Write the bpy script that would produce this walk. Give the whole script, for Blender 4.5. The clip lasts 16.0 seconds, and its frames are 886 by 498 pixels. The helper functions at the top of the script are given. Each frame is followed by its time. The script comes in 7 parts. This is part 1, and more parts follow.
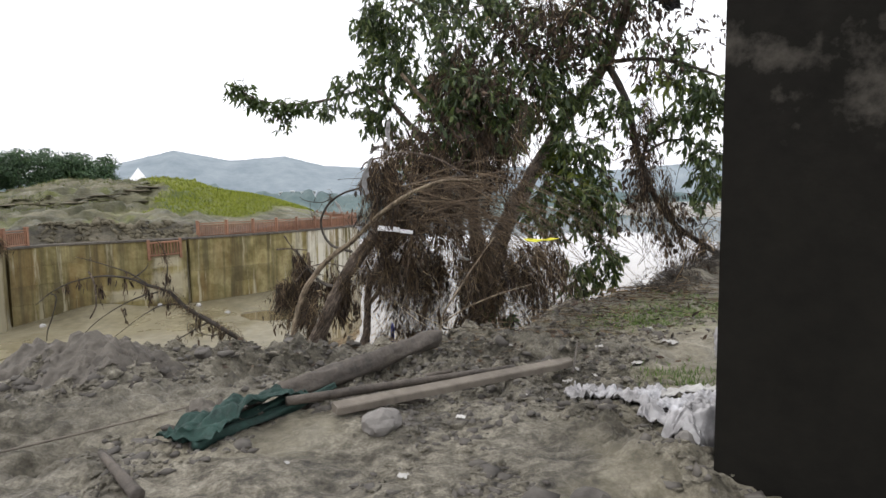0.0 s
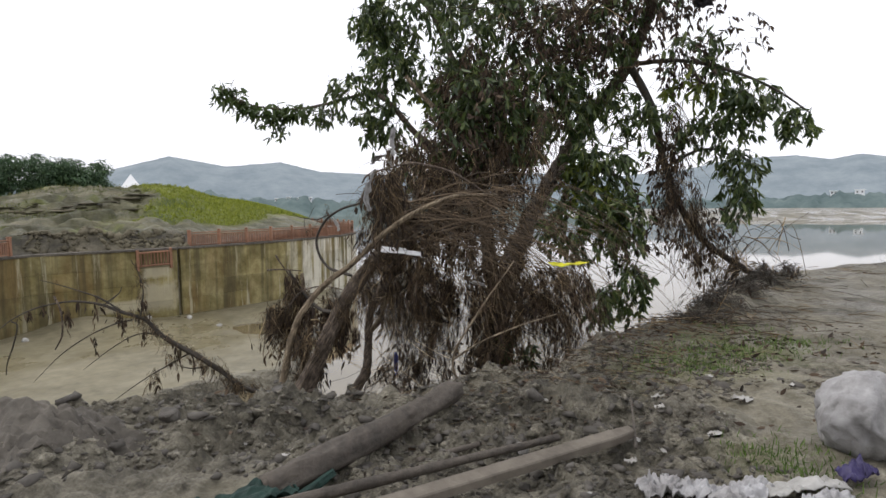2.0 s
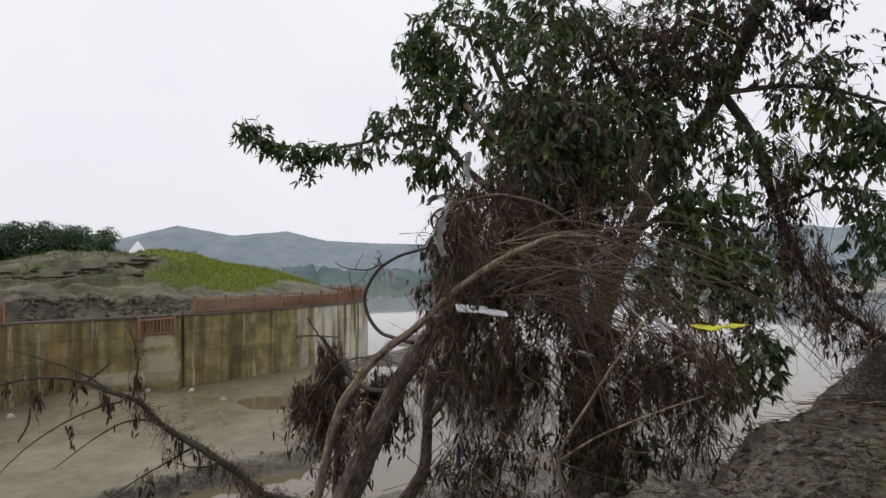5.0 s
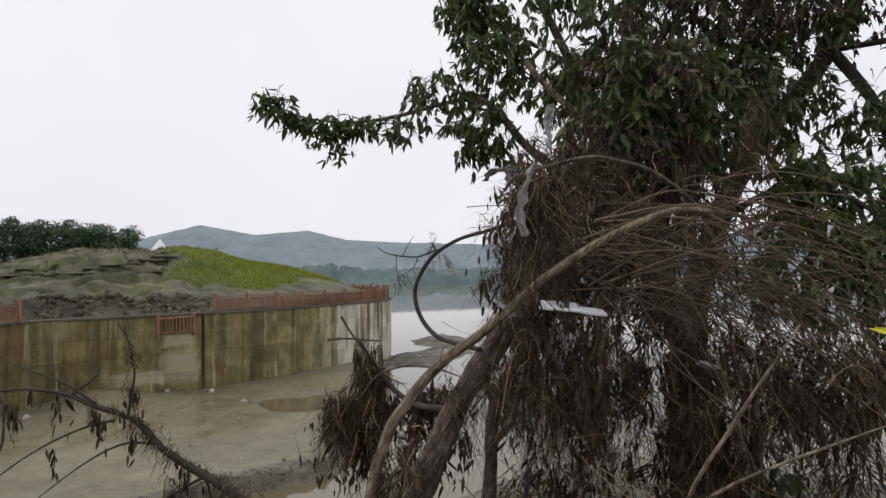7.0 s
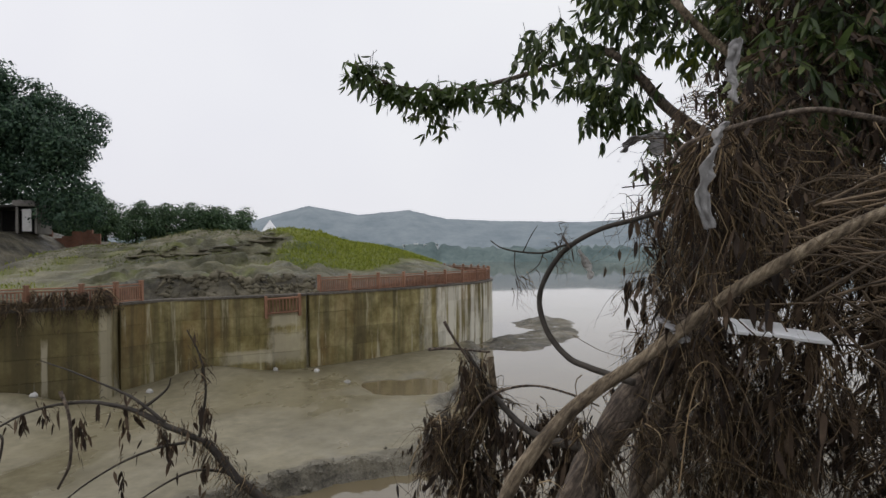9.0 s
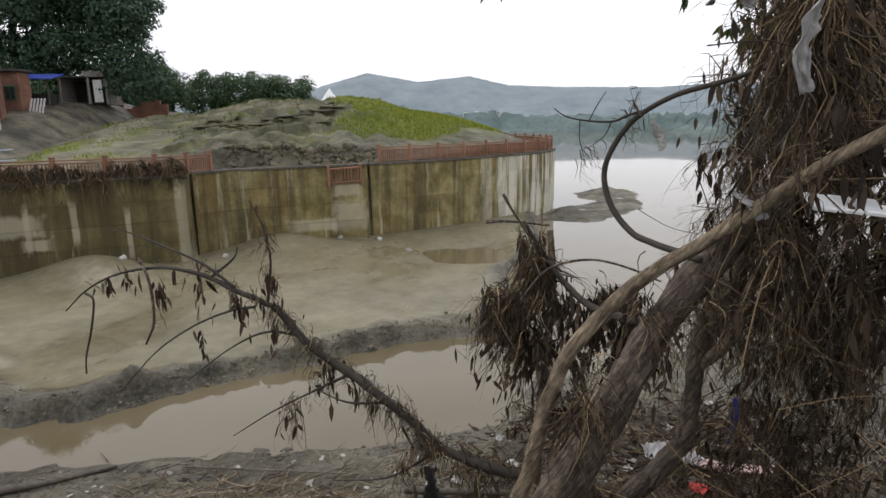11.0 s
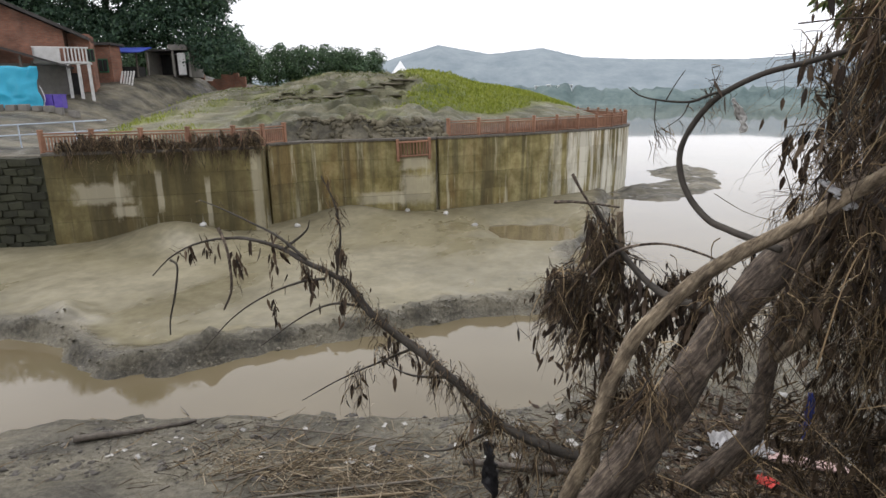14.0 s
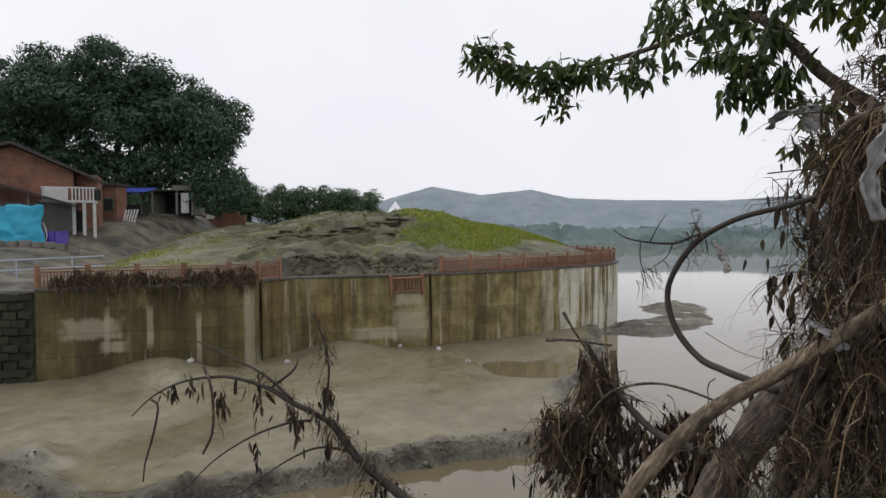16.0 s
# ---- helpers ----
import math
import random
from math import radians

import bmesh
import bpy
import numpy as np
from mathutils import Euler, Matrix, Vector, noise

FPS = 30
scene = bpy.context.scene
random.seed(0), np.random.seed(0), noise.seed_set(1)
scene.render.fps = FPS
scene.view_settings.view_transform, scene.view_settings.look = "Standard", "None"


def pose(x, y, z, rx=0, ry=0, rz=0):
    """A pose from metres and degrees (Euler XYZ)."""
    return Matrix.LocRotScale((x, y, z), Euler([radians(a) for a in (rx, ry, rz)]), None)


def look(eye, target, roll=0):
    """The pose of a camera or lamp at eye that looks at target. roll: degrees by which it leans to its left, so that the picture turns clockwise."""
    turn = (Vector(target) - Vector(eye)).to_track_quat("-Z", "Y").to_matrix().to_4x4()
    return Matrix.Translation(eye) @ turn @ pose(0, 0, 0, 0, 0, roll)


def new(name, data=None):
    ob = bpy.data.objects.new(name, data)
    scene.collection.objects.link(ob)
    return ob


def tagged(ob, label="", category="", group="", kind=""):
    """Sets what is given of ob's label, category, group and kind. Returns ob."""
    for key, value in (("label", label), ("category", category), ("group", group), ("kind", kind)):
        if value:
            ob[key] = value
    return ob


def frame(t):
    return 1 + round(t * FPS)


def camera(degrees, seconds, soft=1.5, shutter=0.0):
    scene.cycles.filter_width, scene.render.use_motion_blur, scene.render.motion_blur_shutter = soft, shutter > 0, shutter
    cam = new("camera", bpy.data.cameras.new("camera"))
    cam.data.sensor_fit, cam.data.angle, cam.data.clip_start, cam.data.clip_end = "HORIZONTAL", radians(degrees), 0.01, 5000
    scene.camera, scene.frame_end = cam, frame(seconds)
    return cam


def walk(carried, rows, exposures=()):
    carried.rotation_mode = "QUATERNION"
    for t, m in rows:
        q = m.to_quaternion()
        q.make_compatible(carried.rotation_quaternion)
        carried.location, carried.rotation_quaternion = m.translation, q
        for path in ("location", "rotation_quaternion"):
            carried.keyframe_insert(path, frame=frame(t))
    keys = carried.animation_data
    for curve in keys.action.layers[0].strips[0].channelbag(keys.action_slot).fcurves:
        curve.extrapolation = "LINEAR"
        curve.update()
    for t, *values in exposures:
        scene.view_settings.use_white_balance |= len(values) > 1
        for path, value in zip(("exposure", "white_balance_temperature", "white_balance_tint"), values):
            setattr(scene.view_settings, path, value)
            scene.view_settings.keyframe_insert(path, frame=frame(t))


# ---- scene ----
cam = camera(72.7, 16.0)
METRES, EYE, TILT, LEAN, TURN = 6.5, 1.55, 0.0, 0.0, 0.0
ROWS = [
    (0.0, 0.0, 0.0, 0.0, -0.06, -4.97, 0.68),
    (0.5, -0.016, 0.056, 0.0035, -0.48, -4.88, 0.8),
    (1.0, -0.0108, 0.108, 0.0148, -0.45, -4.77, 0.92),
    (1.5, -0.0131, 0.144, 0.0264, -0.52, -4.63, 0.75),
    (2.0, -0.0332, 0.1708, 0.023, -0.44, -4.39, 0.59),
    (2.5, -0.0566, 0.2163, 0.0168, -1.49, -1.5, 0.76),
    (3.0, -0.0733, 0.2723, 0.0091, -1.31, 1.7, 0.51),
    (3.5, -0.1042, 0.3254, 0.0036, -1.43, 2.1, 0.44),
    (4.0, -0.1312, 0.3826, -0.002, -1.49, 2.13, 0.56),
    (4.5, -0.1527, 0.4312, -0.0089, -0.86, 2.16, 0.61),
    (7.0, -0.2445, 0.6964, -0.0314, 1.84, 2.11, 0.56),
    (7.5, -0.2576, 0.7646, -0.0278, 1.77, 1.87, 0.67),
    (8.0, -0.2728, 0.8088, -0.0145, 2.25, 2.22, 0.65),
    (8.5, -0.2846, 0.8523, -0.0112, 8.46, 2.11, 0.85),
    (9.0, -0.2858, 0.8835, -0.0074, 11.26, 0.15, 0.59),
    (9.5, -0.2851, 0.901, -0.0059, 12.51, -3.85, 0.68),
    (10.0, -0.2857, 0.9003, -0.0057, 14.23, -7.49, 0.71),
    (12.5, -0.2897, 0.9083, -0.0089, 20.94, -14.39, 0.9),
    (13.0, -0.2898, 0.908, -0.0085, 22.59, -14.41, 0.74),
    (13.5, -0.289, 0.907, -0.0067, 23.15, -14.49, 0.8),
    (14.0, -0.2868, 0.9007, -0.001, 23.45, -14.45, 0.63),
    (14.5, -0.2886, 0.9021, 0.0008, 22.7, -12.46, 0.77),
    (15.0, -0.2878, 0.9048, 0.0017, 22.7, -8.66, 0.69),
    (15.5, -0.2872, 0.9058, 0.0024, 22.83, -5.0, 0.53),
    (16.0, -0.2849, 0.9027, 0.0023, 22.82, -1.65, 0.43),
]
walk(cam, [(t, pose(0, 0, EYE, TILT, LEAN, TURN) @ pose(METRES * x, METRES * y, METRES * z, 90 + pitch, roll, yaw)) for t, x, y, z, yaw, pitch, roll in ROWS],
     [(0, 0.34), (1.5, 0.14), (3.5, -0.36), (4.5, -0.46), (7, -0.44), (9, -0.52), (10, -0.42), (12.5, 0.2), (13.5, 0.22), (14.5, 0.18), (15, 0.08), (15.5, -0.12), (16, -0.42)])


# exposures follow the clip's automatic camera
# ---- world and sun ----
world = bpy.data.worlds.new("overcast_sky")
scene.world = world
world.use_nodes = True
wn = world.node_tree
wn.nodes.clear()
w_out = wn.nodes.new("ShaderNodeOutputWorld")
w_bg = wn.nodes.new("ShaderNodeBackground")
w_sky = wn.nodes.new("ShaderNodeTexSky")
w_sky.sky_type = "NISHITA"
w_sky.sun_disc = False
w_sky.sun_elevation = radians(48)
w_sky.sun_rotation = radians(-77)
w_sky.air_density, w_sky.dust_density = 1.0, 5.0
w_cloud = wn.nodes.new("ShaderNodeTexNoise")
w_cloud.inputs["Scale"].default_value = 1.6
w_cloud.inputs["Detail"].default_value = 3
w_ramp = wn.nodes.new("ShaderNodeValToRGB")
w_ramp.color_ramp.elements[0].position, w_ramp.color_ramp.elements[0].color = 0.25, (11.6, 11.6, 12.7, 1)
w_ramp.color_ramp.elements[1].position, w_ramp.color_ramp.elements[1].color = 0.75, (13.6, 13.7, 14.1, 1)
w_mix = wn.nodes.new("ShaderNodeMixRGB")
w_mix.inputs[0].default_value = 0.9
wn.links.new(w_cloud.outputs["Fac"], w_ramp.inputs[0])
wn.links.new(w_sky.outputs[0], w_mix.inputs[1])
wn.links.new(w_ramp.outputs[0], w_mix.inputs[2])
wn.links.new(w_mix.outputs[0], w_bg.inputs[0])
w_bg.inputs[1].default_value = 0.1
wn.links.new(w_bg.outputs[0], w_out.inputs[0])

sun = new("sun", bpy.data.lights.new("sun", "SUN"))
sun.data.energy, sun.data.angle, sun.data.color = 0.8, radians(28), (1.0, 0.97, 0.92)
sun.matrix_world = look((-45, 20, 80), (0, 10, 0))


# ---- materials ----
def material(name, build):
    m = bpy.data.materials.new(name)
    m.use_nodes = True
    nt = m.node_tree
    build(nt, nt.nodes["Principled BSDF"])
    return m


def node(nt, kind, **inputs):
    n = nt.nodes.new(kind)
    for key, value in inputs.items():
        n.inputs[key.replace("_", " ")].default_value = value
    return n


def coords(nt, scale=(1, 1, 1)):
    geo = nt.nodes.new("ShaderNodeNewGeometry")
    mp = nt.nodes.new("ShaderNodeMapping")
    mp.inputs["Scale"].default_value = scale
    nt.links.new(geo.outputs["Position"], mp.inputs[0])
    return mp.outputs[0]


def noise_tex(nt, scale, detail=6, rough=0.6, stretch=(1, 1, 1)):
    n = node(nt, "ShaderNodeTexNoise", Scale=scale, Detail=detail, Roughness=rough)
    nt.links.new(coords(nt, stretch), n.inputs["Vector"])
    return n.outputs["Fac"]


def ramp(nt, fac, *stops):
    r = nt.nodes.new("ShaderNodeValToRGB")
    el = r.color_ramp.elements
    while len(el) < len(stops):
        el.new(0.5)
    for e, (p, c) in zip(el, stops):
        e.position, e.color = p, (*c, 1)
    nt.links.new(fac, r.inputs[0])
    return r.outputs[0]


def mix(nt, fac, a, b, how="MIX"):
    m = nt.nodes.new("ShaderNodeMixRGB")
    m.blend_type = how
    for slot, v in zip((0, 1, 2), (fac, a, b)):
        if isinstance(v, (int, float)):
            m.inputs[slot].default_value = v
        elif isinstance(v, tuple):
            m.inputs[slot].default_value = (*v, 1)
        else:
            nt.links.new(v, m.inputs[slot])
    return m.outputs[0]


def bump(nt, bsdf, height, strength, distance=0.02):
    b = node(nt, "ShaderNodeBump", Strength=strength, Distance=distance)
    nt.links.new(height, b.inputs["Height"])
    nt.links.new(b.outputs[0], bsdf.inputs["Normal"])


def rough_stuff(name, dark, light, scale=8.0, rough=0.85, bumps=0.5, stretch=(1, 1, 1), vary=0.0, dist=0.02):
    """A worn matt surface: two scales of mottling, a grain bump, and a difference from piece to piece."""
    def build(nt, bsdf):
        a = noise_tex(nt, scale, 8, 0.65, stretch)
        b = noise_tex(nt, scale * 0.13, 4, 0.55, stretch)
        c = mix(nt, 0.45, a, b)
        col = ramp(nt, c, (0.32, dark), (0.68, light))
        if vary:
            info = nt.nodes.new("ShaderNodeObjectInfo")
            v = ramp(nt, info.outputs["Random"], (0.0, (1 - vary,) * 3), (1.0, (1 + vary,) * 3))
            col = mix(nt, 1.0, col, v, "MULTIPLY")
        nt.links.new(col, bsdf.inputs["Base Color"])
        bsdf.inputs["Roughness"].default_value = rough
        bump(nt, bsdf, a, bumps, dist)
    return material(name, build)


def island_stuff(name, stops, rough=0.7, translucent=0.0):
    """Leaves, straws and litter: every loose piece has a colour of its own."""
    def build(nt, bsdf):
        geo = nt.nodes.new("ShaderNodeNewGeometry")
        col = ramp(nt, geo.outputs["Random Per Island"], *stops)
        n = noise_tex(nt, 30, 3)
        col = mix(nt, 0.5, col, ramp(nt, n, (0.3, (0.55, 0.55, 0.55)), (0.7, (1.25, 1.25, 1.25))), "MULTIPLY")
        nt.links.new(col, bsdf.inputs["Base Color"])
        bsdf.inputs["Roughness"].default_value = rough
        if translucent:
            tr = nt.nodes.new("ShaderNodeBsdfTranslucent")
            ms = nt.nodes.new("ShaderNodeMixShader")
            ms.inputs[0].default_value = translucent
            nt.links.new(col, tr.inputs[0])
            nt.links.new(bsdf.outputs[0], ms.inputs[1])
            nt.links.new(tr.outputs[0], ms.inputs[2])
            nt.links.new(ms.outputs[0], nt.nodes["Material Output"].inputs[0])
    return material(name, build)


def ground_build(nt, bsdf):
    """River mud, wet and smooth low down, with grass where the mesh carries it."""
    fine = noise_tex(nt, 9, 10, 0.7)
    big = noise_tex(nt, 0.7, 5, 0.6)
    crumbs = noise_tex(nt, 45, 4, 0.7)
    col = ramp(nt, mix(nt, 0.35, fine, big), (0.36, (0.027, 0.024, 0.018)), (0.45, (0.122, 0.11, 0.081)), (0.54, (0.265, 0.246, 0.195)), (0.68, (0.4, 0.377, 0.308)))
    col = mix(nt, 0.6, col, ramp(nt, crumbs, (0.38, (0.45, 0.43, 0.4)), (0.64, (1.35, 1.35, 1.35))), "MULTIPLY")
    col = mix(nt, 0.7, col, ramp(nt, noise_tex(nt, 2.1, 6, 0.7), (0.36, (0.5, 0.48, 0.44)), (0.62, (1.3, 1.28, 1.24))), "MULTIPLY")
    flat = nt.nodes.new("ShaderNodeAttribute")
    flat.attribute_name = "silt"
    silt = ramp(nt, mix(nt, 0.5, noise_tex(nt, 0.35, 5), noise_tex(nt, 2.5, 4)), (0.36, (0.128, 0.112, 0.066)), (0.5, (0.188, 0.166, 0.104)), (0.64, (0.25, 0.221, 0.143)))
    col = mix(nt, flat.outputs["Fac"], col, silt)
    dark_share = nt.nodes.new("ShaderNodeAttribute")
    dark_share.attribute_name = "soil_shade"
    # Long dark streaks draw the shade of torn ledges into the soil colour.
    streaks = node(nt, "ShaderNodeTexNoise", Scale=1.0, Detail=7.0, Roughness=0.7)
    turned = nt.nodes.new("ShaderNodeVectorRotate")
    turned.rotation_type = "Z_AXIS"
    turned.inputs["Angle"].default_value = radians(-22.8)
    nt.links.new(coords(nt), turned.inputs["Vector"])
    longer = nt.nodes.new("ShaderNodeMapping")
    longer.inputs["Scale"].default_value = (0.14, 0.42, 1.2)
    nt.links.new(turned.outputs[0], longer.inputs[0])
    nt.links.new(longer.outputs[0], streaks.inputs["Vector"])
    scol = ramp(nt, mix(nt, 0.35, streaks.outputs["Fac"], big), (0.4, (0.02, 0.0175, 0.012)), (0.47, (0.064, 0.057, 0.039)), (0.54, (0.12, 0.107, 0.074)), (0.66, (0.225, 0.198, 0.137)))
    col = mix(nt, mix(nt, 0.95, (0, 0, 0), dark_share.outputs["Fac"]), col, mix(nt, 0.6, scol, ramp(nt, fine, (0.35, (0.6, 0.58, 0.55)), (0.65, (1.25, 1.25, 1.22))), "MULTIPLY"))
    green = nt.nodes.new("ShaderNodeAttribute")
    green.attribute_name = "grass"
    gcol = ramp(nt, mix(nt, 0.6, noise_tex(nt, 1.2, 8, 0.7), noise_tex(nt, 0.25, 3)), (0.35, (0.07, 0.095, 0.012)), (0.65, (0.22, 0.24, 0.028)))
    col = mix(nt, green.outputs["Fac"], col, gcol)
    nt.links.new(col, bsdf.inputs["Base Color"])
    wet = ramp(nt, noise_tex(nt, 1.1, 4), (0.35, (0.45,) * 3), (0.6, (0.85,) * 3))
    sheen = ramp(nt, noise_tex(nt, 0.22, 5, 0.6, (1, 0.5, 1)), (0.4, (0.2,) * 3), (0.6, (0.6,) * 3))
    nt.links.new(mix(nt, flat.outputs["Fac"], wet, sheen), bsdf.inputs["Roughness"])
    dry = nt.nodes.new("ShaderNodeMath")
    dry.operation = "SUBTRACT"
    dry.inputs[0].default_value = 1.0
    nt.links.new(flat.outputs["Fac"], dry.inputs[1])
    hs = nt.nodes.new("ShaderNodeMath")
    hs.operation = "MULTIPLY"
    nt.links.new(dry.outputs[0], hs.inputs[0])
    nt.links.new(mix(nt, 0.4, fine, noise_tex(nt, 38, 6, 0.7)), hs.inputs[1])
    bump(nt, bsdf, hs.outputs[0], 0.8, 0.12)


MUD = material("river_mud", ground_build)


def water_build(nt, bsdf):
    col = ramp(nt, noise_tex(nt, 0.12, 3), (0.35, (0.13, 0.104, 0.06)), (0.65, (0.17, 0.14, 0.086)))
    nt.links.new(col, bsdf.inputs["Base Color"])
    bsdf.inputs["Roughness"].default_value = 0.03
    bsdf.inputs["IOR"].default_value = 1.5
    bump(nt, bsdf, noise_tex(nt, 0.9, 4, 0.6, (1, 0.4, 1)), 0.03, 0.05)


WATER = material("silty_river_water", water_build)


def spot_mask(nt, at, size, turn, soft=0.08, wobble=0.5):
    """A ragged, squarish stain about a place on a wall that runs at turn degrees."""
    geo = nt.nodes.new("ShaderNodeNewGeometry")
    sub = nt.nodes.new("ShaderNodeVectorMath")
    sub.operation = "SUBTRACT"
    sub.inputs[1].default_value = at
    nt.links.new(geo.outputs["Position"], sub.inputs[0])
    rot = nt.nodes.new("ShaderNodeVectorRotate")
    rot.rotation_type = "Z_AXIS"
    rot.inputs["Angle"].default_value = radians(-turn)
    nt.links.new(sub.outputs[0], rot.inputs["Vector"])
    ab = nt.nodes.new("ShaderNodeVectorMath")
    ab.operation = "ABSOLUTE"
    nt.links.new(rot.outputs[0], ab.inputs[0])
    dv = nt.nodes.new("ShaderNodeVectorMath")
    dv.operation = "DIVIDE"
    dv.inputs[1].default_value = (size[0], 50.0, size[1])
    nt.links.new(ab.outputs[0], dv.inputs[0])
    sep = nt.nodes.new("ShaderNodeSeparateXYZ")
    nt.links.new(dv.outputs[0], sep.inputs[0])
    mx = nt.nodes.new("ShaderNodeMath")
    mx.operation = "MAXIMUM"
    nt.links.new(sep.outputs["X"], mx.inputs[0])
    nt.links.new(sep.outputs["Z"], mx.inputs[1])
    n = nt.nodes.new("ShaderNodeMath")
    n.operation = "MULTIPLY_ADD"
    nt.links.new(noise_tex(nt, 2.4, 6, 0.7, (1, 1, 0.6)), n.inputs[0])
    n.inputs[1].default_value = wobble
    nt.links.new(mx.outputs[0], n.inputs[2])
    half = nt.nodes.new("ShaderNodeMath")
    half.operation = "MULTIPLY"
    half.inputs[1].default_value = 0.5
    nt.links.new(n.outputs[0], half.inputs[0])
    mid = 0.5 + wobble * 0.25
    return ramp(nt, half.outputs[0], (mid - soft, (1, 1, 1)), (mid + soft, (0, 0, 0)))


def concrete_build(nt, bsdf):
    """Cast concrete with olive algae streaks and pale leached runs that follow the fall of the water."""
    base = ramp(nt, noise_tex(nt, 0.9, 7, 0.7), (0.35, (0.135, 0.106, 0.033)), (0.5, (0.225, 0.188, 0.076)), (0.65, (0.35, 0.3, 0.145)))
    rust = ramp(nt, noise_tex(nt, 0.35, 5, 0.6, (1.5, 1.5, 0.6)), (0.5, (0, 0, 0)), (0.65, (1, 1, 1)))
    base = mix(nt, mix(nt, 0.55, (0, 0, 0), rust), base, (0.14, 0.075, 0.02))
    streak = ramp(nt, noise_tex(nt, 1.1, 5, 0.6, (1.6, 1.6, 0.1)), (0.45, (0, 0, 0)), (0.6, (1, 1, 1)))
    base = mix(nt, mix(nt, 0.62, (0, 0, 0), streak), base, (0.04, 0.034, 0.013))
    runs = noise_tex(nt, 1.0, 6, 0.65, (1.9, 1.9, 0.13))
    pale = ramp(nt, runs, (0.58, (0, 0, 0)), (0.65, (1, 1, 1)))
    base = mix(nt, mix(nt, 0.8, (0, 0, 0), pale), base, (0.4, 0.365, 0.25))
    # algae and rust over the oldest stretch; the dark patch also paints in lens falloff
    base = mix(nt, mix(nt, 0.72, (0, 0, 0), spot_mask(nt, (-24.2, 24.9, -3.1), (5.0, 2.6), 40, 0.25, 0.9)), base, (0.055, 0.042, 0.014))
    # leached faces: the end of the point, and below the torn railing
    side = spot_mask(nt, (-8.0, 47.0, -2.6), (5.0, 4.0), 62, 0.15, 0.8)
    more = ramp(nt, runs, (0.42, (0, 0, 0)), (0.52, (1, 1, 1)))
    base = mix(nt, mix(nt, 1.0, side, more, "MULTIPLY"), base, (0.6, 0.57, 0.48))
    for at, size, turn in (((-16.0, 34.6, -1.95), (0.75, 0.35), 38), ((-15.9, 34.7, -3.35), (0.85, 0.75), 38), ((-17.4, 33.5, -3.75), (1.1, 0.3), 38), ((-25.6, 23.6, -2.5), (1.1, 0.42), 40), ((-25.0, 24.15, -3.3), (0.45, 0.22), 40), ((-20.75, 27.8, -2.9), (0.22, 2.2), 40), ((-25.2, 24.0, -2.7), (0.1, 0.9), 40), ((-23.9, 25.1, -2.5), (0.12, 0.8), 40), ((-22.4, 26.4, -3.2), (0.1, 1.0), 40)):
        base = mix(nt, mix(nt, 0.62, (0, 0, 0), spot_mask(nt, at, size, turn, 0.12, 1.3)), base, (0.44, 0.4, 0.3))
    info = nt.nodes.new("ShaderNodeObjectInfo")
    base = mix(nt, 1.0, base, ramp(nt, info.outputs["Random"], (0, (0.82, 0.82, 0.8)), (1, (1.12, 1.12, 1.1))), "MULTIPLY")
    nt.links.new(base, bsdf.inputs["Base Color"])
    bsdf.inputs["Roughness"].default_value = 0.8
    bump(nt, bsdf, noise_tex(nt, 6, 8), 0.4, 0.02)


CONCRETE = material("algae_stained_concrete", concrete_build)
FENCE = rough_stuff("red_brown_painted_concrete", (0.165, 0.08, 0.046), (0.32, 0.165, 0.1), 5, 0.7, 0.3, vary=0.15)
STONE = rough_stuff("dark_mossy_stone", (0.012, 0.013, 0.007), (0.046, 0.047, 0.026), 4, 0.85, 0.6, vary=0.3)


def bark(name, dark, mid, light, lean):
    """Weathered bark: grain that runs up the leaning stem, blotches of dried mud, deep relief."""
    def build(nt, bsdf):
        geo = nt.nodes.new("ShaderNodeNewGeometry")
        rot = nt.nodes.new("ShaderNodeVectorRotate")
        rot.rotation_type = "Y_AXIS"
        rot.inputs["Angle"].default_value = radians(-lean)
        nt.links.new(geo.outputs["Position"], rot.inputs["Vector"])
        mp = nt.nodes.new("ShaderNodeMapping")
        mp.inputs["Scale"].default_value = (1, 1, 0.14)
        nt.links.new(rot.outputs[0], mp.inputs[0])
        grain = node(nt, "ShaderNodeTexNoise", Scale=42.0, Detail=8.0, Roughness=0.7)
        nt.links.new(mp.outputs[0], grain.inputs["Vector"])
        col = ramp(nt, grain.outputs["Fac"], (0.36, dark), (0.5, mid), (0.64, light))
        blot = ramp(nt, noise_tex(nt, 5, 7, 0.7), (0.4, (0.45, 0.43, 0.42)), (0.6, (1.2, 1.2, 1.2)))
        col = mix(nt, 0.85, col, blot, "MULTIPLY")
        nt.links.new(col, bsdf.inputs["Base Color"])
        bsdf.inputs["Roughness"].default_value = 0.85
        bump(nt, bsdf, mix(nt, 0.5, grain.outputs["Fac"], noise_tex(nt, 14, 6, 0.7)), 1.0, 0.03)
    return material(name, build)


BARK = bark("muddy_grey_bark", (0.03, 0.022, 0.017), (0.12, 0.092, 0.07), (0.27, 0.215, 0.16), 32)
BARK_PALE = bark("pale_bark", (0.075, 0.054, 0.034), (0.21, 0.162, 0.106), (0.38, 0.31, 0.215), 28)
BARK_DARK = rough_stuff("dark_wet_bark", (0.02, 0.017, 0.013), (0.07, 0.058, 0.045), 12, 0.8, 0.8)


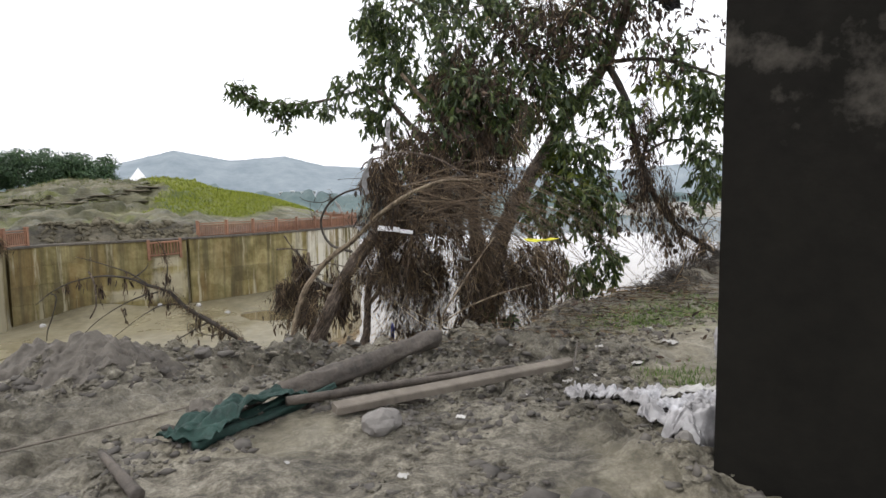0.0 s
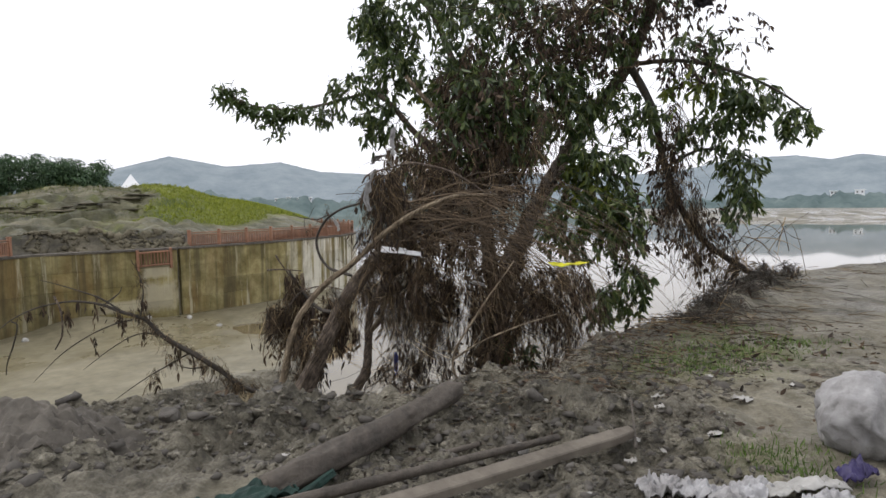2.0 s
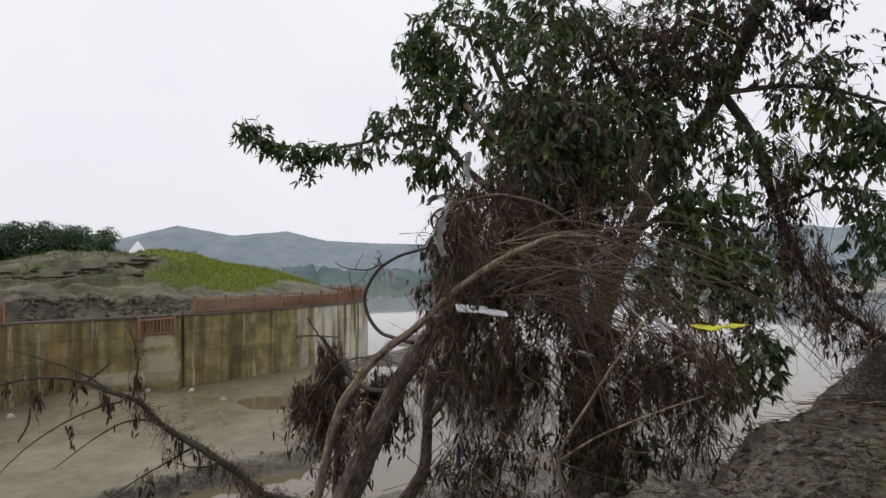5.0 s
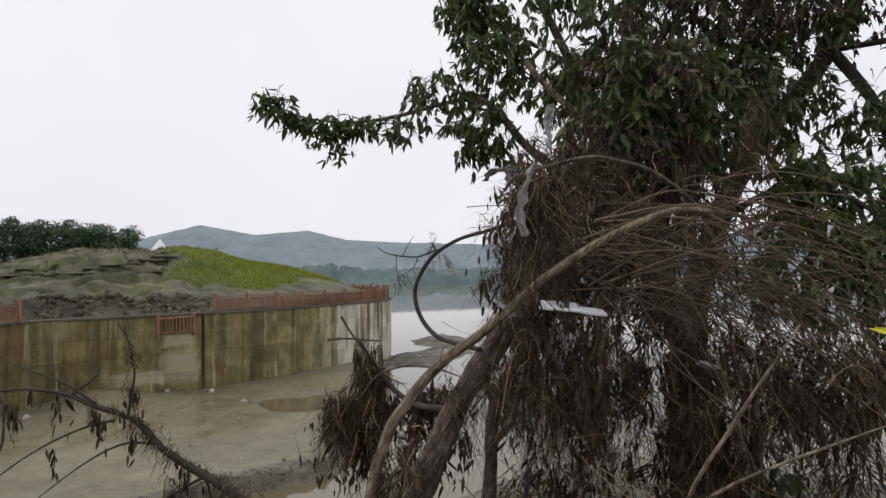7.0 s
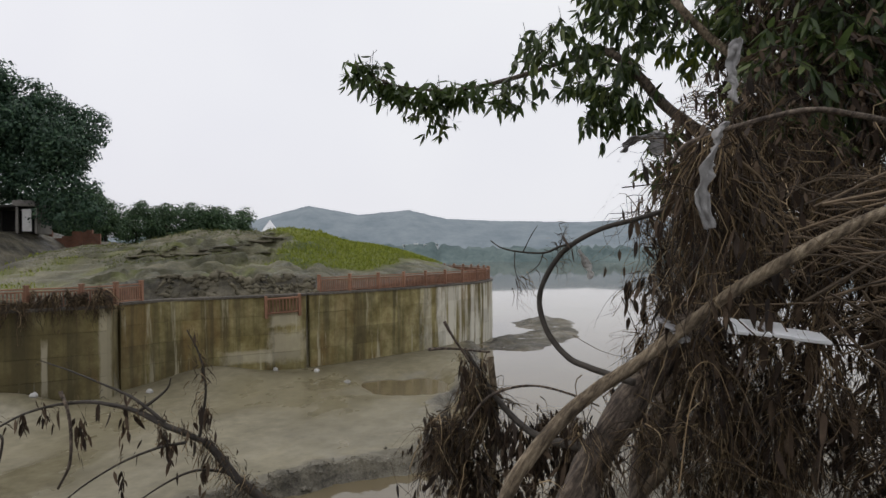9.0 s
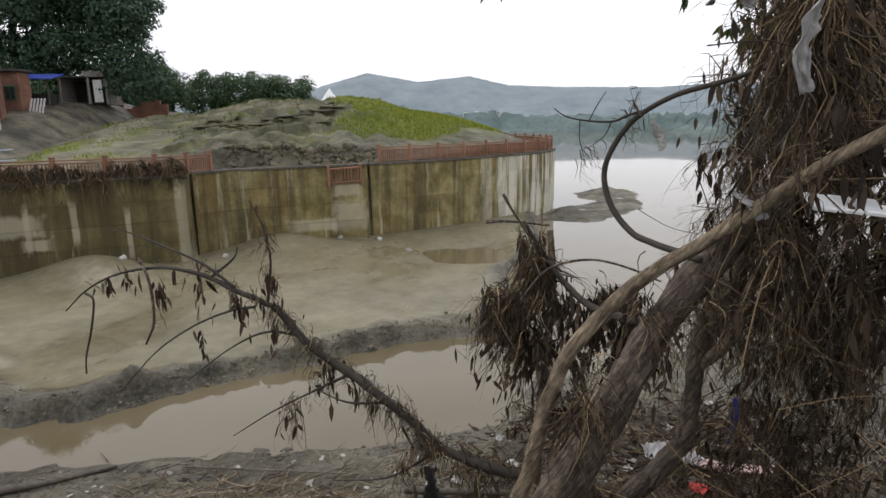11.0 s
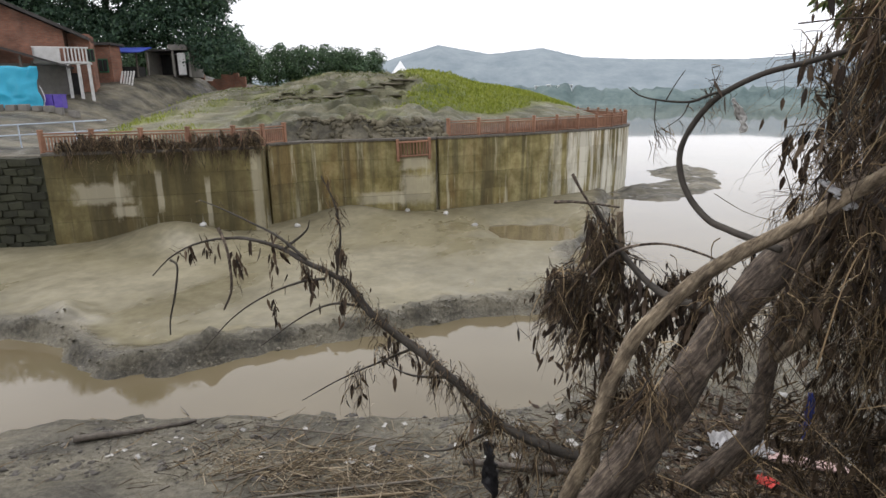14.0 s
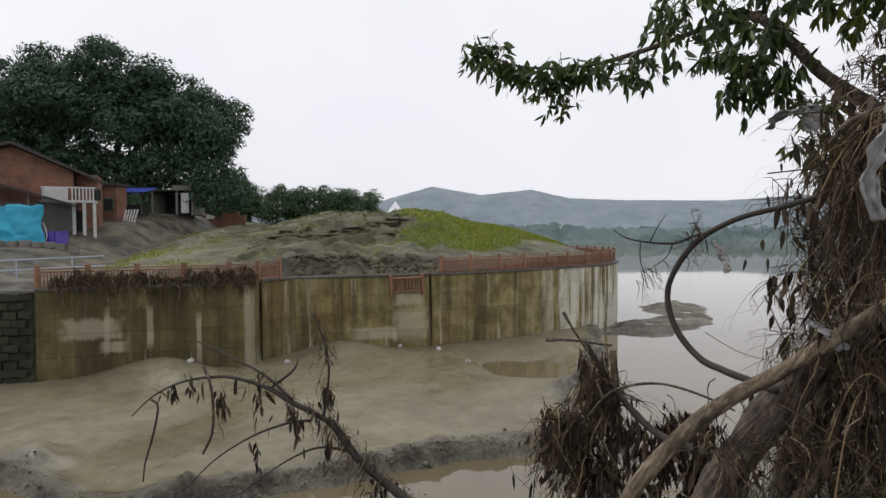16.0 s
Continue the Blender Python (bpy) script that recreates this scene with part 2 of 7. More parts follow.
def plaster_build(nt, bsdf):
    """Dark plaster, its face's shade sunk into a near-black base; the coat has flaked off in pale blotches above the
    flood line.
    """
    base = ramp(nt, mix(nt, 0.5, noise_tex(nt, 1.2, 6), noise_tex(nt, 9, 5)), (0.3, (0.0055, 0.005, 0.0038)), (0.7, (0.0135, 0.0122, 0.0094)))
    flake = ramp(nt, noise_tex(nt, 2.6, 6, 0.6), (0.54, (0, 0, 0)), (0.66, (1, 1, 1)))
    geo = nt.nodes.new("ShaderNodeNewGeometry")
    sep = nt.nodes.new("ShaderNodeSeparateXYZ")
    nt.links.new(geo.outputs["Position"], sep.inputs[0])
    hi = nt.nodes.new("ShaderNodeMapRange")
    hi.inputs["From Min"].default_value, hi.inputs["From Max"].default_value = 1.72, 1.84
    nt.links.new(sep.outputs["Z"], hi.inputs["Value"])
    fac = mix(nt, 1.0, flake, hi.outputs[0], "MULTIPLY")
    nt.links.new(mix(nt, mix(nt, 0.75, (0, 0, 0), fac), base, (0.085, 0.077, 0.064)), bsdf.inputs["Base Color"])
    bsdf.inputs["Specular IOR Level"].default_value = 0.15
    bsdf.inputs["Roughness"].default_value = 0.85
    bump(nt, bsdf, noise_tex(nt, 5, 8), 0.5, 0.01)


PLASTER = material("shade_darkened_plaster", plaster_build)


# ---- mesh helpers ----
class Bag:
    """Collects vertices and faces for one mesh."""
    def __init__(self):
        self.v, self.f = [], []

    def add(self, verts, faces):
        k = len(self.v)
        self.v.extend(verts)
        self.f.extend([tuple(i + k for i in f) for f in faces])
        return self

    def mesh(self, name, smooth=False):
        me = bpy.data.meshes.new(name)
        me.from_pydata([tuple(p) for p in self.v], [], self.f)
        if smooth:
            me.shade_smooth()
        return me


def box(bag, cx, cy, cz, sx, sy, sz, m=None, chamfer=0.0):
    """A block with its vertical and top edges taken off by chamfer; m places it."""
    c = chamfer
    hx, hy, hz = sx / 2, sy / 2, sz / 2
    rings = [(-hz, 0)] if not c else [(-hz, c), (-hz + c, 0)]
    rings += [(hz, 0)] if not c else [(hz - c, 0), (hz, c)]
    vs, fs = [], []
    for z, inset in rings:
        for x, y in ((-1, -1), (1, -1), (1, 1), (-1, 1)):
            p = Vector((cx + x * (hx - inset), cy + y * (hy - inset), cz + z))
            vs.append(m @ p if m else p)
    n = len(rings)
    fs.append((3, 2, 1, 0))
    for r in range(n - 1):
        for i in range(4):
            j = (i + 1) % 4
            fs.append((r * 4 + i, r * 4 + j, r * 4 + 4 + j, r * 4 + 4 + i))
    fs.append(tuple(range((n - 1) * 4, n * 4)))
    return bag.add(vs, fs)


def smooth_path(pts, n):
    """n points along a Catmull-Rom curve through pts."""
    p = [Vector(q) for q in pts]
    p = [p[0] * 2 - p[1]] + p + [p[-1] * 2 - p[-2]]
    out = []
    for k in range(n):
        s = k / (n - 1) * (len(p) - 3)
        i = min(int(s), len(p) - 4)
        t = s - i
        a, b, c, d = p[i:i + 4]
        out.append(0.5 * (2 * b + (c - a) * t + (2 * a - 5 * b + 4 * c - d) * t * t + (3 * b - a - 3 * c + d) * t ** 3))
    return out


def tube(bag, pts, r0, r1, sides=8, n=None, knots=0.0, rng=random):
    """A tapering round limb through pts with swellings and wobble of size knots."""
    n = n or max(4, 5 * len(pts))
    path = smooth_path(pts, n)
    vs, fs = [], []
    up = Vector((0.31, 0.17, 0.93))
    for k, p in enumerate(path):
        d = (path[min(k + 1, n - 1)] - path[max(k - 1, 0)]).normalized()
        a = d.cross(up)
        if a.length < 0.05:
            a = d.cross(Vector((1, 0, 0)))
        a.normalize()
        b = d.cross(a)
        r = r0 + (r1 - r0) * k / (n - 1)
        for s in range(sides):
            w = 2 * math.pi * s / sides
            q = r * (1 + knots * (noise.noise(p * 3.1 + Vector((math.cos(w), math.sin(w), 0)) * 1.3) + 0.5 * noise.noise(p * 9 + Vector((s, 0, 0))) + 0.7 * noise.noise(Vector((math.cos(w) * 3.5, math.sin(w) * 3.5, k * 0.12)))))
            vs.append(p + a * (q * math.cos(w)) + b * (q * math.sin(w)))
    for k in range(n - 1):
        for s in range(sides):
            t = (s + 1) % sides
            fs.append((k * sides + s, k * sides + t, k * sides + sides + t, k * sides + sides + s))
    fs.append(tuple(range(sides))[::-1])
    fs.append(tuple(range((n - 1) * sides, n * sides)))
    return bag.add(vs, fs)


def part(name, bag, mat, parent, label="", smooth=False):
    """One mesh object under a thing or a part."""
    me = bag.mesh(name, smooth) if isinstance(bag, Bag) else bag
    if not me.materials:
        me.materials.append(mat)
    ob = new(name, me)
    ob.parent = parent
    if label:
        ob["label"] = label
    return ob


def thing(name, bag, mat, label, category, group="", kind="", smooth=False):
    me = bag.mesh(name, smooth) if isinstance(bag, Bag) else bag
    if not me.materials:
        me.materials.append(mat)
    return tagged(new(name, me), label, category, group, kind)


def holder(name, at, label, category, group="", kind=""):
    """An Empty at a thing's base. Its parts are built in world coordinates and shifted to it."""
    ob = new(name)
    ob.location = at
    return tagged(ob, label, category, group, kind)


def settle(ob):
    """Parts of ob were built in world coordinates: keep them there."""
    back = Matrix.Translation(ob.location).inverted()
    for c in ob.children:
        c.matrix_parent_inverse = back


# ---- the lie of the land ----
def hash2(i, j, seed):
    h = (i.astype(np.int64) * 374761393 + j.astype(np.int64) * 668265263 + seed * 1442695041) & 0xFFFFFFFF
    h = ((h ^ (h >> 13)) * 1274126177) & 0xFFFFFFFF
    return ((h ^ (h >> 16)) & 0xFFFF) / 65535.0


def vnoise(x, y, scale, seed=0):
    x, y = x * scale, y * scale
    i, j = np.floor(x), np.floor(y)
    u, v = x - i, y - j
    u, v = u * u * (3 - 2 * u), v * v * (3 - 2 * v)
    a, b = hash2(i, j, seed), hash2(i + 1, j, seed)
    c, d = hash2(i, j + 1, seed), hash2(i + 1, j + 1, seed)
    return (a * (1 - u) + b * u) * (1 - v) + (c * (1 - u) + d * u) * v - 0.5


def fbm(x, y, scale, octaves=4, seed=0):
    return sum(vnoise(x, y, scale * 2.03 ** k, seed + k) * 0.5 ** k for k in range(octaves))


def step(a, b, x):
    t = np.clip((x - a) / (b - a), 0, 1)
    return t * t * (3 - 2 * t)


def inside(poly, x, y):
    """Distance to a polygon's edge, positive within it."""
    best = np.full(x.shape, 1e9)
    odd = np.zeros(x.shape, bool)
    for (ax, ay), (bx, by) in zip(poly, poly[1:] + poly[:1]):
        dx, dy = bx - ax, by - ay
        t = np.clip(((x - ax) * dx + (y - ay) * dy) / (dx * dx + dy * dy), 0, 1)
        best = np.minimum(best, np.hypot(x - ax - t * dx, y - ay - t * dy))
        cross = (ay > y) != (by > y)
        with np.errstate(divide="ignore", invalid="ignore"):
            odd ^= cross & (x < dx * (y - ay) / (dy if dy else 1e-9) + ax)
    return np.where(odd, best, -best)


WATER_Z, WALL_TOP = -5.0, -0.75
# the retaining wall, from the stone wall's corner round to the far side of the point
WALL_A = [(-27.2, 22.3), (-20.6, 27.95)]
WALL_B = [(-21.2, 29.2), (-20.4, 31.2), (-15.1, 35.3)]
WALL_C = [(-15.0, 35.5), (-13.1, 37.8), (-11.2, 40.3), (-9.5, 43.2), (-8.1, 46.0), (-7.3, 48.6), (-7.2, 51.5), (-8.1, 55.0), (-10.0, 59.0), (-13.0, 63.0), (-17.0, 67.0)]
STONE_WALL = [(-46.0, 11.0), (-27.2, 22.3)]
LAND = STONE_WALL + WALL_A[1:] + WALL_B + WALL_C + [(-40.0, 90.0), (-160.0, 160.0), (-190.0, 0.0), (-60.0, -5.0)]
FLAT = [(-48.0, 13.0), (-19.6, 15.4), (-17.9, 15.7), (-16.4, 15.1), (-14.5, 14.9), (-13.3, 15.5), (-12.6, 16.6), (-10.6, 18.8), (-9.3, 20.3), (-8.4, 21.6), (-6.9, 22.5), (-5.6, 23.4),
        (-5.4, 27.0), (-6.6, 30.0), (-6.0, 36.0), (-7.0, 42.0), (-7.8, 46.0), (-20.0, 60.0), (-60.0, 40.0)]
ISLET = [(-7.5, 44.5), (-3.4, 44.8), (-1.2, 51.0), (-0.6, 56.0), (-1.2, 62.0), (-4.0, 66.0), (-6.5, 60.0), (-4.6, 55.0), (-6.8, 50.5)]
EDGE_X = [-60, -30, -12, -8, -6, -4, -2, 0, 0.7, 2.1, 3.3, 5.4, 6.5, 9.6, 14, 30, 80]
EDGE_Y = [-20, 0, 3.2, 4.2, 4.8, 5.5, 6.25, 6.6, 7.1, 8.3, 9.7, 11.9, 13.2, 14.8, 16, 18, 20]
SHORE_X = [-60, -20, -12.6, -10.3, -6, -4.3, -3.9, -2.3, -0.7, 1.2, 3.2, 7, 12, 30, 80]
SHORE_Y = [-14, 9.0, 13.4, 14.7, 16.4, 17.5, 20.2, 21.4, 22.8, 24, 26, 24, 22, 22, 24]


def land_shape(x, y):
    """Height of the ground, with the shares of smooth silt and of grass."""
    wob = fbm(x, y, 0.9, 3, 5)
    # the high bank that is walked on
    edge = (y - np.interp(x, EDGE_X, EDGE_Y) + wob * 0.5) * 0.85
    clods = fbm(x, y, 2.2, 5, 11)
    rough = step(4.3, 5.4, y + x * 0.06) * (1 - step(1.2, 2.4, x)) + 0.6 * (1 - step(-2.6, -1.2, x)) * step(2.2, 3.4, y)
    berm = np.exp(-(((x - 1.05 + (y - 3.7) * 0.42) / 0.28) ** 2)) * step(1.6, 2.6, y) * (1 - step(4.4, 5.2, y))
    rough = np.clip(rough + berm * 0.55, 0, 1)
    top = 0.02 + clods * (0.06 + 0.16 * rough) + berm * 0.07 + 0.03 * fbm(x, y, 0.5, 2, 3)
    top += (0.2 - np.abs(fbm(x, y, 2.6, 3, 23))) * (0.06 + 0.16 * rough) + np.abs(fbm(x, y, 5.5, 3, 29)) * (0.03 + 0.13 * rough)
    top += (np.abs(fbm(x, y, 13.0, 3, 33)) - 0.08) * (0.02 + 0.07 * rough) * (0.4 + 1.2 * step(-0.1, 0.2, fbm(x, y, 1.7, 3, 37)))
    top += 0.26 * np.exp(-(((x + 3.2) / 0.8) ** 2 + ((y - 5.0) / 0.5) ** 2)) - 0.13 * step(4.3, 5.8, y) * (1 - step(0.6, 2.0, x))
    top += 0.025 * np.clip(x - 2, 0, 8)
    heap = np.exp(-(((edge + 0.45) / 0.5) ** 2)) * step(2.6, 4.4, x) * (1 - step(5.7, 6.8, x))
    top += heap * (0.2 + 0.25 * fbm(x, y, 1.6, 4, 151))
    z_edge = top - 4.5 * step(0.0, 3.9, edge) - 6.0 * step(3.6, 4.6, edge) - 0.35 * fbm(x, y, 0.8, 4, 31) * step(0.2, 1.2, edge) * (1 - step(3.0, 4.0, edge))
    # the low shore and its shallow fall into the stream
    inland = np.interp(x, SHORE_X, SHORE_Y) - y + 0.6 * fbm(x, y, 0.6, 5, 41)
    z_near = WATER_Z + np.clip(inland, -6, 4) * 0.15 + 0.06 * fbm(x, y, 2.0, 4, 47) + 0.05 * step(0, .5, inland)
    z_bank = np.where(edge < 0, top, np.maximum(z_edge, np.where(edge > 2.0, z_near, -9)))
    # mud flat before the wall
    sd = inside(FLAT, x, y) + 0.45 * fbm(x, y, 0.8, 5, 61)
    rim = np.exp(-((sd - 0.5) / 0.45) ** 2)
    z_flat = -5.9 + 0.9 * step(-2.5, 0.0, sd) + 0.42 * step(0.0, 0.35, sd) + rim * (0.03 + 0.3 * fbm(x, y, 2.2, 5, 67)) * (0.35 + 0.65 * step(-14.5, -12.5, x)) + 0.02 * fbm(x, y, 1.0, 3, 71)
    z_flat += 0.9 * np.exp(-(((x + 22.6) / 2.6) ** 2 + ((y - 24.6) / 1.6) ** 2)) + 0.55 * np.exp(-(((x + 18.6) / 2.4) ** 2 + ((y - 32.2) / 1.7) ** 2))
    z_flat += 0.45 * np.exp(-(((x + 18.6) / 0.8) ** 2 + ((y - 16.6) / 0.6) ** 2)) * (1 + fbm(x, y, 1.6, 3, 73))
    z_flat += 0.22 * np.exp(-(((x + 13.3) / 0.6) ** 2 + ((y - 16.6) / 0.5) ** 2)) * (1 + fbm(x, y, 2.6, 3, 75))
    isl = inside(ISLET, x, y) + 0.8 * fbm(x, y, 0.4, 4, 81)
    z_isl = -5.9 + 0.9 * step(-2, 0, isl) + 0.14 * step(0, 0.9, isl) + 0.3 * fbm(x, y, 0.5, 4, 83) * step(-0.5, 1.5, isl) + 0.08 * fbm(x, y, 2.0, 3, 85)
    # u to the right, v away, from the walk's end; a puddle lies at the foot of the point
    u = (x + 1.85) * 0.922 + (y - 5.87) * 0.387
    v = -(x + 1.85) * 0.387 + (y - 5.87) * 0.922
    z_flat -= 0.95 * np.exp(-(((u - 3.9 + 1.5 * fbm(x, y, 0.5, 3, 78)) / 2.4) ** 2) - ((v - 28.5) / 2.2) ** 2) * (1 + 0.5 * fbm(x, y, 0.7, 3, 77))
    low = np.maximum(np.maximum(z_bank, z_flat), z_isl)
    # the land behind the wall
    back = inside(LAND, x, y)
    lines = v * 0.55 + 2.2 * fbm(u * 0.3, v * 0.6, 0.3, 4, 121)
    saw = 1 - (lines - np.floor(lines))
    hump = np.where(u < -8, np.exp(-(np.abs(u + 8.0) / 14.5) ** 6), np.exp(-(np.abs(u + 8.0) / 17.5) ** 5) * (1 + 0.2 * step(-5, 2, u))) * np.exp(-(np.abs(v - 50.0) / 11.5) ** 3)
    ledge = step(1.2, 3.0, back)
    ramp_up = 4.7 * np.clip((v - 27.5) / 32, 0, 0.92) * (1 - step(-27, -20.5, u)) * (1 - 0.3 * step(67, 76, v))
    ramp_up = np.maximum(ramp_up, np.minimum(4.7 * np.clip((v - 27.5) / 32, 0, 1.3), 2.3) * step(50, 57, v) * (1 - step(-9, -1, u)))
    z_land = WALL_TOP - 0.05 + (0.85 + 0.6 * fbm(x, y, 1.3, 4, 131)) * step(0.7, 1.3, back + 0.8 * fbm(x, y, 1.1, 3, 133)) * np.exp(-(((u + 5.5) / 6.5) ** 6)) + np.maximum(2.65 * hump * (1 + 0.08 * fbm(x, y, 0.25, 4, 91)), ramp_up)
    z_land += 0.9 * step(55, 90, v)
    torn = step(2.0, 4.5, back) * np.exp(-(np.abs(u + 10) / 9.0) ** 6)
    z_land += torn * (0.45 * (saw - 0.7) * step(-0.12, 0.12, fbm(x, y, 0.25, 3, 127)) + 0.3 * (np.abs(fbm(u * 0.16, v * 1.2, 0.5, 4, 93)) - 0.2) + 0.35) + 0.12 * fbm(x, y, 0.8, 4, 95) * ledge * (1 - step(0, 6, u))
    z = np.where(back > 0.25, z_land, low)
    # the far side of the river
    far = step(215, 250, y + 0.25 * x + 14 * fbm(x, y, 0.02, 3, 97)) * step(40, 90, x)
    z = np.maximum(z, np.where(far > 0, -5.6 + 3.0 * np.clip(far, 0, 1), -9))
    silt = np.where(back > 0.25, 0, np.where(edge > 4, 1, 0)) * step(0.3, 0.8, np.where(z_flat > z_isl, sd, isl * 0)) * np.where(z_flat >= z_bank, 1, 0)
    silt = np.maximum(silt, np.where(far > 0, 1, 0))
    silt = np.maximum(silt, np.where(back > 1, 0.25 * step(-0.05, 0.2, fbm(x, y, 0.3, 3, 99)), 0))
    silt = np.maximum(silt, np.where((edge < 0) & (back < 0), 0.4 * step(0.0, 0.16, fbm(x, y, 0.75, 4, 141) + 0.12 * step(1.6, 2.4, x)) * (1 - step(0.25, 0.6, rough)), 0))
    grass = np.where(back > 1.5, step(-5.2, -1.6, u + 3.0 * fbm(x, y, 0.3, 4, 101)) * step(3, 5, back + 2 * fbm(x, y, 0.4, 3, 104)), 0)
    grass = np.maximum(grass, np.where(back > 2.5, 0.5 * step(0.0, 0.3, fbm(x, y, 0.5, 5, 111)) * step(-19, -16, u) * step(29, 33, v), 0))
    grass = np.maximum(grass, np.where(back > 1.5, 0.14 * step(-20, -17, u) * step(28, 31, v), 0))
    bank_l = np.exp(-(((u + 19.3 + (v - 40) * 0.09) / 1.6) ** 2)) * step(33, 37, v) * (1 - step(52, 58, v))
    grass = np.maximum(grass, np.where(back > 1, bank_l * step(-0.1, 0.15, fbm(x, y, 0.8, 3, 103)), 0))
    patch = np.exp(-(((x - 3.0) / 0.75) ** 2 + ((y - 7.6) / 0.8) ** 2)) + 0.5 * np.exp(-(((x - 1.8) / 0.25) ** 2 + ((y - 4.8) / 0.3) ** 2)) + np.exp(-(((x - 2.1) / 0.6) ** 2 + ((y - 6.9) / 0.4) ** 2))
    grass = np.maximum(grass, np.where(edge < 0, 0.5 * patch * step(0.0, 0.22, fbm(x, y, 2.4, 4, 107) + 0.1), 0))
    # dark wet soil of the lane and the torn mound, paler along the trodden path; the tree's shade on the bank is
    # painted in with it
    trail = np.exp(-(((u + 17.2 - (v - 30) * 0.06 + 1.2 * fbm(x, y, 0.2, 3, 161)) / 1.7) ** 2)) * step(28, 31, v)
    soil_shade = np.where(back > 0.25, np.clip(1 - 0.75 * trail, 0, 1), np.maximum(np.maximum(0.95 * np.clip(heap * 1.8, 0, 1), np.where(edge < 0.6, np.maximum(0.58 * np.clip(rough, 0, 1) * (0.45 + 0.55 * step(-0.05, 0.2, fbm(x, y, 1.1, 3, 157))), 0.6 * step(6.6, 7.8, y) * step(0.6, 1.6, x) * (0.4 + 0.6 * step(-2.6, -0.9, edge))), 0)), np.where((edge > 1.0) & (z_flat < z_bank), 0.7, np.where((edge > 1.0) & (sd < 0.9), 0.65, 0))))
    return z, silt, grass, soil_shade


def axis(*runs):
    """Grid lines: (from, to, spacing) one after the other."""
    out = []
    for a, b, s in runs:
        out.extend(np.arange(a, b, s).tolist())
    return np.array(out + [runs[-1][1]])


gx = axis((-1500, -200, 100), (-200, -60, 7), (-60, -28, 0.6), (-28, -6, 0.2), (-6, -3.4, 0.05), (-3.4, 2.4, 0.028), (2.4, 5, 0.05), (5, 14, 0.25), (14, 40, 1.2), (40, 200, 12), (200, 1500, 100))
gy = axis((-600, -20, 60), (-20, -1, 0.6), (-1, 2.3, 0.05), (2.3, 6.8, 0.028), (6.8, 7.6, 0.05), (7.6, 24, 0.16), (24, 62, 0.3), (62, 120, 1.5), (120, 420, 9), (420, 2000, 120))
GX, GY = np.meshgrid(gx, gy)
GZ, SILT, GRASS, SOIL_SHADE = land_shape(GX, GY)
nx, ny = len(gx), len(gy)
ground_mesh = bpy.data.meshes.new("ground")
ground_mesh.vertices.add(nx * ny)
ground_mesh.vertices.foreach_set("co", np.stack([GX, GY, GZ], -1).astype(np.float32).ravel())
q = (np.arange(ny - 1)[:, None] * nx + np.arange(nx - 1)[None, :]).ravel()
quads = np.stack([q, q + 1, q + nx + 1, q + nx], -1)
ground_mesh.loops.add(quads.size)
ground_mesh.loops.foreach_set("vertex_index", quads.ravel().astype(np.int32))
ground_mesh.polygons.add(len(quads))
ground_mesh.polygons.foreach_set("loop_start", (np.arange(len(quads)) * 4).astype(np.int32))
ground_mesh.update(calc_edges=True)
for key, values in (("silt", SILT), ("grass", GRASS), ("soil_shade", SOIL_SHADE)):
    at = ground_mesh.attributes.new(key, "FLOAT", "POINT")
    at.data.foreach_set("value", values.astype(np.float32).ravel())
ground_mesh.shade_smooth()
ground_mesh.materials.append(MUD)
tagged(new("ground", ground_mesh), "grey-brown flood mud of the bank, flats and far shore", "ground", kind="structure")


def ground_z(x, y):
    z, _, _, _ = land_shape(np.array([float(x)]), np.array([float(y)]))
    return float(z[0])


river = Bag().add([(-1500, -600, WATER_Z), (1500, -600, WATER_Z), (1500, 2000, WATER_Z), (-1500, 2000, WATER_Z)], [(0, 1, 2, 3)])
thing("river_water", river, WATER, "calm silty brown river water mirroring the sky", "water", kind="structure")


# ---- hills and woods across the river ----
# Haze is painted into the slopes' colour, and a weak glow lifts it.
def painted_haze_build(low, high):
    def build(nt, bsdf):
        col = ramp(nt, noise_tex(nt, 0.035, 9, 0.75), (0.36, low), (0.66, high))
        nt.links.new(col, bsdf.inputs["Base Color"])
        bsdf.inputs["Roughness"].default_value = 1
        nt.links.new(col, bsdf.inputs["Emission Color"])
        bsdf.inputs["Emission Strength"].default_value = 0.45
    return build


HILL_FAR = material("haze_tinted_far_hills", painted_haze_build((0.125, 0.155, 0.175), (0.19, 0.22, 0.238)))
HILL_NEAR = material("haze_tinted_far_woods", painted_haze_build((0.04, 0.066, 0.068), (0.115, 0.15, 0.145)))


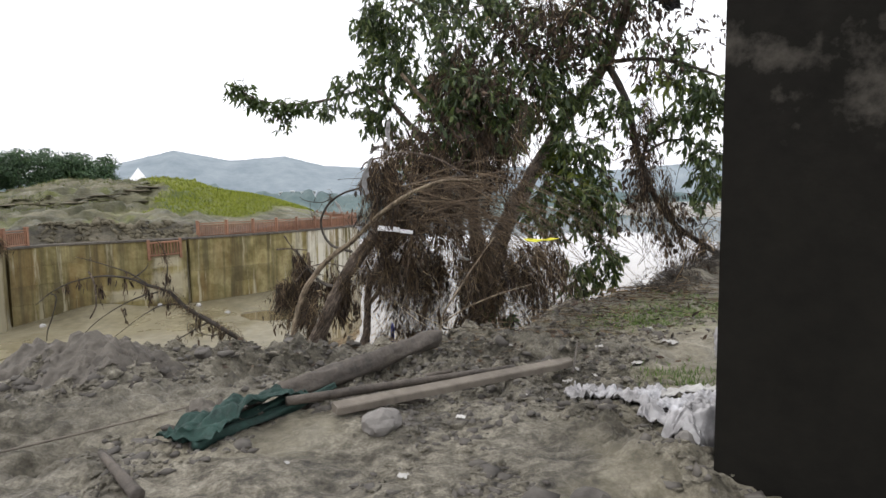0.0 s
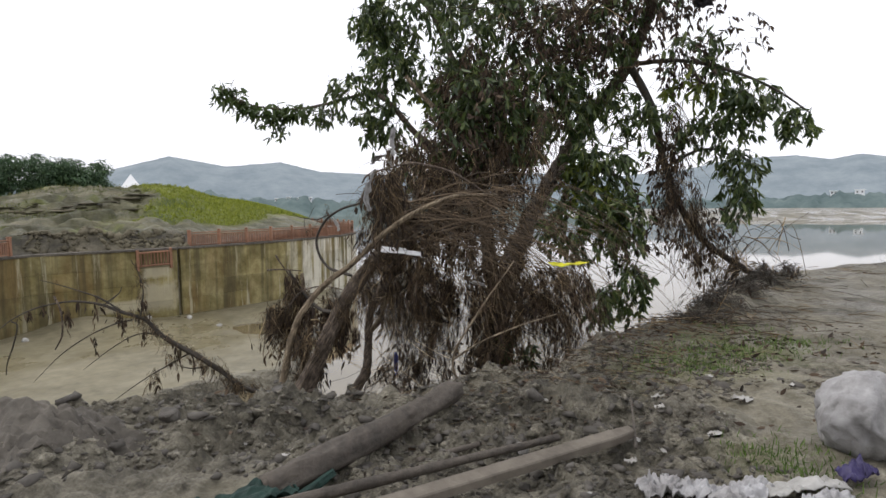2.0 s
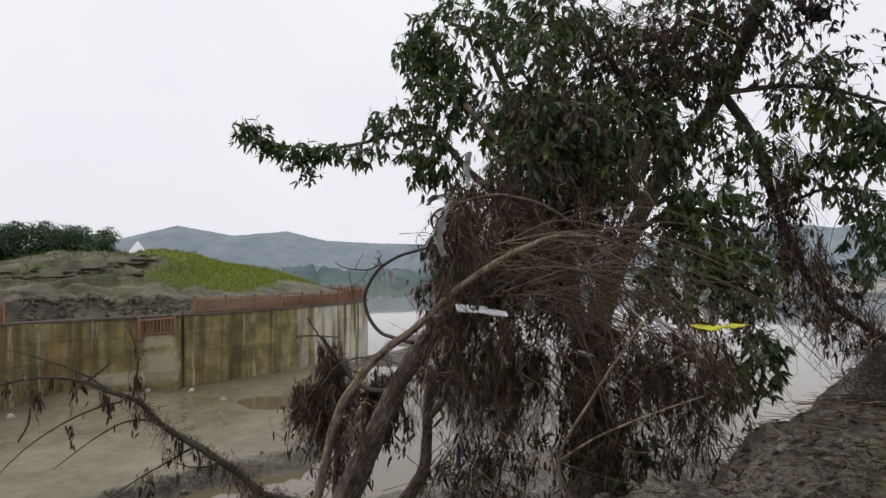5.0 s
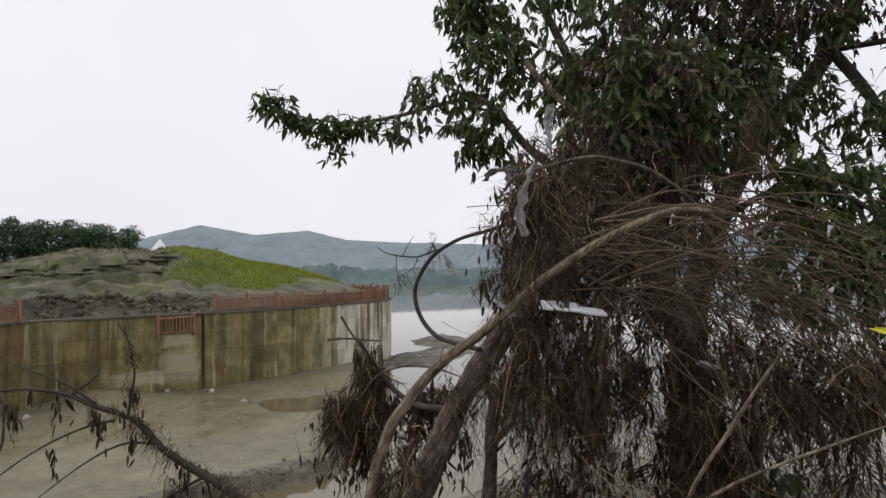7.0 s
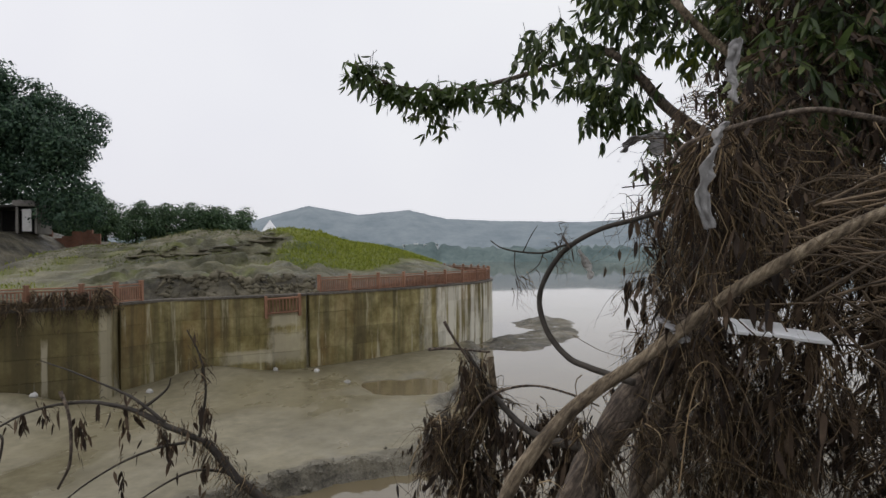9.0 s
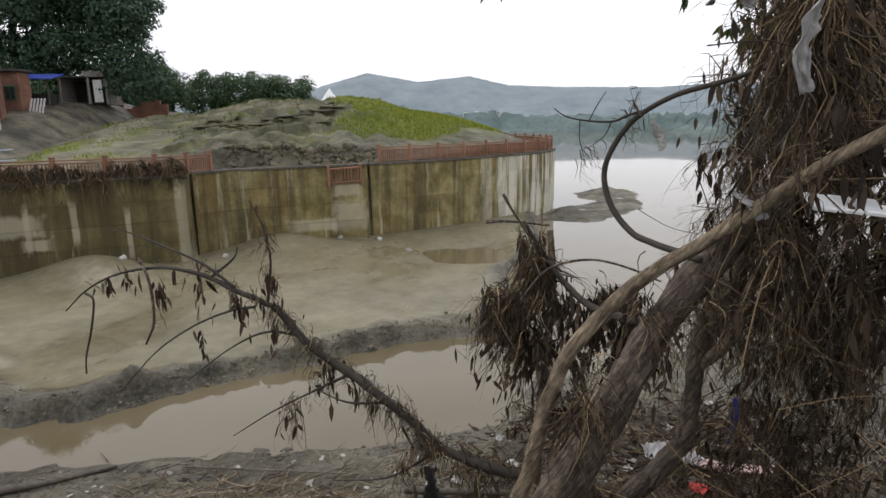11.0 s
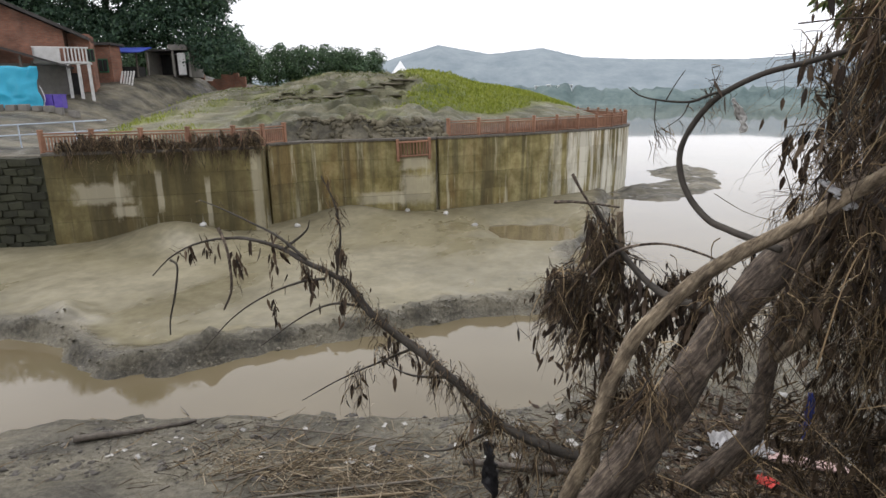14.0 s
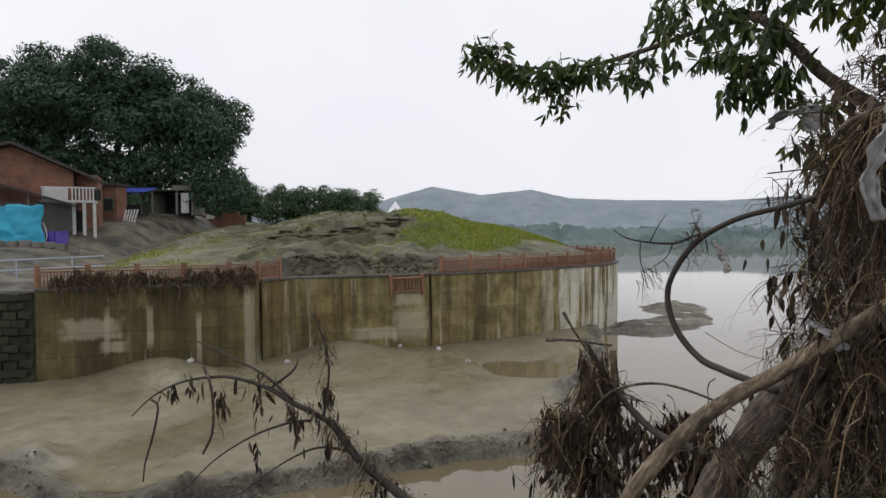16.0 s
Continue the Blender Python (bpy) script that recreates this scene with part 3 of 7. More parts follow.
def ridge(name, radius, profile, mat, label, jag, seed, depth=160):
    """A hill range round the walk: heights by bearing, left positive, sloping down towards the river."""
    profile = sorted(profile)
    az = np.linspace(profile[0][0], profile[-1][0], 420)
    h = np.interp(az, [p[0] for p in profile], [p[1] for p in profile])
    h = h + jag * (fbm(az * 1.0, az * 0 + seed, 2.2, 5, seed) + 0.7 * np.abs(fbm(az, az * 0 + seed, 9, 3, seed + 9)))
    bag, rows = Bag(), 7
    for k in range(rows):
        s = k / (rows - 1)
        r = radius + depth * s
        zz = -6 + (h + 6) * np.sin(s * math.pi / 2) ** 1.3 + (jag * fbm(az, az * 0 + k * 3.0, 3, 3, seed + 4) if 0 < k < rows - 1 else 0)
        for a, z in zip(az, zz):
            w = radians(a)
            bag.v.append((-math.sin(w) * r, math.cos(w) * r, float(z)))
    n = len(az)
    bag.f = [(k * n + i, k * n + i + 1, k * n + n + i + 1, k * n + n + i) for k in range(rows - 1) for i in range(n - 1)]
    return thing(name, bag, mat, label, "hill", kind="structure", smooth=True)


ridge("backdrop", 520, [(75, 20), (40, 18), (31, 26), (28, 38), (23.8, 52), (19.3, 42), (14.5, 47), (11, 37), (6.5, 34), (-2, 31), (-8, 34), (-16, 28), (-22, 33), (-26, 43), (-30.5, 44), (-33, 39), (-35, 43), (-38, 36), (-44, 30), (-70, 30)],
      HILL_FAR, "blue-grey wooded hills beyond the river, haze in their colour", 0.7, 7)
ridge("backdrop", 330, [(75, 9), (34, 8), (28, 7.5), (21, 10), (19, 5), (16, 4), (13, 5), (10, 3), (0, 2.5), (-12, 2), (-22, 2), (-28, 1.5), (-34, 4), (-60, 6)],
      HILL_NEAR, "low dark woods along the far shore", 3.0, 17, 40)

# ---- retaining wall ----
def along(line):
    """Stretches of a polyline as (start, end, length, direction)."""
    for a, b in zip(line, line[1:]):
        a, b = Vector((*a, 0)), Vector((*b, 0))
        yield a, b, (b - a).length, (b - a).normalized()


def wall_body(line, name, label, mat, z0, z1, thick=0.5):
    bag = Bag()
    pts = [Vector((*p, 0)) for p in line]
    outs = []
    for i, p in enumerate(pts):
        d = (pts[min(i + 1, len(pts) - 1)] - pts[max(i - 1, 0)]).normalized()
        outs.append(Vector((d.y, -d.x, 0)))
    for p, o in zip(pts, outs):
        for off, z in ((0, z0), (0, z1), (-thick, z1), (-thick, z0)):
            q = p + o * off
            bag.v.append((q.x, q.y, z))
    for i in range(len(pts) - 1):
        for k in range(4):
            m = (k + 1) % 4
            bag.f.append((i * 4 + k, i * 4 + 4 + k, i * 4 + 4 + m, i * 4 + m))
    bag.f += [(0, 1, 2, 3), tuple(len(pts) * 4 - 4 + k for k in (3, 2, 1, 0))]
    return thing(name, bag, mat, label, "wall", kind="structure")


def resample(line, gap):
    out, carry = [Vector((*line[0], 0))], 0.0
    for a, b, length, d in along(line):
        s = gap - carry
        while s < length:
            out.append(a + d * s)
            s += gap
        carry = length - (s - gap)
    return out


WALL_LINE_C = [tuple(p[:2]) for p in smooth_path([(*p, 0) for p in WALL_C], 40)]
walls = [wall_body(line, f"wall_{n}", label, CONCRETE, -6.2, WALL_TOP) for line, n, label in (
    (WALL_A, "west", "stained cast concrete retaining wall under the debris-hung railing"),
    ([WALL_A[1], (-21.25, 29.1)], "return", "short return of the stained concrete retaining wall"),
    (WALL_B, "middle", "stained concrete retaining wall that has lost its railing"),
    (WALL_LINE_C, "point", "curved concrete retaining wall with pale leached streaks"))]

# ---- railing on the wall ----
def railing(line, label):
    h = holder("railing", (*line[0], WALL_TOP), label, "railing")
    posts = resample(line, 1.9)
    posts = posts + ([Vector((*line[-1], 0))] if (posts[-1] - Vector((*line[-1], 0))).length > 0.7 else [])
    for p in posts:
        ob = part("post", POST_ME, FENCE, h)
        ob.location = (p.x, p.y, WALL_TOP)
    for a, b in zip(posts, posts[1:]):
        d = b - a
        turn = math.atan2(d.y, d.x)
        mid = (a + b) / 2
        for z, me in ((0.86, RAIL_ME), (0.14, RAIL_ME), (0.74, RAIL_ME)):
            ob = part("rail", me, FENCE, h)
            ob.location, ob.rotation_euler, ob.scale = (mid.x, mid.y, WALL_TOP + z), (0, 0, turn), (d.length - 0.12, 1, 1)
        n = max(2, round(d.length / 0.125))
        for k in range(1, n):
            p = a + d * (k / n)
            ob = part("baluster", BAL_ME, FENCE, h)
            ob.location, ob.rotation_euler = (p.x, p.y, WALL_TOP + 0.16), (0, 0, turn)
    settle(h)
    return h


POST_ME = box(box(Bag(), 0, 0, 0.49, 0.15, 0.15, 0.98, chamfer=0.012), 0, 0, 1.0, 0.19, 0.19, 0.06, chamfer=0.02).mesh("post")
RAIL_ME = box(Bag(), 0, 0, 0, 1, 0.08, 0.06, chamfer=0.01).mesh("rail")
BAL_ME = box(Bag(), 0, 0, 0.3, 0.055, 0.055, 0.56, chamfer=0.008).mesh("baluster")
inner_a = [(x - 0.16, y + 0.2) for x, y in WALL_A]
railing(inner_a + [(-21.35, 29.3), (-20.98, 30.3)], "red-brown concrete railing hung with washed-up straw")
railing([(x - 0.22, y + 0.1) for x, y in WALL_LINE_C if x > -14.6 or y > 45], "red-brown concrete railing round the grassy point")

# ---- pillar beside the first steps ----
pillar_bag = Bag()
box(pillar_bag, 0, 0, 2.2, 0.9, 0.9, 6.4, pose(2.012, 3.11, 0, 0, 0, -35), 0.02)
thing("pillar", pillar_bag, PLASTER, "dark plastered pillar, shade in its colour, with flaking pale patches", "pillar")


# ---- plants: leaves, straws and limbs ----
LEAF_GREEN = island_stuff("glossy_green_leaf", ((0.0, (0.03, 0.052, 0.018)), (0.45, (0.062, 0.096, 0.03)), (0.75, (0.1, 0.145, 0.042)), (1.0, (0.2, 0.24, 0.08))), 0.32, 0.42)
LEAF_YELLOW = island_stuff("yellow_green_leaf", ((0.0, (0.06, 0.09, 0.012)), (1.0, (0.2, 0.24, 0.03))), 0.5, 0.4)
LEAF_DEAD = island_stuff("withered_brown_leaf", ((0.0, (0.018, 0.0115, 0.0075)), (0.55, (0.065, 0.042, 0.026)), (1.0, (0.125, 0.085, 0.052))), 0.85, 0.12)
STRAW = island_stuff("muddy_straw", ((0.0, (0.015, 0.0095, 0.0055)), (0.5, (0.066, 0.042, 0.0215)), (0.88, (0.18, 0.122, 0.06)), (1.0, (0.44, 0.33, 0.19))), 0.85)
STRAW_PALE = island_stuff("pale_river_straw", ((0.0, (0.09, 0.066, 0.04)), (0.6, (0.24, 0.185, 0.115)), (1.0, (0.42, 0.35, 0.24))), 0.85)
rng = np.random.default_rng(7)


def mesh_np(name, verts, faces, smooth=False):
    """A mesh from arrays: faces all of one size."""
    me = bpy.data.meshes.new(name)
    me.vertices.add(len(verts))
    me.vertices.foreach_set("co", np.asarray(verts, np.float32).ravel())
    n, k = faces.shape
    me.loops.add(n * k)
    me.loops.foreach_set("vertex_index", faces.astype(np.int32).ravel())
    me.polygons.add(n)
    me.polygons.foreach_set("loop_start", (np.arange(n) * k).astype(np.int32))
    me.update(calc_edges=True)
    if smooth:
        me.shade_smooth()
    return me


def unit(a):
    return a / np.maximum(np.linalg.norm(a, axis=-1, keepdims=True), 1e-9)


def leaf_arrays(base, way, length, width):
    """Folded lance-shaped leaves from base along way; arrays of one row a leaf."""
    n = len(base)
    way = unit(way)
    side = unit(np.cross(way, rng.normal(size=(n, 3)) * 0.6 + np.array([0, 0, 1.0])))
    up = np.cross(side, way)
    L, W = length[:, None], width[:, None]
    curl = up * L * rng.uniform(-0.25, 0.05, (n, 1))
    v = np.stack([base, base + way * L * 0.3 + side * W * 0.5 - up * W * 0.2, base + way * L * 0.68 + side * W * 0.38 + curl * 0.5 - up * W * 0.15,
                  base + way * L + curl, base + way * L * 0.68 - side * W * 0.38 + curl * 0.5 - up * W * 0.15, base + way * L * 0.3 - side * W * 0.5 - up * W * 0.2,
                  base + way * L * 0.5 + curl * 0.3], 1)
    f3 = np.array([[0, 1, 6], [1, 2, 6], [2, 3, 6], [6, 3, 4], [6, 4, 5], [0, 6, 5]])
    faces = (f3[None] + (np.arange(n) * 7)[:, None, None]).reshape(-1, 3)
    return v.reshape(-1, 3), faces


def strand_arrays(start, way, length, radius, fall, segs=5, wave=0.06):
    """Thin three-sided stems that set out along way and hang by fall (0 straight, 1 hanging)."""
    n = len(start)
    way = unit(way)
    s = np.linspace(0, 1, segs + 1)[None, :, None]
    L = length[:, None, None]
    F = np.asarray(fall)
    F = np.broadcast_to(F, (n,))[:, None, None]
    down = np.array([0, 0, -1.0])
    p = start[:, None] + way[:, None] * L * (s - 0.75 * F * s * s * 0.9) + down * L * F * s ** 1.6
    ph, fr = rng.uniform(0, 6.28, (n, 1, 3)), rng.uniform(3, 9, (n, 1, 3))
    p = p + np.sin(ph + fr * s) * L * wave * s
    a = unit(np.cross(way, rng.normal(size=(n, 3))))
    b = unit(np.cross(way, a))
    ring = []
    taper = radius[:, None, None] * (1 - 0.6 * s)
    for w in (0, 2.094, 4.189):
        ring.append(p + (a[:, None] * math.cos(w) + b[:, None] * math.sin(w)) * taper)
    v = np.stack(ring, 2)
    k = segs + 1
    idx = np.arange(n)[:, None, None] * k * 3 + np.arange(segs)[None, :, None] * 3 + np.arange(3)[None, None, :]
    nxt = np.arange(n)[:, None, None] * k * 3 + np.arange(segs)[None, :, None] * 3 + np.array([1, 2, 0])[None, None, :]
    f = np.stack([idx, nxt, nxt + 3, idx + 3], -1).reshape(-1, 4)
    return v.reshape(-1, 3), f, p


def in_blob(c, r, n, shell=0.0):
    """n random points in an ellipsoid, towards its skin by shell."""
    d = unit(rng.normal(size=(n, 3)))
    q = rng.uniform(shell, 1, (n, 1)) ** (1 / 2.2)
    return np.array(c) + d * q * np.array(r)


class Heap:
    """Gathers arrays of one face size for one mesh."""
    def __init__(self):
        self.v, self.f, self.n = [], [], 0

    def add(self, v, f):
        self.v.append(v)
        self.f.append(f + self.n)
        self.n += len(v)

    def mesh(self, name, mat):
        me = mesh_np(name, np.concatenate(self.v), np.concatenate(self.f))
        me.materials.append(mat)
        return me


def shoots(leaves, stems, c, r, n, size=0.2, per=9, droop=0.75, shell=0.2):
    """Leafy twigs in a blob: each a thin stem with a drooping whorl of leaves."""
    p = in_blob(c, r, n, shell)
    out = unit(p - np.array(c) + rng.normal(size=(n, 3)) * 0.25)
    way = unit(out + np.array([0, 0, -0.1]))
    length = rng.uniform(0.2, 0.45, n)
    v, f, path = strand_arrays(p - way * 0.2, way, length, np.full(n, 0.005), 0.35, 3, 0.03)
    stems.add(v, f)
    k = rng.integers(0, 4, (n, per))
    base = np.take_along_axis(path, np.clip(k + 1, 0, 3)[:, :, None], 1).reshape(-1, 3)
    lw = np.repeat(way, per, 0) * 0.5 + rng.normal(size=(n * per, 3)) * 0.5 + np.array([0, 0, -droop])
    L = rng.uniform(0.55, 1.1, n * per) * size
    leaves.add(*leaf_arrays(base, lw, L, L * rng.uniform(0.24, 0.33, n * per)))


def limb(name, parent, pts, r0, r1, mat, sides=10, knots=0.18, n=None):
    return part(name, tube(Bag(), pts, r0, r1, sides, n or 7 * len(pts), knots), mat, parent, smooth=True)


tree = holder("riverside_tree", (0.5, 10.1, ground_z(0.5, 10.1)), "leaning evergreen tree on the bank, hung with flood debris", "tree")
D = [(0.35, 9.9, -3.3), (0.53, 10.19, -1.14), (0.74, 10.96, -0.25), (1.18, 11.91, 0.83), (1.89, 12.85, 1.96), (2.67, 13.18, 3.18), (3.42, 12.72, 4.28), (3.73, 12.07, 5.56), (3.95, 11.8, 6.7)]
trunk_b = Bag()
tube(trunk_b, D, 0.24, 0.07, 12, 60, 0.2)
tube(trunk_b, [(0.85, 9.9, -3.0), (0.8, 10.1, -1.0), (0.6, 10.9, 0.9), (0.5, 12.2, 2.6), (0.15, 13.8, 4.5), (-0.39, 14.16, 5.81), (-0.97, 14.46, 6.21)], 0.16, 0.03, 10, 46, 0.2)
part("trunk", trunk_b, BARK, tree, smooth=True)
limb("limb", tree, [(3.42, 12.72, 4.28), (3.75, 12.35, 3.4), (3.95, 12.18, 2.31), (4.51, 12.21, 1.15), (5.39, 12.17, 0.45), (5.97, 12.12, 0.15)], 0.075, 0.05, BARK_DARK)
E_PATH = [(-4.68, 13.7, 4.1), (-4.13, 13.6, 3.77), (-3.58, 13.6, 3.65), (-3.05, 13.6, 3.64), (-2.49, 13.6, 3.73), (-1.91, 13.6, 3.88), (-1.52, 13.6, 3.96), (-1.21, 13.4, 3.93)]
limb("limb", tree, E_PATH[::-1], 0.045, 0.008, BARK, 8)
limb("limb", tree, [(-1.5, 13.2, 3.92), (-1.27, 12.9, 3.74), (-0.99, 12.9, 3.47), (-0.69, 12.9, 3.09), (-0.33, 12.8, 2.76), (-0.1, 12.6, 2.4), (0.45, 11.9, 2.0), (0.62, 11.0, 1.0)], 0.04, 0.085, BARK)
limb("limb", tree, [(1.89, 12.85, 1.96), (2.3, 12.2, 2.3), (2.7, 11.7, 2.25), (3.1, 11.3, 1.8), (3.2, 11.0, 0.9)], 0.05, 0.015, BARK_DARK)
limb("limb", tree, [(3.42, 12.72, 4.28), (4.1, 12.1, 4.2), (4.8, 11.7, 3.95), (5.4, 11.3, 3.55), (5.85, 11.0, 3.1)], 0.045, 0.012, BARK_DARK)
limb("limb", tree, [(3.95, 12.18, 2.31), (4.5, 12.0, 2.6), (5.0, 11.95, 2.5), (5.35, 11.95, 2.0)], 0.03, 0.01, BARK_DARK)
limb("limb", tree, [(2.67, 13.18, 3.18), (2.2, 13.1, 4.3), (1.5, 13.0, 5.2), (1.0, 13.0, 6.0)], 0.06, 0.015, BARK_DARK)
limb("limb", tree, [(-0.77, 12.0, 3.95), (-0.41, 12.0, 3.53), (0.09, 12.0, 3.06), (0.5, 11.9, 2.4)], 0.035, 0.06, BARK_PALE, 8)
limb("limb", tree, [(0.9, 12.0, 3.9), (0.54, 12.0, 3.51), (0.09, 12.0, 3.06)], 0.03, 0.05, BARK_PALE, 8)
limb("limb", tree, [(-1.25, 9.35, 1.98), (-1.13, 9.3, 2.1), (-0.64, 9.3, 2.23), (-0.37, 9.3, 2.21), (0.0, 9.4, 2.1), (0.5, 9.7, 1.8)], 0.012, 0.02, BARK, 8)
# stems that lean over the edge of the bank
A = [(-2.85, 9.2, -3.4), (-2.66, 9.33, -1.7), (-2.52, 9.33, -1.1), (-2.39, 9.33, -0.7), (-2.32, 9.33, -0.37), (-2.24, 9.33, -0.07), (-2.15, 9.33, 0.15), (-1.92, 9.33, 0.46), (-1.69, 9.33, 0.68), (-1.47, 9.33, 0.83), (-1.21, 9.25, 1.06), (-1.0, 9.15, 1.26), (-0.73, 9.05, 1.45), (-0.5, 9.0, 1.59), (-0.33, 9.0, 1.67), (0.04, 9.1, 1.79), (0.6, 9.6, 1.8)]
limb("limb", tree, A, 0.056, 0.022, BARK_PALE, 18, 0.2, 90)
limb("limb", tree, [(-3.0, 9.5, -3.4), (-2.66, 9.65, -1.9), (-2.42, 9.7, -1.43), (-2.14, 9.7, -0.86), (-1.9, 9.72, -0.35), (-1.7, 9.75, 0.07), (-1.45, 9.8, 0.5), (-1.0, 10.0, 1.0), (-0.3, 10.4, 1.5), (0.4, 11.2, 1.9)], 0.15, 0.08, BARK, 24, 0.3, 90)
limb("limb", tree, [(-2.0, 10.3, -3.2), (-1.82, 10.4, -1.71), (-1.57, 10.4, -1.25), (-1.38, 10.4, -0.91), (-1.34, 10.4, -0.58), (-1.32, 10.4, -0.19), (-1.22, 10.45, 0.2), (-0.8, 10.6, 0.8), (-0.2, 10.9, 1.2)], 0.085, 0.05, BARK, 20, 0.28, 70)
limb("limb", tree, [(-1.32, 10.4, -0.3), (-1.15, 10.35, -0.1), (-1.05, 10.4, 0.2), (-0.95, 10.3, 0.6)], 0.05, 0.02, BARK_PALE)
limb("limb", tree, [(-2.64, 11.2, -3.6), (-2.58, 11.2, -1.5), (-2.5, 11.1, -0.5), (-2.47, 11.1, 0.1), (-2.5, 11.1, 0.55)], 0.05, 0.03, BARK_PALE)
limb("limb", tree, [(-1.6, 10.2, 0.05), (-2.1, 10.7, 0.0), (-2.45, 11.0, 0.22), (-2.75, 11.2, 0.6)], 0.035, 0.018, BARK_DARK)
for q in ([(-2.66, 10.8, 0.05), (-2.51, 10.8, 0.24), (-2.32, 10.8, 0.34), (-2.09, 10.8, 0.37), (-1.82, 10.7, 0.34), (-1.6, 10.5, 0.3)], [(-3.05, 11.0, 0.62), (-2.82, 11.0, 0.63), (-2.5, 11.05, 0.6)], [(-2.9, 11.0, 0.87), (-2.82, 11.0, 0.73), (-2.6, 11.0, 0.4), (-2.4, 10.95, 0.0)]):
    limb("limb", tree, q, 0.014, 0.008, BARK, 8, 0.3)
ARC = [(-0.85, 9.8, 1.9), (-1.12, 9.85, 1.78), (-1.37, 9.9, 1.7), (-1.62, 9.95, 1.63), (-1.85, 10.0, 1.49), (-1.99, 10.0, 1.28), (-2.02, 10.0, 1.11), (-1.96, 9.95, 0.92), (-1.83, 9.85, 0.78), (-1.71, 9.75, 0.74), (-1.6, 9.65, 0.72), (-1.45, 9.5, 0.7)]
limb("limb", tree, ARC, 0.016, 0.022, BARK_DARK, 8, 0.1)
limb("limb", tree, [(0.15, 8.9, -0.9), (-0.05, 8.85, -0.35), (0.3, 8.8, 0.3), (0.75, 8.8, 0.95)], 0.02, 0.009, BARK_PALE)
limb("limb", tree, [(-0.05, 8.85, -0.35), (0.3, 8.75, -0.1), (0.8, 8.7, 0.12), (1.3, 8.8, 0.25)], 0.014, 0.007, BARK_PALE)

limb("limb", tree, [(-1.76, 10.0, 1.55), (-1.88, 10.0, 1.52), (-1.99, 10.0, 1.48), (-2.17, 10.0, 1.49), (-2.29, 10.0, 1.52), (-2.36, 10.0, 1.57)], 0.01, 0.004, BARK_DARK, 8, 0.3)
for q in ([(-2.19, 10.0, 1.49), (-2.19, 10.0, 1.37), (-2.16, 10.0, 1.26), (-2.14, 10.0, 1.19)], [(-1.99, 10.0, 1.48), (-2.03, 10.0, 1.39), (-2.13, 10.0, 1.31)], [(-2.13, 10.0, 1.49), (-2.08, 10.0, 1.59), (-2.03, 10.0, 1.67)], [(-1.88, 10.0, 1.52), (-1.85, 10.0, 1.61), (-1.83, 10.0, 1.66)]):
    limb("twig", tree, q, 0.0045, 0.002, BARK_DARK, 6, 0.2)

leaves, dead, stems = Heap(), Heap(), Heap()
yellow = Heap()
CROWN = [((-0.7, 13.6, 5.6), (1.1, 0.9, 0.75), 190), ((-1.5, 13.3, 5.35), (0.5, 0.4, 0.45), 60), ((-1.9, 13.1, 4.0), (0.55, 0.4, 0.4), 45), ((-1.45, 12.7, 3.3), (0.4, 0.35, 0.45), 45), ((-1.0, 12.6, 4.3), (0.5, 0.4, 0.4), 40), ((0.45, 13.8, 6.2), (1.1, 0.9, 0.7), 190), ((-1.3, 13.3, 5.0), (0.5, 0.5, 0.45), 60), ((-1.2, 13.0, 4.25), (0.55, 0.6, 0.5), 60), ((0.9, 13.0, 5.8), (0.8, 0.8, 0.75), 90),
         ((1.4, 12.7, 4.9), (0.9, 0.8, 0.8), 120), ((1.6, 12.0, 3.7), (0.8, 0.6, 0.7), 150), ((2.6, 12.9, 5.6), (0.9, 0.7, 0.7), 80), ((3.7, 12.3, 5.9), (0.9, 0.6, 0.8), 90), ((4.3, 11.9, 4.4), (0.6, 0.5, 0.5), 35),
         ((4.7, 11.9, 3.9), (0.5, 0.4, 0.35), 45), ((5.2, 11.4, 3.5), (0.5, 0.4, 0.3), 55), ((5.7, 11.1, 3.05), (0.4, 0.3, 0.25), 40), ((4.5, 11.95, 2.9), (0.55, 0.5, 0.4), 48), ((5.2, 12.0, 2.4), (0.5, 0.45, 0.35), 50),
         ((5.2, 12.0, 1.75), (0.4, 0.4, 0.4), 55), ((2.5, 11.5, 2.3), (0.75, 0.5, 0.6), 130), ((2.0, 11.0, 1.4), (0.6, 0.4, 0.6), 110), ((2.8, 11.0, 1.4), (0.5, 0.4, 0.6), 90), ((2.9, 10.9, 0.4), (0.35, 0.3, 0.5), 60),
         ((2.4, 10.7, 0.1), (0.35, 0.3, 0.4), 40), ((-0.3, 13.2, 4.2), (0.7, 0.6, 0.5), 60), ((0.1, 12.2, 3.9), (0.7, 0.5, 0.5), 70), ((0.3, 11.9, 4.7), (0.6, 0.5, 0.5), 60), ((2.2, 12.5, 4.4), (0.6, 0.5, 0.6), 90), ((2.9, 12.6, 3.8), (0.5, 0.4, 0.6), 60), ((3.0, 12.3, 4.9), (0.6, 0.4, 0.6), 80), ((2.3, 12.3, 3.3), (0.6, 0.4, 0.5), 70), ((3.1, 12.4, 6.2), (0.9, 0.5, 0.6), 70), ((-1.1, 12.8, 3.35), (0.4, 0.35, 0.4), 40), ((-0.75, 12.5, 2.5), (0.3, 0.3, 0.45), 35), ((0.9, 9.9, -0.6), (0.35, 0.3, 0.5), 25), ((1.2, 12.6, 3.0), (0.6, 0.5, 0.6), 50)]
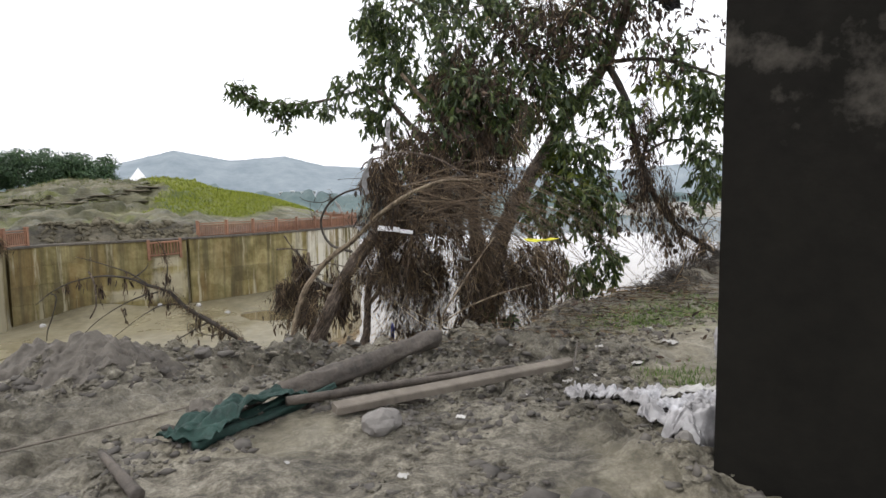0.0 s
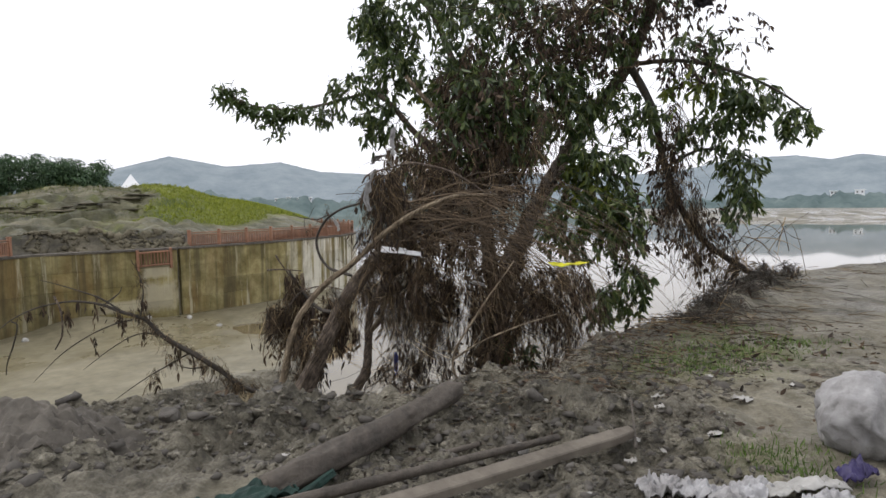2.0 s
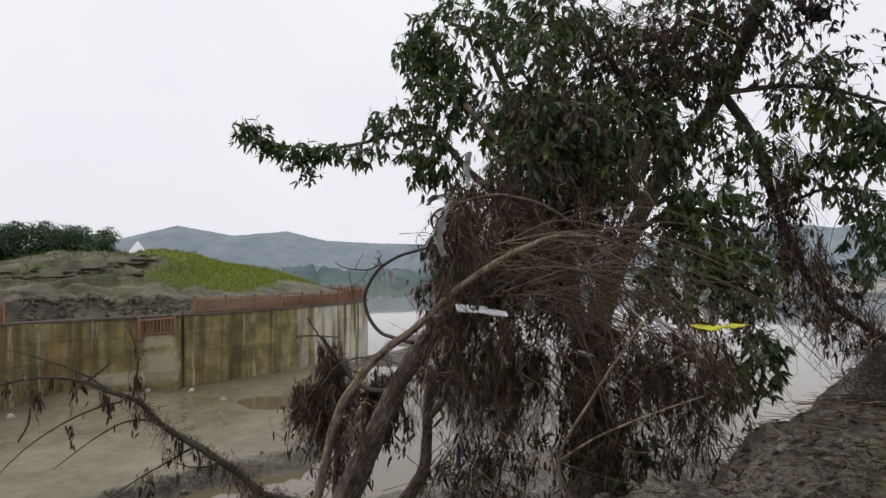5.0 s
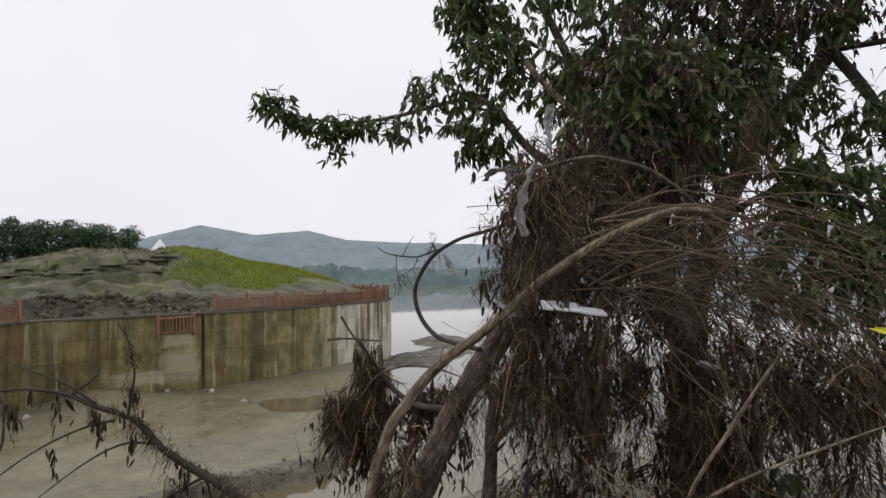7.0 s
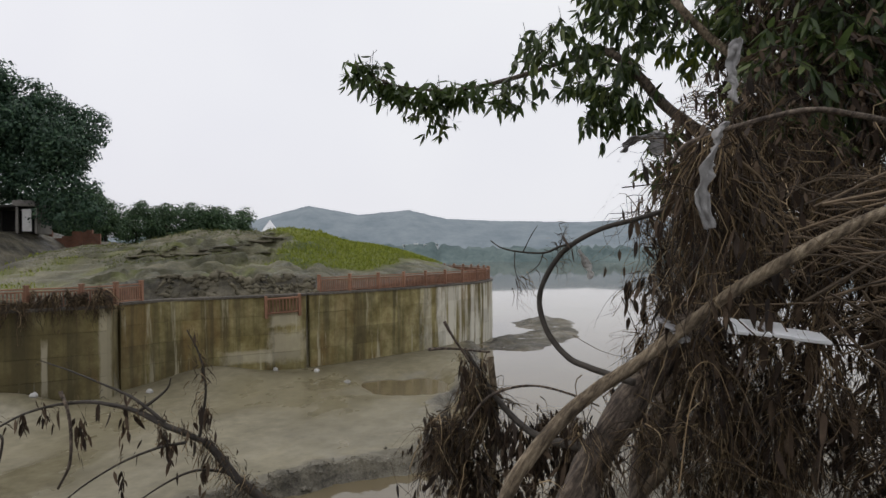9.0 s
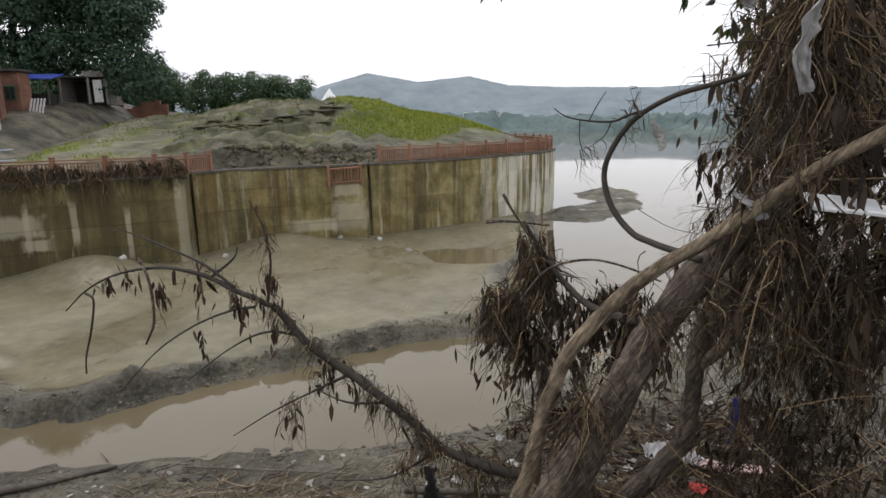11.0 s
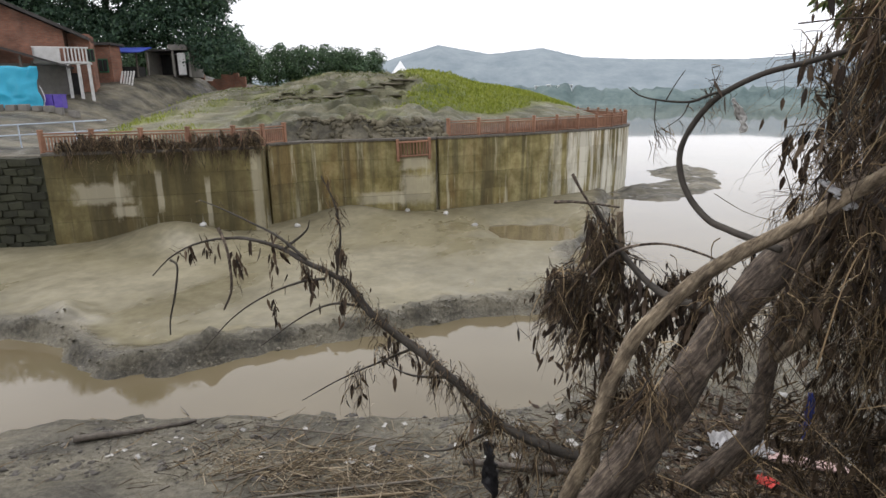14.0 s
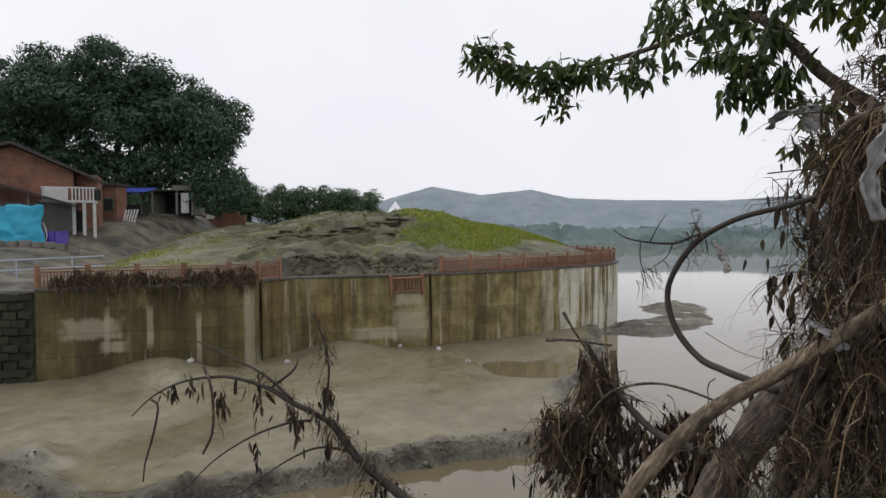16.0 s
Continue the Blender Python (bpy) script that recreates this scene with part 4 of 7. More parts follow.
CROWN += [((0.1, 11.0, 2.9), (0.7, 0.4, 0.6), 90), ((0.6, 11.2, 3.5), (0.7, 0.4, 0.6), 120), ((1.2, 11.3, 2.9), (0.5, 0.4, 0.6), 70), ((3.4, 12.0, 3.2), (0.5, 0.4, 0.5), 60), ((4.9, 11.7, 3.2), (0.6, 0.4, 0.5), 70)]
for c, r, n in CROWN:
    shoots(leaves, stems, c, r, int(n * (0.85 if c[0] > -0.5 else 0.8)), 0.2, 9, 0.95)
# the long left bough: its leaves hang one by one
leaf_me = []
for k in range(6):
    L = np.array([0.17 + 0.016 * k])
    v, f = leaf_arrays(np.zeros((1, 3)), np.array([[0.0, 0.0, -1.0]]), L, L * 0.34)
    leaf_me.append(mesh_np("leaf", v, f))
    leaf_me[-1].materials.append(LEAF_GREEN)
lr = random.Random(3)
bough = [np.array(p) for p in smooth_path(E_PATH, 60)]
for k in range(290):
    s = lr.random() * (0.5 if k % 5 else 1.0)
    c = bough[min(59, int(s * 60))] + np.array([lr.gauss(0, 0.09), lr.gauss(0, 0.1), lr.gauss(-0.06, 0.09)])
    ob = part("leaf", leaf_me[k % 6], LEAF_GREEN, tree)
    ob.matrix_basis = pose(*c, lr.gauss(0, 38), lr.gauss(0, 38), lr.uniform(0, 360))
for k in [*range(0, 26, 2), *range(30, 58, 7)]:
    shoots(leaves, stems, bough[k] + np.array([0, 0, -0.05]), (0.17, 0.15, 0.14), 2, 0.18, 7, 0.8, 0)
shoots(leaves, stems, (-2.45, 13.4, 3.5), (0.18, 0.2, 0.25), 14, 0.18)
shoots(leaves, stems, (-4.45, 13.65, 4.0), (0.3, 0.2, 0.22), 14, 0.16)
shoots(leaves, stems, (-3.55, 13.6, 3.4), (0.3, 0.2, 0.28), 16, 0.17)
shoots(yellow, stems, (2.2, 11.4, 2.3), (0.3, 0.25, 0.3), 30)
shoots(yellow, stems, (2.5, 11.2, 1.6), (0.5, 0.3, 0.6), 35)
shoots(yellow, stems, (4.2, 11.8, 3.7), (0.5, 0.3, 0.3), 25)
shoots(yellow, stems, (-0.1, 13.0, 3.8), (0.7, 0.4, 0.6), 25)
for c, r, n in (((0.1, 10.9, 2.6), (0.7, 0.4, 0.7), 60), ((0.4, 11.0, 3.4), (0.7, 0.4, 0.6), 50), ((-0.2, 10.6, 1.4), (0.6, 0.3, 0.7), 35), ((3.9, 11.9, 5.3), (0.75, 0.5, 0.6), 90), ((4.2, 11.9, 4.2), (0.6, 0.5, 0.6), 60), ((2.9, 12.4, 4.9), (0.9, 0.6, 0.8), 90), ((1.9, 12.3, 4.9), (0.8, 0.6, 0.7), 80), ((0.8, 11.9, 3.4), (0.7, 0.6, 1.0), 130),
                ((-4.3, 13.6, 3.85), (0.1, 0.1, 0.12), 3), ((5.0, 11.9, 4.7), (0.6, 0.4, 0.5), 22), ((4.7, 11.9, 5.6), (0.4, 0.3, 0.4), 12), ((3.9, 12.0, 2.2), (0.35, 0.3, 1.2), 70), ((4.6, 12.1, 1.1), (0.5, 0.35, 0.6), 50), ((3.0, 11.2, 1.2), (0.6, 0.4, 0.9), 50)):
    shoots(dead, stems, c, r, n, 0.14, 8, 1.1)
for c, r, n in (((0.3, 12.4, 3.5), (0.7, 0.4, 0.9), 110), ((1.8, 12.3, 4.3), (1.0, 0.6, 1.1), 80), ((3.2, 12.2, 5.0), (0.9, 0.5, 0.9), 80)):
    shoots(dead, stems, c, r, n, 0.15, 8, 1.2)
shoots(leaves, stems, (0.4, 12.5, 3.7), (0.7, 0.4, 0.8), 40, 0.2, 9, 0.95)
part("crown", leaves.mesh("crown", LEAF_GREEN), LEAF_GREEN, tree, "drooping dark green leaves")
part("crown", yellow.mesh("crown", LEAF_YELLOW), LEAF_YELLOW, tree, "yellow-green younger leaves")
part("dead_leaves", dead.mesh("dead_leaves", LEAF_DEAD), LEAF_DEAD, tree, "withered brown leaves")
part("fine_twig", stems.mesh("fine_twig", BARK_DARK), BARK_DARK, tree)
settle(tree)


# ---- flood debris caught in the tree ----
def drape(c, r, n, lo, hi, fall, thick=0.004, out=0.5, mat=STRAW, leaf=0, shell=0.3, name="hanging_straw", label="", wave=0.15):
    """Straw and roots that hang from the points of a blob, with withered leaves caught among them."""
    hank = max(1, n // 14)
    of = rng.integers(0, hank, n)
    p = in_blob(c, r, hank, shell)[of] + rng.normal(size=(n, 3)) * np.array([0.035, 0.035, 0.06])
    aim = rng.normal(size=(hank, 3)) * np.array([1, 1, 0.5]) * out + np.array([0, 0, -0.4 * fall])
    way = unit(aim[of] + rng.normal(size=(n, 3)) * 0.16 * (0.5 + out))
    length = (rng.uniform(lo, hi, hank) ** 1.0)[of] * rng.uniform(0.55, 1.15, n)
    sink = np.clip(rng.uniform(0.45, 1.05, hank)[of] + rng.normal(size=n) * 0.1, 0.1, 1.1) * fall
    st, lf = Heap(), Heap()
    v, f, path = strand_arrays(p, way, length, rng.uniform(0.35, 1.25, n) ** 1.6 * 1.05 * thick, sink, 6, wave)
    st.add(v, f)
    if leaf:
        pick = rng.integers(0, n, leaf)
        base = path[pick, rng.integers(1, 7, leaf)]
        L = rng.uniform(0.06, 0.15, leaf) * rng.choice((0.8, 1.0, 1.5), leaf)
        lf.add(*leaf_arrays(base, rng.normal(size=(leaf, 3)) * 0.28 + np.array([0, 0, -1.0]), L, np.minimum(L * rng.uniform(0.18, 0.34, leaf), 0.04)))
    return st, lf


def tangle(name, label, at, parts, mat=STRAW):
    """One heap of caught debris: straws and withered leaves."""
    h = holder(name, at, label, "flood debris", kind="stuff")
    ss, ll = Heap(), Heap()
    for spec in parts:
        s, l = drape(**spec)
        for v, f in zip(s.v, s.f):
            ss.add(v, f)
        for v, f in zip(l.v, l.f):
            ll.add(v, f)
    part("straw", ss.mesh("straw", mat), mat, h)
    if ll.v:
        part("withered_leaves", ll.mesh("withered_leaves", LEAF_DEAD), LEAF_DEAD, h)
    settle(h)
    return h


tangle("vine_tangle", "dome of muddy brown vines and straw over the leaning stems", (0.3, 9.9, ground_z(0.3, 9.9)), [
    dict(c=(0.0, 9.85, 0.95), r=(1.2, 0.6, 0.75), n=1300, lo=0.2, hi=0.65, fall=0.75, thick=0.005, leaf=1100, out=0.9, shell=0.0),
    dict(c=(1.0, 9.9, 0.45), r=(1.0, 0.6, 0.6), n=1500, lo=0.2, hi=0.7, fall=0.85, thick=0.005, leaf=1000, out=0.8, shell=0.0), dict(c=(1.7, 9.7, 0.4), r=(0.5, 0.4, 0.6), n=500, lo=0.2, hi=0.9, fall=0.95, thick=0.004, leaf=260, shell=0.0),
    dict(c=(-0.8, 9.9, 0.75), r=(0.7, 0.4, 0.5), n=420, lo=0.25, hi=0.8, fall=0.9, thick=0.004, leaf=120, out=0.8, shell=0.0),
    dict(c=(0.5, 10.2, -0.4), r=(0.45, 0.4, 0.9), n=700, lo=0.3, hi=0.9, fall=0.95, thick=0.006, leaf=450),
    dict(c=(1.3, 9.9, -0.3), r=(0.7, 0.4, 0.6), n=650, lo=0.3, hi=0.8, fall=0.95, thick=0.005, leaf=180),
    dict(c=(-1.9, 10.1, -1.6), r=(0.8, 0.35, 0.4), n=600, lo=0.2, hi=0.8, fall=0.5, thick=0.005, leaf=200, out=1.0, shell=0.0), dict(c=(-0.7, 10.9, -1.1), r=(0.7, 0.5, 0.6), n=800, lo=0.2, hi=0.8, fall=0.7, thick=0.005, leaf=400, out=0.9, shell=0.0),
    dict(c=(-2.05, 9.3, -0.15), r=(0.22, 0.15, 0.25), n=160, lo=0.2, hi=0.6, fall=0.8, thick=0.004, leaf=10, out=0.7, shell=0.0), dict(c=(-1.0, 9.3, 1.2), r=(0.5, 0.15, 0.3), n=90, lo=0.2, hi=0.6, fall=0.95, thick=0.004, leaf=60, shell=0.0), dict(c=(-0.95, 10.25, 1.35), r=(0.45, 0.3, 0.8), n=1900, lo=0.15, hi=0.7, fall=0.9, thick=0.003, leaf=420, out=0.8, shell=0.0), dict(c=(-0.5, 10.6, 2.2), r=(0.6, 0.5, 0.6), n=1300, lo=0.2, hi=0.7, fall=0.7, thick=0.004, leaf=800, out=0.9, shell=0.0), dict(c=(-1.5, 9.6, 0.35), r=(0.35, 0.2, 0.3), n=180, lo=0.15, hi=0.5, fall=0.9, thick=0.0035, leaf=30, out=0.8, shell=0.0),
    dict(c=(-0.9, 10.7, 0.3), r=(0.65, 0.35, 0.6), n=1500, lo=0.2, hi=0.9, fall=0.95, thick=0.0032, leaf=300, out=0.8, shell=0.0),
    dict(c=(-0.3, 10.6, 0.0), r=(0.7, 0.4, 0.6), n=1500, lo=0.3, hi=0.9, fall=0.95, thick=0.0035, leaf=400, out=0.8, shell=0.0), dict(c=(-0.1, 10.3, 1.7), r=(0.9, 0.5, 0.5), n=1000, lo=0.3, hi=0.9, fall=0.8, thick=0.004, leaf=300, out=0.9, shell=0.0)])
tangle("vine_tangle", "column of dead vines and twigs wound round the trunks", (0.6, 10.9, ground_z(0.6, 10.9)), [
    dict(c=(0.6, 11.9, 3.2), r=(0.95, 0.7, 1.4), n=2000, lo=0.25, hi=0.9, fall=0.8, thick=0.004, leaf=3000, out=0.9, shell=0.0),
    dict(c=(0.4, 11.2, 2.3), r=(0.9, 0.6, 0.7), n=1300, lo=0.3, hi=0.9, fall=0.7, thick=0.005, leaf=1100, out=0.9),
    dict(c=(2.0, 12.3, 4.9), r=(1.4, 0.6, 0.8), n=800, lo=0.3, hi=0.9, fall=0.5, thick=0.005, leaf=200, out=1.0),
    dict(c=(1.4, 11.2, 2.6), r=(0.6, 0.5, 0.9), n=400, lo=0.3, hi=0.8, fall=0.8, thick=0.005, leaf=300)])
tangle("vine_tangle", "wisps of straw caught on a fork over the water", (-1.99, 10.0, 1.45), [
    dict(c=(-1.91, 10.0, 1.52), r=(0.09, 0.06, 0.03), n=50, lo=0.05, hi=0.25, fall=0.9, thick=0.003, leaf=3, out=0.8, shell=0.0),
    dict(c=(-2.17, 10.0, 1.33), r=(0.04, 0.04, 0.05), n=24, lo=0.1, hi=0.3, fall=0.98, thick=0.003, leaf=0, out=0.4, shell=0.0)])
tangle("straw_bundle", "bundle of withered straw drooping from a stem", (-0.97, 9.35, 1.4), [
    dict(c=(-0.97, 9.35, 1.95), r=(0.13, 0.12, 0.22), n=260, lo=0.3, hi=0.75, fall=1.0, thick=0.006, leaf=160, out=0.4)])
tangle("root_clump", "dark clump of straw and dead leaves on a bent stem", (-2.9, 11.1, -1.5), [
    dict(c=(-2.66, 11.0, 0.4), r=(0.1, 0.12, 0.22), n=150, lo=0.15, hi=0.5, fall=0.9, thick=0.005, leaf=70, out=0.7, shell=0.0),
    dict(c=(-2.59, 11.1, 0.15), r=(0.2, 0.2, 0.25), n=420, lo=0.2, hi=0.55, fall=0.8, thick=0.005, leaf=120, out=1.0, shell=0.0),
    dict(c=(-2.84, 11.05, -0.15), r=(0.28, 0.2, 0.2), n=560, lo=0.25, hi=0.85, fall=0.9, thick=0.005, leaf=300, out=1.5, shell=0.0),
    dict(c=(-2.54, 11.1, -0.5), r=(0.36, 0.3, 0.2), n=260, lo=0.2, hi=0.7, fall=0.95, thick=0.005, leaf=420, out=0.8, shell=0.0),
    dict(c=(-1.98, 10.95, 0.02), r=(0.42, 0.3, 0.25), n=220, lo=0.15, hi=0.45, fall=0.95, thick=0.004, leaf=800, out=0.8, shell=0.0),
    dict(c=(-1.9, 10.9, -0.4), r=(0.35, 0.25, 0.3), n=120, lo=0.15, hi=0.4, fall=0.95, thick=0.004, leaf=260, out=0.6, shell=0.0),
    dict(c=(-2.39, 11.0, -1.25), r=(0.3, 0.3, 0.4), n=220, lo=0.2, hi=0.6, fall=0.8, thick=0.005, leaf=150, out=0.9, shell=0.0)])
tangle("vine_tangle", "grey dead creepers hanging from the outer limb", (4.6, 12.1, ground_z(4.6, 12.1)), [
    dict(c=(4.0, 12.1, 2.6), r=(0.2, 0.2, 1.0), n=350, lo=0.4, hi=1.2, fall=0.95, thick=0.005, leaf=250),
    dict(c=(4.3, 12.1, 1.6), r=(0.35, 0.25, 0.7), n=330, lo=0.4, hi=1.2, fall=1.0, thick=0.005, leaf=160, out=0.3),
    dict(c=(4.9, 12.1, 0.75), r=(0.6, 0.3, 0.35), n=280, lo=0.3, hi=0.9, fall=0.95, thick=0.005, leaf=90, out=0.4),
    dict(c=(5.6, 12.0, 0.35), r=(0.6, 0.35, 0.2), n=260, lo=0.3, hi=0.8, fall=0.6, thick=0.006, out=1.0)])
tangle("root_heap", "dark heap of roots and twigs washed up on the brink", (4.4, 10.6, ground_z(4.4, 10.6)), [
    dict(c=(x, y, ground_z(x, y) + 0.06), r=(0.45, 0.3, 0.1), n=300, lo=0.15, hi=0.6, fall=0.5, thick=0.005, out=1.2, leaf=60, shell=0.0)
    for x, y in ((3.3, 9.0), (3.8, 9.7), (4.3, 10.3), (4.8, 10.9), (5.3, 11.4), (5.9, 11.9))], BARK_DARK)


def cane(p0, p1, lift, r=0.008, name="cane"):
    a, b = np.array(p0), np.array(p1)
    m = (a + b) / 2 + np.array([0, 0, lift])
    q1, q3 = a * 0.5 + m * 0.5 + np.array([0, 0, lift * 0.28]), b * 0.5 + m * 0.5 + np.array([0, 0, lift * 0.28])
    return [tuple(a), tuple(q1), tuple(m), tuple(q3), tuple(b)]


canes = holder("cane_thicket", (0.2, 9.5, ground_z(0.2, 9.5)), "arched bare brown canes bent over by the flood", "flood debris", kind="stuff")
cane_bag = Bag()
CANE = rough_stuff("muddy_brown_cane", (0.05, 0.034, 0.02), (0.17, 0.122, 0.075), 14, 0.8, 0.4, vary=0.55)
r2 = random.Random(5)
for k in range(110):
    x0, x1 = r2.uniform(-0.9, 0.6), r2.uniform(0.4, 2.4)
    y0 = r2.uniform(9.1, 9.9)
    z0, z1 = r2.uniform(0.9, 1.8), r2.uniform(-0.4, 1.3)
    part("cane", tube(Bag(), cane((x0, y0, z0), (x1, y0 + r2.uniform(-0.3, 0.5), z1), r2.uniform(-0.15, 0.6)), r2.uniform(0.003, 0.008), 0.003, 5, 14, 0.1), CANE, canes)
for k in range(170):
    c = Vector((r2.uniform(-1.4, 1.6), r2.uniform(9.0, 10.3), r2.uniform(-0.8, 1.4)))
    d = Vector((r2.uniform(-1, 1), r2.uniform(-0.5, 0.5), r2.uniform(-0.7, 0.7))) * r2.uniform(0.3, 0.9)
    tube(cane_bag, cane(c - d, c + d, r2.uniform(-0.2, 0.3)), r2.uniform(0.002, 0.005), 0.0015, 4, 10, 0.4)
for k in range(220):
    c = Vector((r2.uniform(0.1, 3.6), r2.uniform(11.5, 13.0), r2.uniform(2.2, 6.0)))
    d = Vector((r2.uniform(-1, 1), r2.uniform(-0.5, 0.5), r2.uniform(-0.8, 0.8))) * r2.uniform(0.2, 0.7)
    tube(cane_bag, cane(c - d, c + d, r2.uniform(-0.05, 0.2)), r2.uniform(0.005, 0.011), 0.003, 4, 8)
for k in range(90):
    c = Vector((r2.uniform(3.2, 6.2), r2.uniform(11.6, 12.4), r2.uniform(0.2, 4.5)))
    c.z = c.z if c.x < 4.8 else c.z * 0.2 + 0.3
    d = Vector((r2.uniform(-0.6, 1), r2.uniform(-0.4, 0.4), r2.uniform(-0.8, 0.8))) * r2.uniform(0.3, 0.8)
    tube(cane_bag, cane(c - d, c + d, r2.uniform(-0.05, 0.2)), r2.uniform(0.005, 0.011), 0.003, 4, 8)
for k in range(34):
    x0, y0 = r2.uniform(-0.7, 0.5), r2.uniform(8.95, 9.5)
    x1 = r2.uniform(1.6, 3.4)
    part("cane", tube(Bag(), cane((x0, y0, r2.uniform(1.2, 2.0)), (x1, y0 + r2.uniform(-0.1, 0.6), r2.uniform(-0.2, 0.9)), r2.uniform(0.1, 0.75)), r2.uniform(0.004, 0.009), 0.003, 5, 18, 0.1), CANE, canes)
part("canes", cane_bag, STRAW, canes)
settle(canes)

# ---- the dead branch over the slope ----
branch = holder("dead_branch", (-2.6, 10.0, ground_z(-2.6, 10.0)), "bare dead branch hung with withered leaves and straw", "branch")
H = [(-6.86, 10.0, -0.19), (-6.56, 10.0, 0.04), (-6.18, 10.0, 0.21), (-5.76, 10.0, 0.29), (-5.45, 10.0, 0.28), (-5.21, 10.0, 0.23), (-4.98, 10.0, 0.14), (-4.72, 10.0, 0.06), (-4.56, 10.0, -0.02), (-4.38, 10.0, -0.22), (-4.17, 10.0, -0.36), (-3.92, 10.0, -0.5), (-3.62, 10.0, -0.7), (-3.38, 10.0, -0.88), (-3.19, 10.0, -1.04), (-2.82, 10.0, -1.13), (-2.47, 10.0, -1.17)]
limb("stem", branch, H[::-1], 0.045, 0.006, BARK_DARK, 10, 0.45, 110)
B_UP = [(-4.67, 10.0, 0.04), (-4.63, 10.0, 0.27), (-4.61, 10.0, 0.46), (-4.66, 10.0, 0.7), (-4.77, 10.0, 0.9)]
B_LONG = [(-4.97, 10.0, 0.16), (-5.25, 10.0, 0.34), (-5.55, 10.0, 0.45), (-5.86, 10.0, 0.55), (-6.13, 10.0, 0.62)]
B_LOW = [(-4.79, 10.0, 0.01), (-5.05, 10.0, -0.05), (-5.44, 10.0, -0.22), (-5.87, 10.0, -0.5), (-6.31, 10.0, -0.92)]
B_FORK = [(-3.94, 10.0, -0.49), (-4.3, 10.0, -0.69), (-4.71, 10.0, -0.93), (-5.13, 10.0, -1.22)]
for tw in (B_UP, B_LONG, B_LOW, B_FORK, [(-4.38, 10.0, -0.2), (-4.72, 10.0, -0.21), (-5.08, 10.0, -0.39), (-5.56, 10.0, -0.74)], [(-5.21, 10.0, 0.23), (-5.0, 10.05, 0.4), (-4.95, 10.05, 0.5)], [(-3.62, 10.0, -0.7), (-3.95, 9.95, -0.72), (-4.2, 9.9, -0.62)], [(-3.2, 10.0, -1.05), (-3.6, 9.9, -1.3), (-4.1, 9.9, -1.42)]):
    limb("twig", branch, tw, 0.014, 0.004, BARK_DARK, 6, 0.1)
hs, hl = Heap(), Heap()
def caught_on(c, r, n, lo, hi, fall, thick, out, leaf):
    s, l = drape(c, r, n, lo, hi, fall, thick, out, leaf=leaf, shell=0.0)
    [hs.add(v, f) for v, f in zip(s.v, s.f)]
    [hl.add(v, f) for v, f in zip(l.v, l.f)]


for line, lo_n, hi_len, wads in ((H[1:9], 3, 0.12, 1), (H[5:10], 14, 0.17, 1), (H[8:12], 34, 0.2, 1), (H[11:17], 60, 0.26, 2), (B_UP, 10, 0.16, 1), (B_LONG, 2, 0.1, 0), (B_FORK[:3], 6, 0.16, 0), (B_LOW[:3], 3, 0.12, 0)):
    for a, b in zip(line, line[1:]):
        for t in (0.0, 0.33, 0.66):
            caught_on(tuple(np.array(a) * (1 - t) + np.array(b) * t), (0.06, 0.05, 0.05), lo_n, 0.06, hi_len, 0.9, 0.0034, 0.7, wads)
# matted hanks at the foot of the branch
for c in ((-3.3, 10, -1.05), (-3.05, 10, -1.15), (-2.85, 9.95, -1.2), (-3.5, 9.95, -1.2), (-2.6, 10.0, -1.25), (-3.0, 9.9, -1.4), (-4.45, 10.0, -0.85), (-4.2, 10.0, -0.55)):
    caught_on(c, (0.12, 0.08, 0.1), 44, 0.12, 0.4, 0.95, 0.0036, 0.6, 8)
# wads of wet leaves
for c in [(-6.3, 10.0, 0.2), (-6.12, 10.0, 0.24), (-5.75, 10.0, 0.18), (-5.74, 10.0, 0.05), (-5.32, 10.0, 0.18), (-5.36, 10.0, -0.28), (-4.98, 10.0, 0.1), (-4.92, 10.0, -0.02), (-4.63, 10.0, -0.1), (-4.6, 10.0, 0.3), (-4.12, 10.0, -0.5), (-3.9, 10.0, -0.6)]:
    n = 16
    base = np.array(c) + rng.normal(size=(n, 3)) * np.array([0.018, 0.02, 0.06]) + np.array([0, 0, -0.06])
    L = rng.uniform(0.06, 0.14, n)
    hl.add(*leaf_arrays(base, rng.normal(size=(n, 3)) * 0.16 + np.array([0, 0, -1.0]), L, L * rng.uniform(0.16, 0.26, n)))
limb("hanging_stick", branch, [(-5.91, 9.97, 0.38), (-5.84, 9.97, 0.22), (-5.81, 9.97, 0.0), (-5.83, 9.97, -0.22), (-5.94, 9.97, -0.42)], 0.017, 0.01, BARK, 8, 0.2)
limb("hanging_stick", branch, [(-6.56, 9.97, 0.01), (-6.48, 9.97, -0.06), (-6.56, 9.97, -0.36), (-6.66, 9.97, -0.61), (-6.69, 9.97, -0.79)], 0.012, 0.007, BARK_DARK, 8, 0.2)
part("straw", hs.mesh("straw", STRAW), STRAW, branch)
part("withered_leaves", hl.mesh("withered_leaves", LEAF_DEAD), LEAF_DEAD, branch)
settle(branch)


# ---- the bank across the water: u to the right of the walk's end, v away from it ----
def W(u, v):
    return (-1.85 + 0.922 * u - 0.387 * v, 5.87 + 0.387 * u + 0.922 * v)


def local(u, v, z, turn=0.0):
    """A frame whose x runs to the right and whose y runs away, at a place across the water."""
    x, y = W(u, v)
    return pose(x, y, z, 0, 0, 22.8 + turn)


